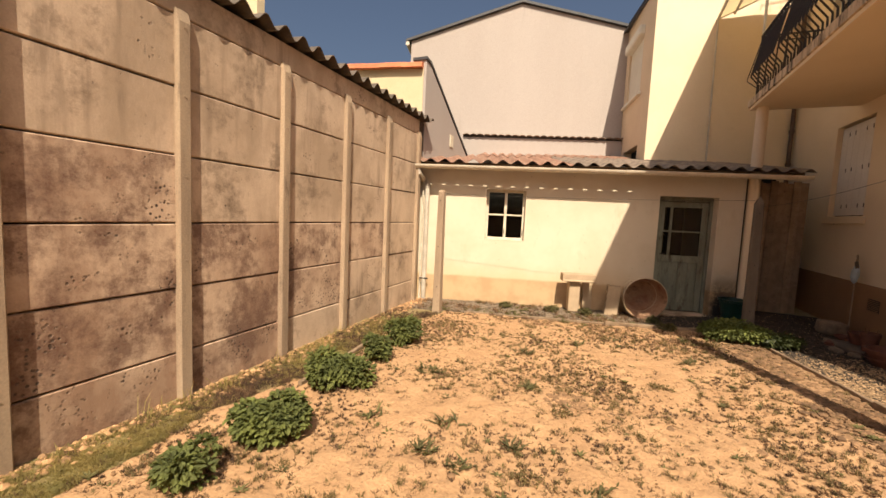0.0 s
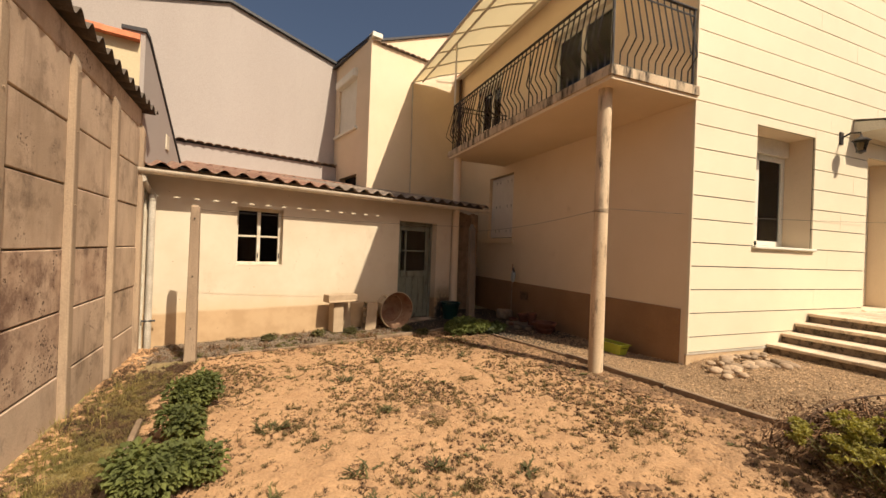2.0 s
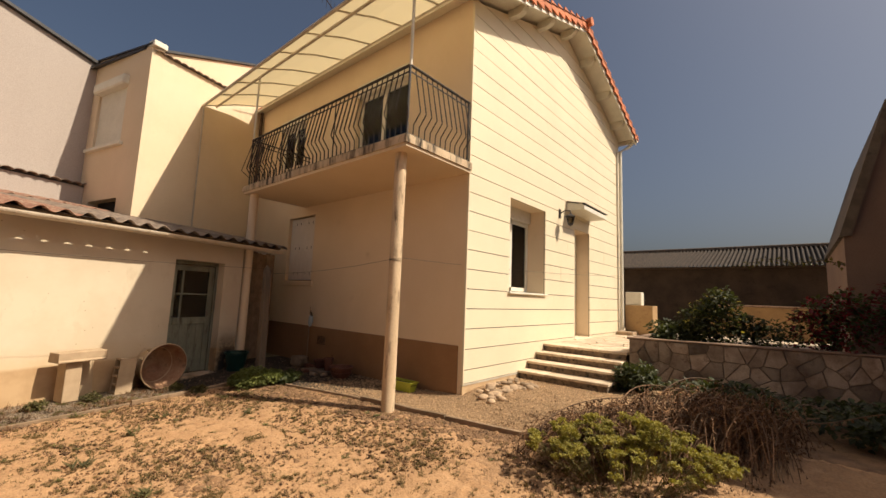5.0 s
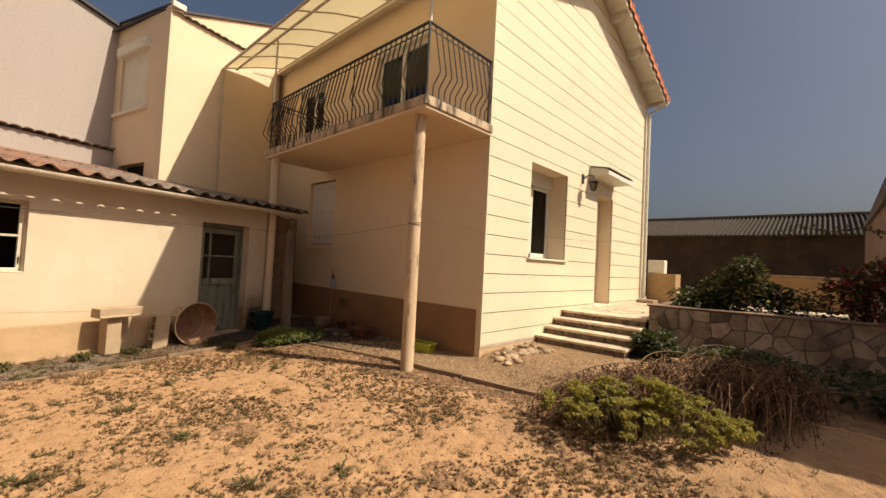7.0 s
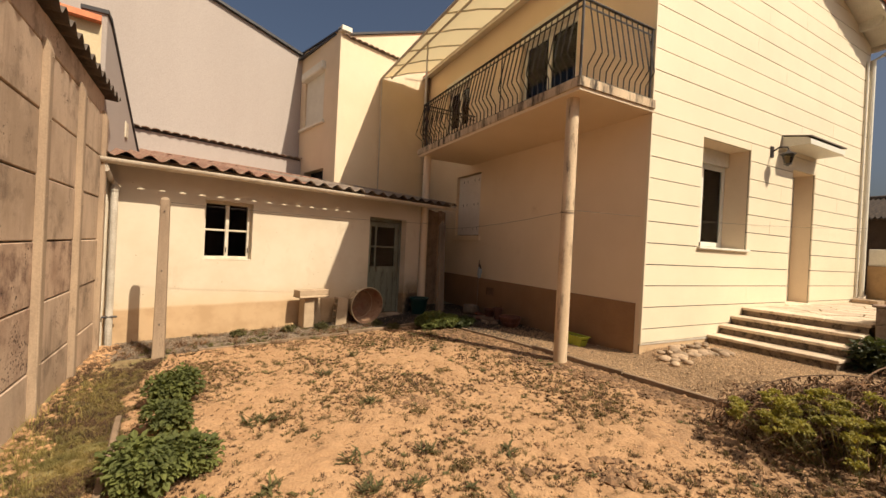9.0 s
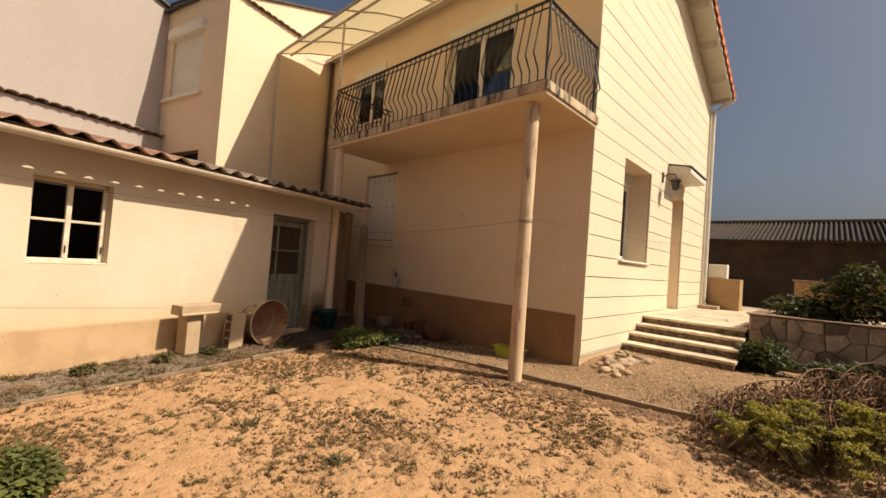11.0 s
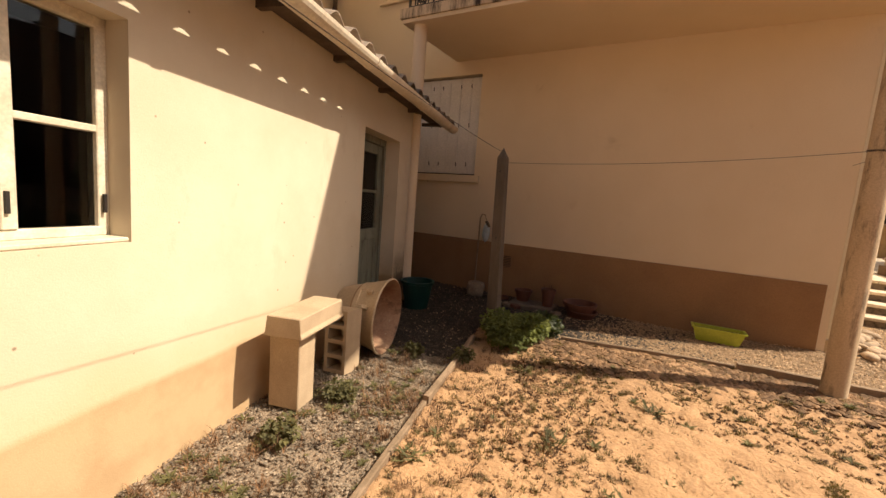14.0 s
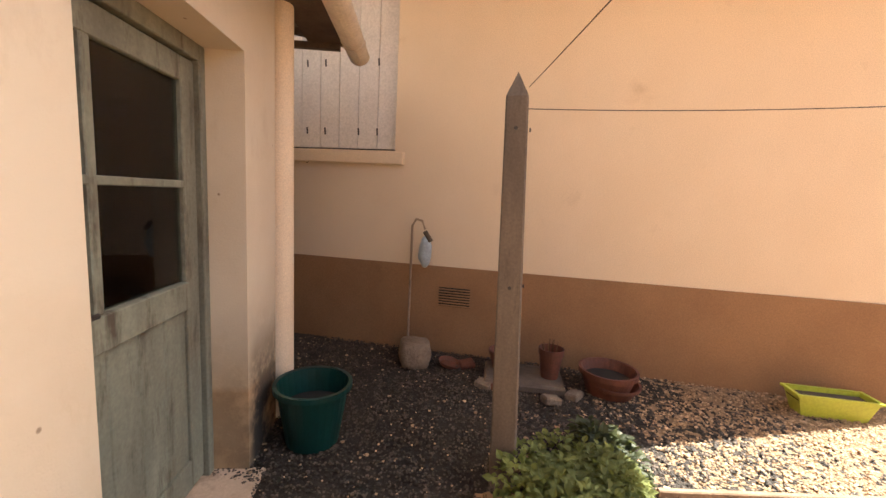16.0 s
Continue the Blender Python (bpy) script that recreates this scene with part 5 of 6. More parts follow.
# ---- edging, blocks, tub ----
def build_edging():
    e = thing("garden_edging", "weathered timber and concrete edging boards between soil and gravel", "edging", kind="structure")
    runs = [((1.83, 6.15), (2.15, 4.62), 0.03, 0.055, 0.10), ((2.13, 4.60), (2.31, 3.2), 0.045, 0.03, 0.13), ((2.31, 3.18), (2.62, 1.3), 0.045, 0.05, 0.14),
            ((1.25, 6.90), (-0.1, 6.60), 0.045, -0.05, 0.03), ((-0.12, 6.60), (-1.3, 6.31), 0.04, -0.06, -0.02), ((-1.32, 6.31), (-2.2, 6.09), 0.04, -0.07, -0.05),
            ((-2.63, 4.0), (-2.48, 2.7), 0.04, -0.07, -0.03)]
    for a, b, t, z0, z1 in runs:
        a, b = Vector((*a, 0)), Vector((*b, 0))
        ang = math.atan2(b.y - a.y, b.x - a.x)
        M = Matrix.Translation(a) @ Matrix.Rotation(ang, 4, "Z")
        L = (b - a).length
        bm = bmesh.new()
        n = 12
        rings = []
        for i in range(n + 1):
            x = L * i / n
            g = ground_z(*(M @ Vector((x, 0, 0))).xy)
            top = g + (z1 - z0) * 0.55 + 0.02 + 0.008 * noise.noise((x * 3, a.y, 0))
            o = 0.008 * noise.noise((x * 2, a.x, 5))
            rings.append([bm.verts.new(M @ Vector(p)) for p in ((x, -t / 2 + o, g - 0.1), (x, t / 2 + o, g - 0.1), (x, t / 2 + o, top - 0.006), (x, t / 3 + o, top), (x, -t / 3 + o, top), (x, -t / 2 + o, top - 0.006))])
        for q, s in zip(rings, rings[1:]):
            for k in range(6):
                bm.faces.new((q[k], q[(k + 1) % 6], s[(k + 1) % 6], s[k]))
        bm.faces.new(rings[0][::-1]), bm.faces.new(rings[-1])
        part("board", bm, M_WOOD, e)


build_edging()


def hollow_block(name, label, L, W, H, M):
    """A concrete block: outer L x W x H, four cells open on the face at -x."""
    b = thing(name, label, "concrete block", "concrete blocks by the shed")
    b.matrix_world = M
    bm = bmesh.new()
    t = 0.028
    n = 4
    c = (H - t * (n + 1)) / n
    holes = [(t, W - t, t + k * (c + t), t + k * (c + t) + c) for k in range(n)]
    wall(bm, 0, W, 0, H, 0, L - 0.03, holes, ID, "y")
    box(bm, L - 0.03, 0, 0, L, W, H)
    part("body", bm, M_BLOCK, b)
    return b


def build_blocks():
    u = thing("upright_block", "upright solid sandy concrete block carrying the lintel block", "concrete block", "concrete blocks by the shed")
    u.matrix_world = SHED @ pose(1.47, -0.33, -0.05, 0, 0, 0)
    part("body", B(0.03, 0, 0, 0.21, 0.22, 0.525, ID, 0.006), M_BLOCK, u)
    hollow_block("hollow_block", "sandy hollow concrete block standing askew beside the rusty tub", 0.20, 0.20, 0.50, SHED @ pose(2.10, -0.34, -0.055, -3, 5, -8))
    b = thing("lintel_block", "sandy U-shaped concrete lintel block lying across the upright block", "concrete block", "concrete blocks by the shed")
    b.matrix_world = SHED @ pose(1.37, -0.41, 0.475, 0, 0, 2)
    bm = bmesh.new()
    prism(bm, [(-0.015, 0.0), (0.24, 0.0), (0.24, 0.022), (0.225, 0.03), (0.225, 0.13), (0.0, 0.13), (0.0, 0.03), (-0.015, 0.022)], 0.0, 0.55, "x")
    bmesh.ops.bevel(bm, geom=list(bm.edges), offset=0.006, segments=1, affect="EDGES")
    part("body", bm, M_BLOCK, b)
    s = thing("stone_slab", "small sandy slab leaning on the shed wall behind the blocks", "stone")
    s.matrix_world = SHED @ pose(1.78, -0.10, -0.05, -8, 0, 0)
    part("slab", B(0, 0, 0, 0.16, 0.05, 0.50, ID, 0.006), M_BLOCK, s)
    # tub
    t = thing("metal_tub", "dented cream enamelled tub lying on its side with a rusty inside", "tub")
    ax = Vector((0.277, -0.96, -0.02)).normalized()
    rot = ax.to_track_quat("Z", "Y").to_matrix().to_4x4()
    t.matrix_world = Matrix.Translation((0.47, 7.41, 0.275)) @ rot
    prof_out = [(0.215, -0.44), (0.22, -0.43), (0.27, -0.25), (0.281, -0.24), (0.279, -0.225), (0.335, -0.02), (0.35, -0.01), (0.352, 0.004), (0.34, 0.008)]
    bm = bmesh.new()
    lathe(bm, prof_out, n=40)
    part("shell", bm, M_TUB, t, smooth=True)
    bm = bmesh.new()
    lathe(bm, [(0.338, 0.008), (0.328, -0.01), (0.28, -0.22), (0.215, -0.425), (0.0, -0.425)], n=40)
    part("lining", bm, M_RUSTTUB, t, "rust-stained inside", smooth=True)
    part("bottom", lathe(bmesh.new(), [(0.0, -0.44), (0.216, -0.44)], n=40), M_TUB, t)
    for a in (142, 322):
        A = Matrix.Rotation(radians(a), 4, "Z")
        h = part("handle", tube(bmesh.new(), [A @ Vector(p) for p in ((0.335, -0.075, -0.10), (0.36, -0.075, -0.115), (0.365, -0.07, -0.165), (0.365, 0.07, -0.165), (0.36, 0.075, -0.115), (0.335, 0.075, -0.10))], 0.006, 6), M_TUB, t)
        for y in (-0.075, 0.075):
            part("lug", B(0.302, y - 0.016, -0.125, 0.345, y + 0.016, -0.075, A, 0.003), M_TUB, h)



build_blocks()


# ---- things by the house wall ----
def flower_pot(name, label, x, y, r, h, material, m=None, rim=True, soil=True):
    p = thing(name, label, "plant pot")
    p.matrix_world = m or Matrix.Translation((x, y, ground_z(x, y) - 0.005))
    prof = [(0.0, 0.0), (r * 0.68, 0.0), (r * 0.93, h * 0.80), (r, h * 0.80), (r * 1.02, h), (r * 0.93, h), (r * 0.80, h * 0.5)]
    if not rim:
        prof = [(0.0, 0.0), (r * 0.72, 0.0), (r * 0.98, h * 0.97), (r * 1.04, h * 0.97), (r * 1.04, h), (r * 0.98, h), (r * 0.86, h * 0.5)]
    part("body", lathe(bmesh.new(), prof, n=28), material, p, smooth=False)
    # black disc paints the shaded inside of pot or empty bucket
    if soil:
        part("soil", lathe(bmesh.new(), [(0.0, h * 0.62), (r * 0.87, h * 0.60)], n=20), M_BLACK, p)
    return p


def build_clutter():
    b = flower_pot("bucket", "dark green plastic garden bucket beside the shed corner", 1.80, 7.98, 0.20, 0.34, M_GREENPLASTIC, rim=False)
    b["category"] = "bucket"
    part("rim", lathe(bmesh.new(), [(0.196, 0.31), (0.215, 0.315), (0.215, 0.345), (0.196, 0.345)], n=28), M_GREENPLASTIC, b)
    part("handle", tube(bmesh.new(), [(0.205 * math.cos(a), 0.205 * math.sin(a) , 0.345 - 0.012 * math.sin(a - 3.3)) for a in [3.3 + i * 0.3 for i in range(11)]], 0.006, 6), M_GREENPLASTIC, b)
    p = flower_pot("plant_pot", "small terracotta pot on the stone slab", 0, 0, 0.12, 0.15, M_TERRA, Matrix.Translation((2.98, 6.98, 0.065)))
    p = flower_pot("plant_pot", "reddish plastic pot with dry stems on the stone slab", 0, 0, 0.095, 0.23, M_TERRA, Matrix.Translation((2.93, 6.62, 0.065)))
    for k in range(8):
        a = rng.uniform(0, 6.28)
        part("dry_stem", tube(bmesh.new(), [(0.05 * math.cos(a), 0.05 * math.sin(a), 0.16), (0.07 * math.cos(a), 0.07 * math.sin(a), 0.25 + rng.uniform(0, 0.04))], 0.003, 4), M_DRY, p)
    flower_pot("plant_pot", "wide brown plastic bowl pot by the house wall", 2.92, 6.2, 0.21, 0.19, M_TERRA)
    flower_pot("plant_pot", "second brown bowl pot stacked askew beneath", 2.90, 6.16, 0.19, 0.10, M_TERRA, soil=False)
    s = thing("plant_saucer", "terracotta saucer lying by the house wall", "saucer")
    s.matrix_world = pose(3.0, 7.42, 0.02, 12, 0, 0)
    part("dish", lathe(bmesh.new(), [(0.0, 0.0), (0.08, 0.0), (0.10, 0.03), (0.093, 0.03), (0.075, 0.008), (0.0, 0.008)], n=24), M_TERRA, s)
    def rock(nm, label, x, y, z, sx, sy, sz, rz, material, cat="stone", group=""):
        o = thing(nm, label, cat, group)
        bm = bmesh.new()
        bmesh.ops.create_icosphere(bm, subdivisions=2, radius=1)
        seed = rng.uniform(0, 90)
        for v in bm.verts:
            q = v.co * (1 + 0.16 * noise.noise(v.co * 1.4 + Vector((seed, 0, 0))))
            v.co = Vector((q.x * sx, q.y * sy, q.z * sz))
        o.matrix_world = pose(x, y, z, rng.uniform(-8, 8), rng.uniform(-8, 8), rz)
        part("body", bm, material, o, smooth=True)
    o = thing("stone_block", "rough pale stone block at the foot of the standpipe", "stone")
    o.matrix_world = pose(2.97, 7.72, ground_z(3, 7.7) - 0.01, 4, 3, 20)
    bm = bmesh.new()
    bmesh.ops.create_cube(bm, size=1)
    bmesh.ops.subdivide_edges(bm, edges=list(bm.edges), cuts=4, use_grid_fill=True)
    for v in bm.verts:
        q = v.co.copy()
        f = 1 - 0.55 * max(0.0, q.length - 0.55) + 0.10 * noise.noise(q * 3.1)
        v.co = Vector((q.x * 0.32 * f, q.y * 0.25 * f, 0.1 + q.z * 0.21 * f))
    part("body", bm, M_OLDBLOCK, o, smooth=True)
    o = thing("stone_slab", "flat stone slab carrying two plant pots", "stone")
    o.matrix_world = pose(2.92, 6.82, ground_z(3, 6.8) - 0.01, 0, 0, 4)
    part("body", B(-0.20, -0.30, 0, 0.20, 0.30, 0.065, ID, 0.015), M_GREYPOST, o)
    for k, (x, y) in enumerate(((2.62, 6.62), (2.7, 6.98), (2.72, 7.1), (3.05, 7.28), (2.74, 6.45))):
        o = thing("brick_fragment", "broken reddish brick piece on the gravel", "brick", "brick fragments by the pots")
        o.matrix_world = pose(x, y, ground_z(x, y) - 0.01, rng.uniform(-10, 10), rng.uniform(-10, 10), rng.uniform(0, 180))
        part("body", B(-0.065, -0.05, 0, 0.065, 0.05, 0.055, ID, 0.012), M_TERRA if k % 2 else M_OLDBLOCK, o)
    # lime planter
    p = thing("window_box_planter", "lime-green plastic window box planter with dry soil against the plinth", "planter")
    p.matrix_world = pose(3.04, 4.70, ground_z(3.0, 4.7) - 0.004, 0, 0, 92)
    bm = bmesh.new()
    def ring(a, b, z): return [bm.verts.new((sx * a, sy * b, z)) for sx, sy in ((-1, -1), (1, -1), (1, 1), (-1, 1))]
    R = [ring(0.20, 0.06, 0), ring(0.245, 0.085, 0.15), ring(0.262, 0.10, 0.15), ring(0.262, 0.10, 0.165), ring(0.24, 0.08, 0.165), ring(0.235, 0.075, 0.12)]
    bm.faces.new(R[0][::-1])
    for q, s in zip(R, R[1:]):
        for k in range(4):
            bm.faces.new((q[k], q[(k + 1) % 4], s[(k + 1) % 4], s[k]))
    part("body", bm, M_LIME, p)
    part("soil", B(-0.235, -0.076, 0.10, 0.235, 0.076, 0.135, ID, 0.01), M_DARKWALL, p)
    # standpipe with a bag
    s = thing("standpipe", "garden standpipe with a pale plastic bag tied over the tap", "tap")
    part("pipe", tube(bmesh.new(), [(3.22, 7.85, -0.05), (3.22, 7.85, 1.14), (3.20, 7.81, 1.20), (3.17, 7.75, 1.19), (3.16, 7.72, 1.12)], 0.011, 8), M_CONCPOST, s)
    bm = bmesh.new()
    bmesh.ops.create_icosphere(bm, subdivisions=3, radius=1)
    for v in bm.verts:
        q = v.co
        f = 1 + 0.25 * noise.noise(q * 2.2)
        v.co = Vector((3.16 + q.x * 0.045 * f, 7.71 + q.y * 0.055 * f, 0.93 + q.z * 0.14 + 0.02 * q.x))
    part("bag", bm, M_BLUECLOTH, s, "crumpled pale blue plastic bag", smooth=True)
    part("tap", tube(bmesh.new(), [(3.16, 7.72, 1.10), (3.15, 7.66, 1.02)], 0.022, 8), M_BARK, s)
    w = thing("wall_bracket", "loop of white cord hanging below the window sill", "cord")
    part("cord", tube(bmesh.new(), [(HX - 0.01, 8.9 + 0.02 * math.cos(t), 1.68 + 0.03 * math.sin(t)) for t in [i * 0.5 for i in range(12)]], 0.003, 5), M_WIRE, w)
    # rocks at the house corner
    for k in range(60):
        t = rng.random()
        x = 3.38 + 1.15 * t + rng.uniform(-0.1, 0.1)
        y = 3.50 - rng.random() * 0.42
        big = y < 3.35
        r = rng.uniform(0.045, 0.085) if big else rng.uniform(0.035, 0.065)
        rock("pebble_stone", "smooth pale river stone in the pile by the steps", x, y, ground_z(x, y) + r * 0.2 + (0.05 if y > 3.38 else 0), r * 1.25, r * 0.9, r * 0.55, rng.uniform(0, 180), M_RIVER, "stone", "river stones beside the steps")
    # antenna and dish
    a = thing("roof_antenna", "thin metal television antenna on the house roof", "antenna")
    part("mast", tube(bmesh.new(), [(4.0, 9.0, 6.9), (4.0, 9.0, 9.3)], 0.02, 6), M_IRON, a)
    part("boom", tube(bmesh.new(), [(3.4, 8.7, 9.15), (4.8, 9.4, 9.15)], 0.012, 6), M_IRON, a)
    for k in range(9):
        c = Vector((3.4, 8.7, 9.15)).lerp(Vector((4.8, 9.4, 9.15)), k / 8)
        part("element", tube(bmesh.new(), [c + Vector((0.0, 0, -0.22)), c + Vector((0.0, 0, 0.22))], 0.006, 4), M_IRON, a)
    d = thing("satellite_dish", "pale grey satellite dish near the roof ridge", "satellite dish")
    d.matrix_world = look((6.75, 4.2, 8.5), (3.5, -4, 12)) @ Matrix.Rotation(math.pi, 4, "X")
    part("dish", lathe(bmesh.new(), [(0.0, 0.0), (0.15, 0.015), (0.28, 0.06), (0.33, 0.10), (0.335, 0.10), (0.28, 0.05), (0.0, -0.012)], n=24), M_PVC, d, smooth=True)
    part("arm", tube(bmesh.new(), [(0, -0.3, 0.05), (0, -0.05, 0.35)], 0.01, 6), M_PVC, d)
    part("pole", tube(bmesh.new(), [(0, 0, 0), (0, 0.25, -0.35)], 0.02, 6), M_PVC, d)


build_clutter()


# ---- plants ----
def leaf_verts(verts, faces, p, d, n, L, W, fold=0.18):
    """One leaf from p along d, facing n: a pointed blade folded on its rib."""
    s = d.cross(n).normalized()
    n = s.cross(d).normalized()
    i = len(verts)
    for a, b, c in ((0, 0, 0), (0.30, 0.46, fold), (0.62, 0.40, fold), (1.0, 0.0, -0.12), (0.62, -0.40, fold), (0.30, -0.46, fold), (0.5, 0, 0.02)):
        verts.append(p + d * (a * L) + s * (b * W) + n * (c * W))
    faces.extend([(i, i + 1, i + 6), (i + 1, i + 2, i + 6), (i + 2, i + 3, i + 6), (i + 3, i + 4, i + 6), (i + 4, i + 5, i + 6), (i + 5, i, i + 6)])


def rand_dir(r, up=0.0):
    v = Vector((r.gauss(0, 1), r.gauss(0, 1), r.gauss(0, 1) + up))
    return v.normalized()


def bush(name, label, x, y, rx, ry, h, n, size, material, seed, z=None, lumps=7, stems=6, second=None, share=0.0, cat="plant", droop=0.12):
    r = random.Random(seed)
    g = ground_z(x, y) if z is None else z
    b = thing(name, label, cat)
    b.location = (x, y, g)
    cs = [Vector((0, 0, h * 0.45))] + [Vector((rx * 0.55 * math.cos(a) * r.uniform(0.5, 1.1), ry * 0.55 * math.sin(a) * r.uniform(0.5, 1.1), h * r.uniform(0.3, 0.72))) for a in [r.uniform(0, 6.28) for _ in range(lumps)]]
    out = [([], []), ([], [])]
    for _ in range(n):
        c = r.choice(cs)
        v = rand_dir(r, 0.45)
        k = r.uniform(0.35, 1.0) ** 0.4
        p = c + Vector((v.x * rx * 0.55, v.y * ry * 0.55, v.z * h * 0.40)) * k
        if p.z < 0.01:
            p.z = r.uniform(0.01, 0.06)
        d = (Vector((v.x, v.y, v.z * 0.3)) + rand_dir(r) * 0.6 + Vector((0, 0, -droop))).normalized()
        nn = (Vector((0, 0, 1)) + v * 0.5 + rand_dir(r) * 0.4).normalized()
        L = size * r.uniform(0.6, 1.25)
        V, F = out[1 if r.random() < share else 0]
        leaf_verts(V, F, p, d, nn, L, L * 0.78)
    mesh("foliage", out[0][0], out[0][1], material, b)
    if out[1][0]:
        mesh("blossom", out[1][0], out[1][1], second, b)
    bm = bmesh.new()
    for c in cs[:stems]:
        tube(bm, [(c.x * 0.15, c.y * 0.15, -0.03), (c.x * 0.5, c.y * 0.5, c.z * 0.5), tuple(c)], 0.007 + 0.012 * h, 5, 0.004)
    part("stem", bm, M_BARK, b)
    return b


LB = "dense low green leafy plant growing beside the concrete wall"
bush("leafy_bush", LB, -2.12, 1.42, 0.16, 0.16, 0.20, 1100, 0.042, M_LEAF, 1)
bush("leafy_bush", "large dense green leafy plant beside the concrete wall", -2.10, 2.00, 0.25, 0.25, 0.27, 2900, 0.044, M_LEAF, 2)
bush("leafy_bush", "large dense green leafy plant beside the concrete wall", -2.19, 2.90, 0.29, 0.26, 0.29, 3000, 0.044, M_LEAF, 3)
bush("leafy_bush", "small green leafy plant between two larger ones", -2.26, 3.55, 0.17, 0.17, 0.24, 1200, 0.042, M_LEAF, 4)
bush("leafy_bush", LB, -2.30, 4.25, 0.23, 0.23, 0.31, 2200, 0.044, M_LEAF, 5)
bush("leafy_plant", "low dark leafy plant round the foot of the concrete post", 1.60, 6.60, 0.46, 0.32, 0.25, 4200, 0.042, M_LEAF, 6, lumps=10)
bush("leafy_plant", "low leafy green plant spreading beside the concrete post", 1.36, 6.55, 0.27, 0.24, 0.19, 1500, 0.040, M_LEAF, 16)
bush("leafy_plant", "low dark leafy plant beside the gravel path", 1.98, 6.35, 0.27, 0.22, 0.17, 600, 0.06, M_DARKLEAF, 7)
bush("hydrangea_plant", "dark green broad-leaved plant at the foot of the steps", 5.42, 1.80, 0.50, 0.32, 0.46, 1100, 0.09, M_DARKLEAF, 8)
bush("ground_cover", "dark leafy ground plants under the stone-faced wall", 5.45, 0.7, 0.45, 0.9, 0.30, 1100, 0.08, M_DARKLEAF, 9)
bush("ground_cover", "dark leafy ground plants under the stone-faced wall", 5.3, -0.8, 0.5, 0.9, 0.32, 1000, 0.08, M_DARKLEAF, 10)
bush("garden_shrub", "green shrub with glossy leaves in the raised planter", 6.55, 1.45, 0.42, 0.55, 0.42, 1500, 0.07, M_DARKLEAF, 11, z=0.84, lumps=9)
# the few yellow leaves here paint sunlight on the tips, no flowers
bush("garden_shrub", "tall green shrub in the raised planter with yellow leaves standing in for sunlit tips", 6.65, 0.92, 0.42, 0.5, 0.98, 2300, 0.07, M_DARKLEAF, 12, z=0.84, second=M_YELLOWLEAF, share=0.07, lumps=10)
bush("garden_shrub", "spreading green shrub in the raised planter", 6.75, 0.3, 0.4, 0.4, 0.55, 900, 0.07, M_DARKLEAF, 13, z=0.84)
bush("flowering_shrub", "dark shrub with deep red bracts in the raised planter", 6.85, -0.55, 0.5, 0.5, 0.95, 2000, 0.075, M_DARKLEAF, 14, z=0.84, second=M_REDLEAF, share=0.42, lumps=10)
bush("flowering_shrub", "large dark shrub with deep red bracts in the raised planter", 6.9, -1.4, 0.6, 0.6, 1.15, 2200, 0.075, M_DARKLEAF, 15, z=0.84, second=M_REDLEAF, share=0.4, lumps=10)


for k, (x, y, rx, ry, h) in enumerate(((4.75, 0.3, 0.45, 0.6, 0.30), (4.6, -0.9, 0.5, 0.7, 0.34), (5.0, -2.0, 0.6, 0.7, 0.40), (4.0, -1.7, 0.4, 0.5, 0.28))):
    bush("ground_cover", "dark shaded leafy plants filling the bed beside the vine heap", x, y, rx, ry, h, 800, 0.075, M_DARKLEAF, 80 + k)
for k, (x, y, r0, lab) in enumerate(((-0.95, 7.02, 0.16, "low green weed clump in the gravel along the shed wall"), (-0.42, 7.12, 0.13, "yellowish green weed clump beside the concrete blocks"), (-1.75, 6.85, 0.12, "low green weed clump in the gravel along the shed wall"), (0.62, 7.2, 0.10, "small green weed clump beside the rusty tub"), (0.75, 6.75, 0.12, "small green weed clump near the timber edging"))):
    bush("weed_clump", lab, x, y, r0, r0 * 0.8, 0.10, 320, 0.035, M_WEED, 50 + k, lumps=4, stems=3, cat="weed")
for k, (x, y, r0) in enumerate(((-1.2, 6.6, 0.2), (-0.7, 6.62, 0.16), (-1.75, 6.5, 0.22), (-0.2, 6.78, 0.14), (-2.3, 6.5, 0.2))):
    b = thing("dry_weed", "fuzzy brown dried weed tuft on the gravel beside the edging", "weed")
    b.location = (x, y, ground_z(x, y))
    V, F = [], []
    for _ in range(26):
        a, q = rng.uniform(0, 6.28), r0 * math.sqrt(rng.random())
        h = rng.uniform(0.05, 0.11)
        for _ in range(14):
            t, l = rng.uniform(0, 6.28), rng.uniform(0.2, 1.3)
            d = Vector((math.cos(t) * l, math.sin(t) * l, 1)).normalized() * h * rng.uniform(0.6, 1.1)
            s = Vector((-math.sin(t), math.cos(t), 0)) * 0.0016
            p = Vector((q * math.cos(a), q * math.sin(a) * 0.7, 0))
            i = len(V)
            V.extend([p - s, p + s, p + d])
            F.append((i, i + 1, i + 2))
    mesh("foliage", V, F, M_DRY, b)


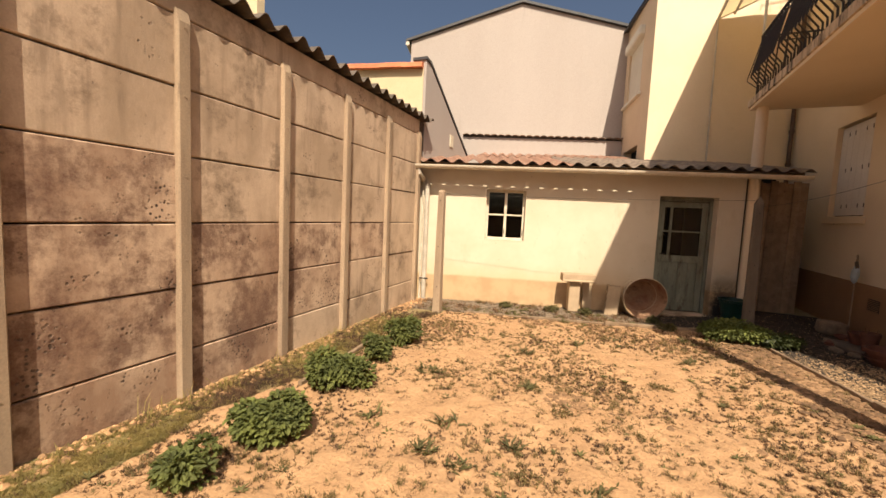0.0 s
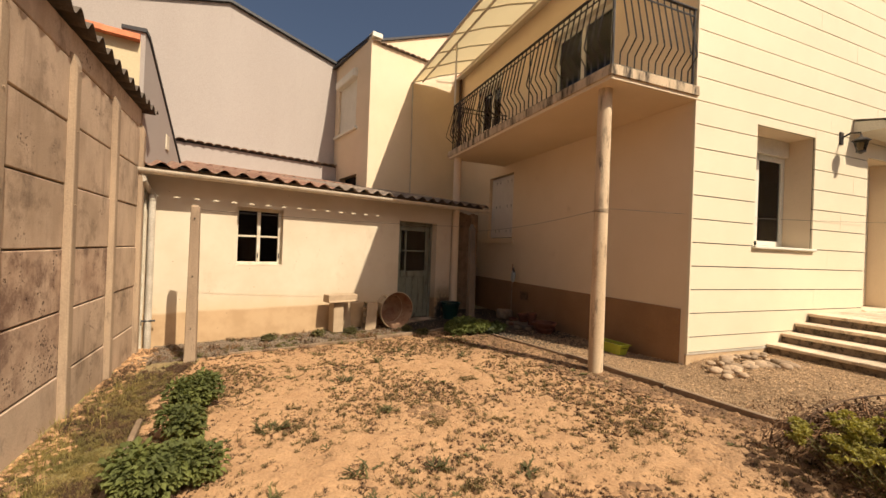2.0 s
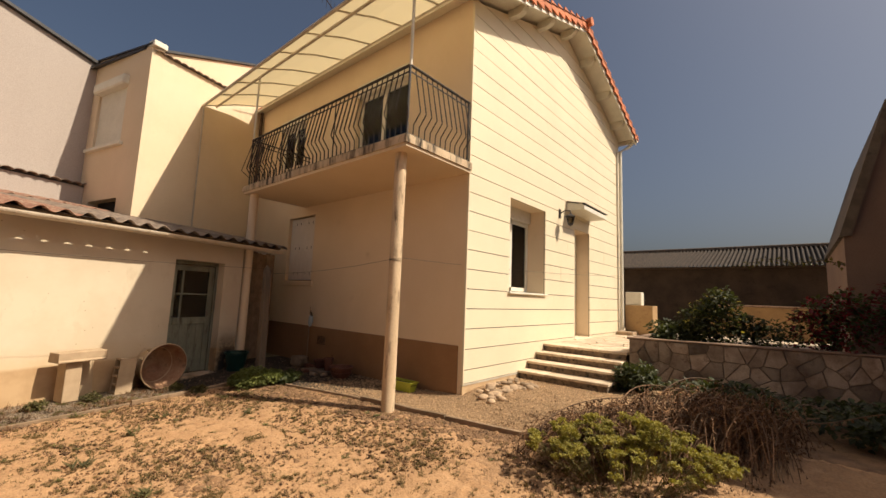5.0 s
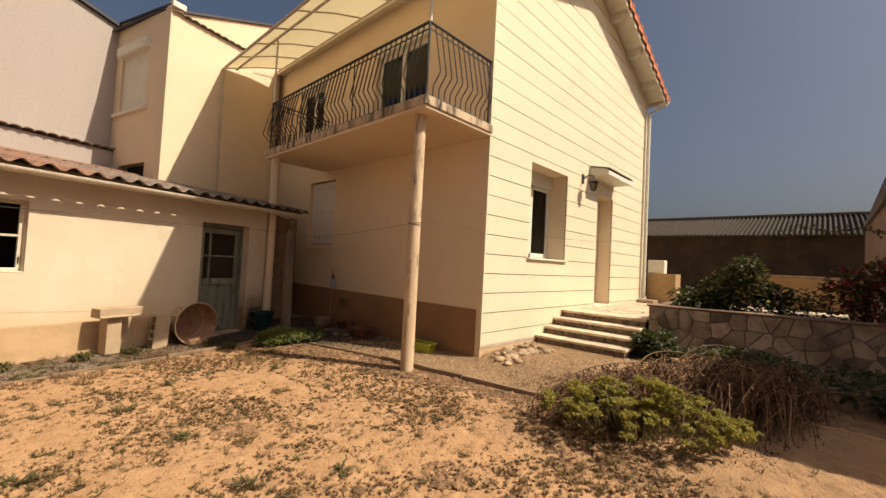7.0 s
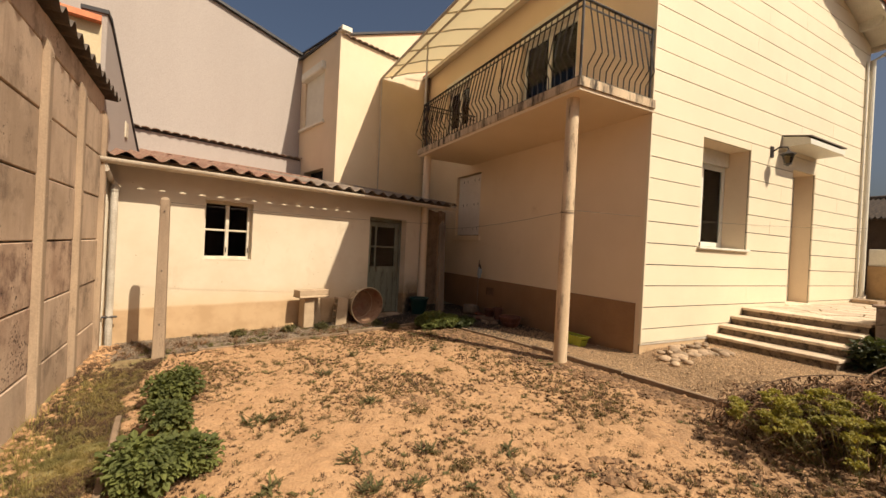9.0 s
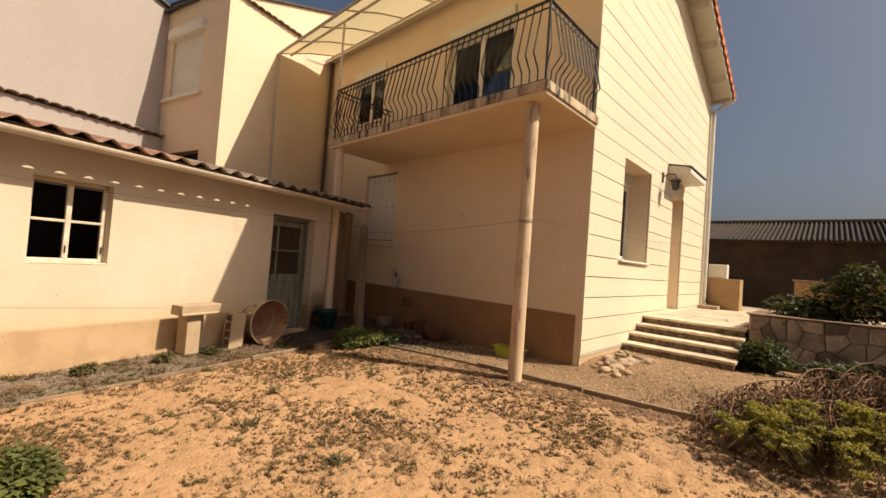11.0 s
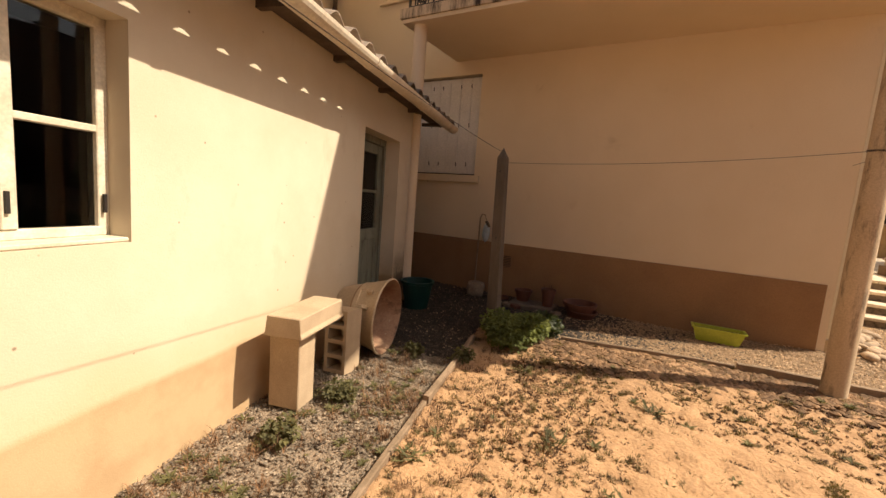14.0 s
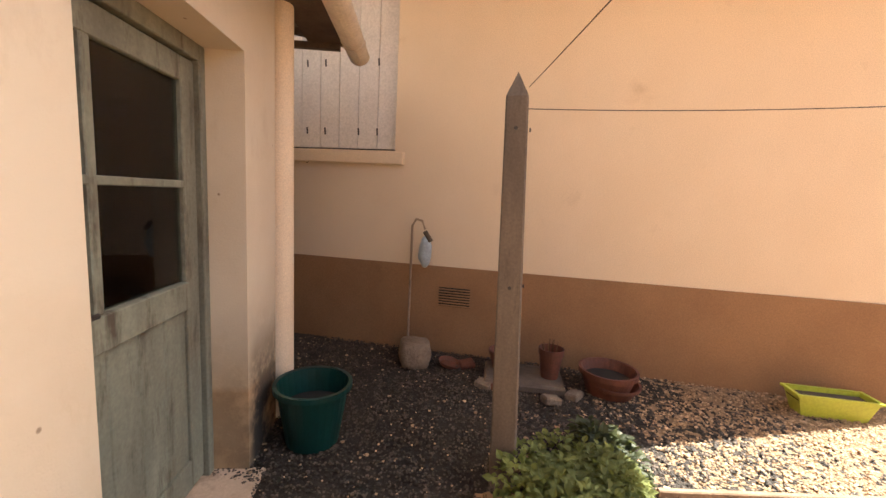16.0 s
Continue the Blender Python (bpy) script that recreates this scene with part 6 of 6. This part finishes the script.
def garden_weed(x, y, kind, seed):
    """A flat weed with toothed leaves, or a brown seedy tuft."""
    r = random.Random(seed)
    b = thing("garden_weed", "small green weed with narrow toothed leaves in the dry soil" if kind == 0 else "low brown seedy weed tuft in the dry soil", "weed")
    b.location = (x, y, ground_z(x, y) + 0.005)
    V, F = [], []
    for _ in range(22 if kind == 0 else 170):
        a = r.uniform(0, 6.28)
        if kind == 0:
            L = r.uniform(0.05, 0.12)
            d = Vector((math.cos(a), math.sin(a), r.uniform(0.1, 0.9))).normalized()
            o = Vector((r.gauss(0, 0.03), r.gauss(0, 0.03), 0))
            for t in (0.25, 0.45, 0.65, 0.85):
                side = Vector((-d.y, d.x, 0.1)) * r.choice((-1, 1))
                leaf_verts(V, F, o + d * L * t, (d + side * 0.8).normalized(), Vector((0, 0, 1)), L * 0.3, L * 0.11)
            leaf_verts(V, F, o, d, Vector((0, 0, 1)), L, L * 0.16)
        else:
            q = 0.09 * math.sqrt(r.random())
            p = Vector((q * math.cos(a), q * math.sin(a) * 0.7, r.uniform(0, 0.035)))
            leaf_verts(V, F, p, rand_dir(r, 0.4), rand_dir(r, 0.5), r.uniform(0.012, 0.026), 0.011)
    mesh("foliage", V, F, M_WEED if kind == 0 else M_GRASS, b)


for k, (x, y, kind) in enumerate(((-0.66, 3.64, 0), (-0.31, 3.28, 1), (-0.56, 2.62, 0), (-1.09, 2.72, 0), (-0.38, 2.34, 1), (0.0, 2.36, 0), (-1.10, 2.32, 0), (-0.82, 2.25, 0), (-0.55, 1.97, 1), (-0.31, 1.85, 0), (-1.70, 3.58, 0),
                                  (-1.63, 2.53, 0), (-1.59, 3.55, 0), (-0.37, 5.26, 0), (-0.01, 5.74, 0), (-1.07, 5.76, 1), (-0.66, 6.34, 0), (0.83, 5.21, 0), (0.45, 4.3, 1), (-0.9, 4.6, 0), (0.9, 6.2, 0), (1.2, 6.1, 1))):
    garden_weed(x, y, kind, 300 + k)


def build_euphorbia():
    """Yellow-green clump with flat umbels, and the pile of dead vines behind it."""
    r = random.Random(21)
    b = thing("umbel_plant", "yellow-green bushy plant with flat feathery flower heads", "plant")
    b.location = (2.2, 1.05, ground_z(2.1, 1.1))
    heads = ([], [])
    green = ([], [])
    bm = bmesh.new()
    for k in range(170):
        a, q = r.uniform(0, 6.28), r.random() ** 0.55
        x, y = 0.56 * q * math.cos(a), 0.80 * q * math.sin(a)
        x -= 0.3 * y
        h = 0.50 * (1 - 0.5 * q * q) * r.uniform(0.5, 1.05)
        tilt = Vector((r.uniform(-0.25, 0.25) + 0.3 * x, r.uniform(-0.25, 0.25) + 0.3 * y, 1)).normalized()
        tube(bm, [(x * 0.6, y * 0.6, 0), (x * 0.85, y * 0.85, h * 0.6), (x, y, h)], 0.0035, 4, 0.002)
        R = r.uniform(0.035, 0.075)
        top = Vector((x, y, h))
        for _ in range(9):
            t, u = r.uniform(0, 6.28), R * r.uniform(0.3, 1)
            c = top + Vector((u * math.cos(t), u * math.sin(t), 0.02 - 2.5 * u * u - (tilt.x * math.cos(t) + tilt.y * math.sin(t)) * u))
            tube(bm, [top - Vector((0, 0, 0.03)), c], 0.0012, 3)
            for _ in range(9):
                p = c + Vector((r.gauss(0, 0.009), r.gauss(0, 0.009), r.gauss(0, 0.003)))
                leaf_verts(*heads, p, rand_dir(r), (Vector((0, 0, 1)) + rand_dir(r) * 0.4).normalized(), 0.024, 0.018)
        for _ in range(22):
            t = r.uniform(0.15, 0.95)
            p = Vector((x * (0.6 + 0.4 * t), y * (0.6 + 0.4 * t), h * t))
            leaf_verts(*green, p, rand_dir(r, 0.3), rand_dir(r, 1), r.uniform(0.025, 0.06), 0.007)
    mesh("blossom", *heads, M_YELLOWLEAF, b)
    mesh("foliage", *green, M_WEED, b)
    part("stem", bm, M_STRAW, b)
    v = thing("vine_pile", "tangled heap of dead brown vines with dry leaves", "brush pile")
    v.location = (3.2, 0.95, 0.05)
    lv = ([], [])
    c0 = Vector((3.2, 0.95, 0))
    for part_k in range(8):
        bm = bmesh.new()
        for k in range(190):
            u = r.uniform(-1, 0.8)
            base = Vector((0.8 * u + 0.1 + r.uniform(-.42, .42), -0.75 * u - 0.1 + r.uniform(-.42, .42), 0))
            H = 0.60 * max(0.25, 1 - 0.45 * abs(u - 0.35)) * r.uniform(0.25, 1.0)
            ang = r.uniform(-0.9, 0.5) + (math.pi if r.random() < 0.5 else 0)
            L = r.uniform(0.35, 1.0)
            d = Vector((math.cos(ang), math.sin(ang), 0))
            pts = []
            for i in range(9):
                t = i / 8
                q = base + d * (L * (t - 0.5)) + Vector((0.06 * math.sin(5 * t + k), 0.06 * math.cos(4 * t + 2 * k), H * (1 - (2 * t - 1) ** 2) + 0.02 + 0.02 * math.sin(9 * t + k)))
                pts.append(q)
                for _ in range(r.randint(1, 3)):
                    leaf_verts(*lv, q, (rand_dir(r) + Vector((0, 0, -0.8))).normalized(), rand_dir(r), r.uniform(0.02, 0.045), 0.018)
            tube(bm, pts, r.uniform(0.0018, 0.0055), 3)
        part("vine", bm, M_DRY if part_k % 4 else M_VINE, v)
    for pts in ([(-1.25, 0.95, 0.03), (-0.95, 0.95, 0.18), (-0.5, 0.85, 0.33), (0.1, 0.6, 0.38), (0.6, 0.2, 0.35)],
                [(0.1, 0.25, 0.2), (0.5, 0.05, 0.55), (1.0, -0.2, 0.62), (1.3, -0.6, 0.45), (1.4, -0.9, 0.2)],
                [(0.0, -0.9, 0.25), (0.5, -0.95, 0.34), (0.9, -1.3, 0.36), (1.2, -1.9, 0.5), (1.0, -2.6, 0.3)],
                [(-0.3, 0.45, 0.3), (0.2, 0.35, 0.52), (0.7, 0.1, 0.50), (0.9, -0.3, 0.3)]):
        cu = []
        P = [Vector(p) for p in pts]
        for i in range(len(P) - 1):
            for j in range(6):
                t = j / 6
                a, b1, c, d = P[max(0, i - 1)], P[i], P[i + 1], P[min(len(P) - 1, i + 2)]
                cu.append(0.5 * ((2 * b1) + (c - a) * t + (2 * a - 5 * b1 + 4 * c - d) * t * t + (3 * b1 - a - 3 * c + d) * t ** 3))
        part("long_vine", tube(bmesh.new(), cu, 0.008, 6, 0.004), M_VINE, v)
        for q in cu:
            for _ in range(2):
                leaf_verts(*lv, q, (rand_dir(r) * 0.4 + Vector((0, 0, -1))).normalized(), rand_dir(r), r.uniform(0.03, 0.06), 0.02)
    mesh("dry_leaves", *lv, M_DRY, v)


build_euphorbia()


def build_creeper():
    """A leafy shoot reaching out from the shaded neighbouring wall above the planter."""
    r = random.Random(8)
    c = thing("creeper", "thin trailing leafy shoot reaching out over the raised planter", "plant")
    pts = [Vector(p) for p in ((8.1, -1.0, 2.30), (7.9, -0.6, 2.42), (7.7, -0.2, 2.36), (7.6, 0.15, 2.44), (7.5, 0.5, 2.33))]
    part("stem", tube(bmesh.new(), pts, 0.008, 5, 0.003), M_BARK, c)
    V, F = [], []
    for p, q in zip(pts, pts[1:]):
        for k in range(22):
            leaf_verts(V, F, p.lerp(q, k / 22) + rand_dir(r) * 0.05, rand_dir(r), rand_dir(r, 1), r.uniform(0.05, 0.09), 0.045)
    mesh("foliage", V, F, M_WEED, c)


build_creeper()


def build_tree():
    t = thing("tree", "distant green tree showing above the tiled outbuilding", "tree")
    t.location = (33, 0.6, 0)
    r = random.Random(3)
    bm = bmesh.new()
    tube(bm, [(0, 0, -0.2), (0.1, 0, 2.5), (0, 0.1, 4.6)], 0.22, 8, 0.08)
    for k in range(7):
        a = k * 0.9
        tube(bm, [(0.05, 0, 2.4 + 0.2 * k), (0.8 * math.cos(a), 0.8 * math.sin(a), 3.8 + 0.1 * k), (1.3 * math.cos(a), 1.5 * math.sin(a), 4.7)], 0.07, 5, 0.02)
    part("trunk", bm, M_BARK, t)
    V, F = [], []
    for _ in range(2600):
        c = Vector((r.uniform(-1.2, 1.2), r.uniform(-2.2, 2.2), 4.6 + r.uniform(-0.6, 0.55)))
        p = c + rand_dir(r) * 0.5
        leaf_verts(V, F, p, rand_dir(r), rand_dir(r, 1), 0.16, 0.11)
    mesh("crown", V, F, M_DARKLEAF, t)


build_tree()


# ---- scattered weeds, clods, pebbles ----
def scatter(name, label, cat, n, seed, area, keep, make, material, zone_ok):
    r = random.Random(seed)
    V, F = [], []
    k = tries = 0
    while k < n and tries < n * 12:
        tries += 1
        x, y = r.uniform(area[0], area[1]), r.uniform(area[2], area[3])
        if not zone_ok(x, y) or r.random() > keep(x, y):
            continue
        make(V, F, x, y, ground_z(x, y) + 0.004, r)
        k += 1
    return tagged(mesh(name, V, F, material), label, cat, kind="stuff")


def make_stone(lo, hi, flat=0.6):
    def f(V, F, x, y, z, r):
        s = r.uniform(lo, hi) * (1 if r.random() < 0.9 else 1.7)
        i = len(V)
        a0 = r.uniform(0, 6.28)
        V.append(Vector((x, y, z + s * flat * r.uniform(0.7, 1.1))))
        for k in range(5):
            a = a0 + k * 1.2566
            q = s * r.uniform(0.75, 1.2)
            V.append(Vector((x + q * math.cos(a), y + q * math.sin(a), z + s * flat * r.uniform(0.1, 0.45))))
        for k in range(5):
            a = a0 + k * 1.2566 + 0.3
            V.append(Vector((x + s * 0.8 * math.cos(a), y + s * 0.8 * math.sin(a), z - s * 0.4)))
        for k in range(5):
            j = (k + 1) % 5
            F.append((i, i + 1 + k, i + 1 + j))
            F.append((i + 1 + k, i + 6 + k, i + 6 + j, i + 1 + j))
    return f


def make_tuft(lo, hi, n0, n1, w=0.004, lean=0.7):
    def f(V, F, x, y, z, r):
        h = r.uniform(lo, hi)
        for _ in range(r.randint(n0, n1)):
            a, l = r.uniform(0, 6.28), r.uniform(0.15, lean)
            d = Vector((math.cos(a) * l, math.sin(a) * l, 1)).normalized()
            s = Vector((-math.sin(a), math.cos(a), 0)) * w
            b = Vector((x + r.gauss(0, h * 0.25), y + r.gauss(0, h * 0.25), z - 0.008))
            q = h * r.uniform(0.5, 1.1)
            m1 = b + d * q * 0.55
            t = b + d * q + Vector((math.cos(a), math.sin(a), -0.6)) * q * 0.25
            i = len(V)
            V.extend([b - s, b + s, m1 + s * 0.8, m1 - s * 0.8, t])
            F.extend([(i, i + 1, i + 2, i + 3), (i + 3, i + 2, i + 4)])
    return f


def make_rosette(lo, hi):
    def f(V, F, x, y, z, r):
        R = r.uniform(lo, hi)
        n = r.randint(7, 13)
        a0 = r.uniform(0, 6.28)
        for k in range(n):
            a = a0 + k * 6.28 / n + r.uniform(-0.2, 0.2)
            e = r.uniform(0.1, 0.75)
            d = Vector((math.cos(a), math.sin(a), e)).normalized()
            leaf_verts(V, F, Vector((x, y, z)), d, Vector((0, 0, 1)), R * r.uniform(0.7, 1.1), R * 0.26)
    return f


soil = lambda x, y: zone(x, y) in (0, 7) and x > -2.9 and not (x > 2.0 and y < 2.2)
patch = lambda f, k: (lambda x, y: max(0.0, min(1.0, 0.5 + 0.5 * k * noise.noise((x * f, y * f, 7.7)))))
scatter("soil_clods", "loose dry clods over the garden soil", "soil", 16000, 31, (-2.9, 3.0, -0.6, 7.0), patch(1.3, 1.2), make_stone(0.004, 0.014, 0.8), M_CLOD, soil)
scatter("dark_clods", "dark broken clods and rubble along the edging", "soil", 3200, 32, (1.0, 3.4, 0.8, 6.3), lambda x, y: max(0, 1 - abs(edge_x(y) - 0.28 - x) / 0.42), make_stone(0.010, 0.034), M_DARKSOIL, soil)
scatter("soil_crumbs", "broken clods of dug earth in small heaps", "soil", 520, 33, (-0.9, 1.9, 1.2, 4.0), lambda x, y: 1.0 if min(math.dist((x, y), (-0.29, 3.53)), math.dist((x, y), (0.56, 1.88)), math.dist((x, y), (0.3, 1.3))) < 0.2 else 0.012, make_stone(0.012, 0.034, 0.7), M_DARKSOIL, soil)
scatter("grass_tufts", "sparse short half-dry grass tufts in the soil", "grass", 4200, 34, (-2.9, 2.2, -0.6, 7.0), patch(1.3, 0.9), make_tuft(0.025, 0.055, 14, 26, 0.0025, 1.1), M_GRASS, soil)
scatter("dead_tufts", "small dead brown grass tufts in the soil", "grass", 8500, 35, (-2.9, 2.4, -0.6, 7.0), patch(2.3, 0.6), make_tuft(0.016, 0.036, 9, 16, 0.0028, 1.1), M_DRY, soil)
scatter("weed_rosettes", "small flat green weeds scattered over the soil", "weed", 170, 36, (-2.7, 2.0, -0.4, 7.0), patch(0.9, 1.0), make_rosette(0.03, 0.07), M_WEED, soil)
strip = lambda x, y: zone(x, y) == 3 and x > -3.17 - 0.05 * (y - 2.09) + 0.08
scatter("moss_grass", "yellowish grass and moss strip along the concrete wall", "grass", 5200, 37, (-3.4, -2.3, -0.8, 5.4), patch(1.6, 1.6), make_tuft(0.015, 0.05, 14, 26, 0.0016, 1.2), M_STRAW, strip)
scatter("brown_grass", "fuzzy brown dead grass along the concrete wall", "grass", 4200, 46, (-3.4, -2.2, -0.8, 6.6), lambda x, y: max(0.06, min(1.0, 0.4 - 1.8 * noise.noise((x * 1.6, y * 1.6, 7.7)))), make_tuft(0.02, 0.06, 14, 26, 0.0014, 1.3), M_DRY, strip)
scatter("wall_foot_weeds", "long thin pale grass stalks at the foot of the concrete wall", "grass", 60, 47, (-3.3, -2.9, -0.8, 5.0), lambda x, y: 1.0, make_tuft(0.10, 0.22, 5, 10, 0.0022, 0.4), M_STRAW, strip)
scatter("wall_foot_stones", "pale stones and rubble along the foot of the concrete wall", "stone", 2200, 38, (-3.5, -2.75, -0.8, 6.7), lambda x, y: max(0, 1 - (x + 3.17 + 0.05 * (y - 2.09)) / 0.35), make_stone(0.007, 0.022, 0.8), M_CLOD, lambda x, y: x > -3.17 - 0.05 * (y - 2.09) + 0.05)
scatter("gravel_pale", "pale golden gravel chips on the path beside the house", "gravel", 34000, 39, (1.8, 5.2, 1.2, 6.3), lambda x, y: 1.0, make_stone(0.004, 0.0085), M_PEBBLE, lambda x, y: zone(x, y) == 1 and x < 5.0)
scatter("gravel_grey", "grey gravel chips along the shed and house wall", "gravel", 15000, 40, (-3.2, 3.3, 5.9, 8.6), lambda x, y: 1.0, make_stone(0.004, 0.009), M_GREYPEBBLE, lambda x, y: zone(x, y) == 2 and x < 1.0 and y < 7.083 + (x + 2.25) * 0.288 + 0.02 + (3 if x > 1.9 else 0))
scatter("gravel_dark", "damp gravel chips coloured dark for the shade between the shed and the house", "gravel", 22000, 45, (0.6, 3.3, 4.0, 8.9), lambda x, y: 1.0, make_stone(0.004, 0.0085), M_DARKPEBBLE, lambda x, y: zone(x, y) == 5)
scatter("shed_weeds", "green and brown weeds in the gravel along the shed wall", "weed", 300, 41, (-3.0, 1.2, 6.0, 7.9), lambda x, y: 1.0 if noise.noise((x * 1.7, y * 1.7, 2)) > 0.05 else 0.1, make_rosette(0.02, 0.06), M_WEED, lambda x, y: zone(x, y) == 2 and y < 7.03 + (x + 2.25) * 0.288)
scatter("shed_dry_weeds", "fuzzy dry brown weeds in the gravel along the shed wall", "weed", 360, 42, (-3.3, 1.2, 5.6, 7.9), lambda x, y: 1.0 if noise.noise((x * 1.3, y * 1.3, 9)) > -0.02 else 0.08, make_tuft(0.04, 0.12, 12, 24, 0.0022, 1.2), M_DRY, lambda x, y: zone(x, y) in (0, 2) and y > 5.75 + (x + 2.25) * 0.1 and y < 7.03 + (x + 2.25) * 0.288)
scatter("fallen_twigs", "dry leaves and twigs on the soil near the vine heap", "debris", 1800, 43, (1.0, 4.4, -0.3, 3.0), lambda x, y: 1.0 if math.dist((x, y), (2.6, 1.4)) < 1.3 else 0.1, make_tuft(0.03, 0.08, 2, 4, 0.004, 3.0), M_DRY, lambda x, y: True)
scatter("gravel_specks", "scattered pale chips among the damp gravel darkened for shade", "gravel", 900, 48, (0.6, 3.3, 5.0, 8.9), lambda x, y: 1.0, make_stone(0.004, 0.009), M_PEBBLE, lambda x, y: zone(x, y) == 5)
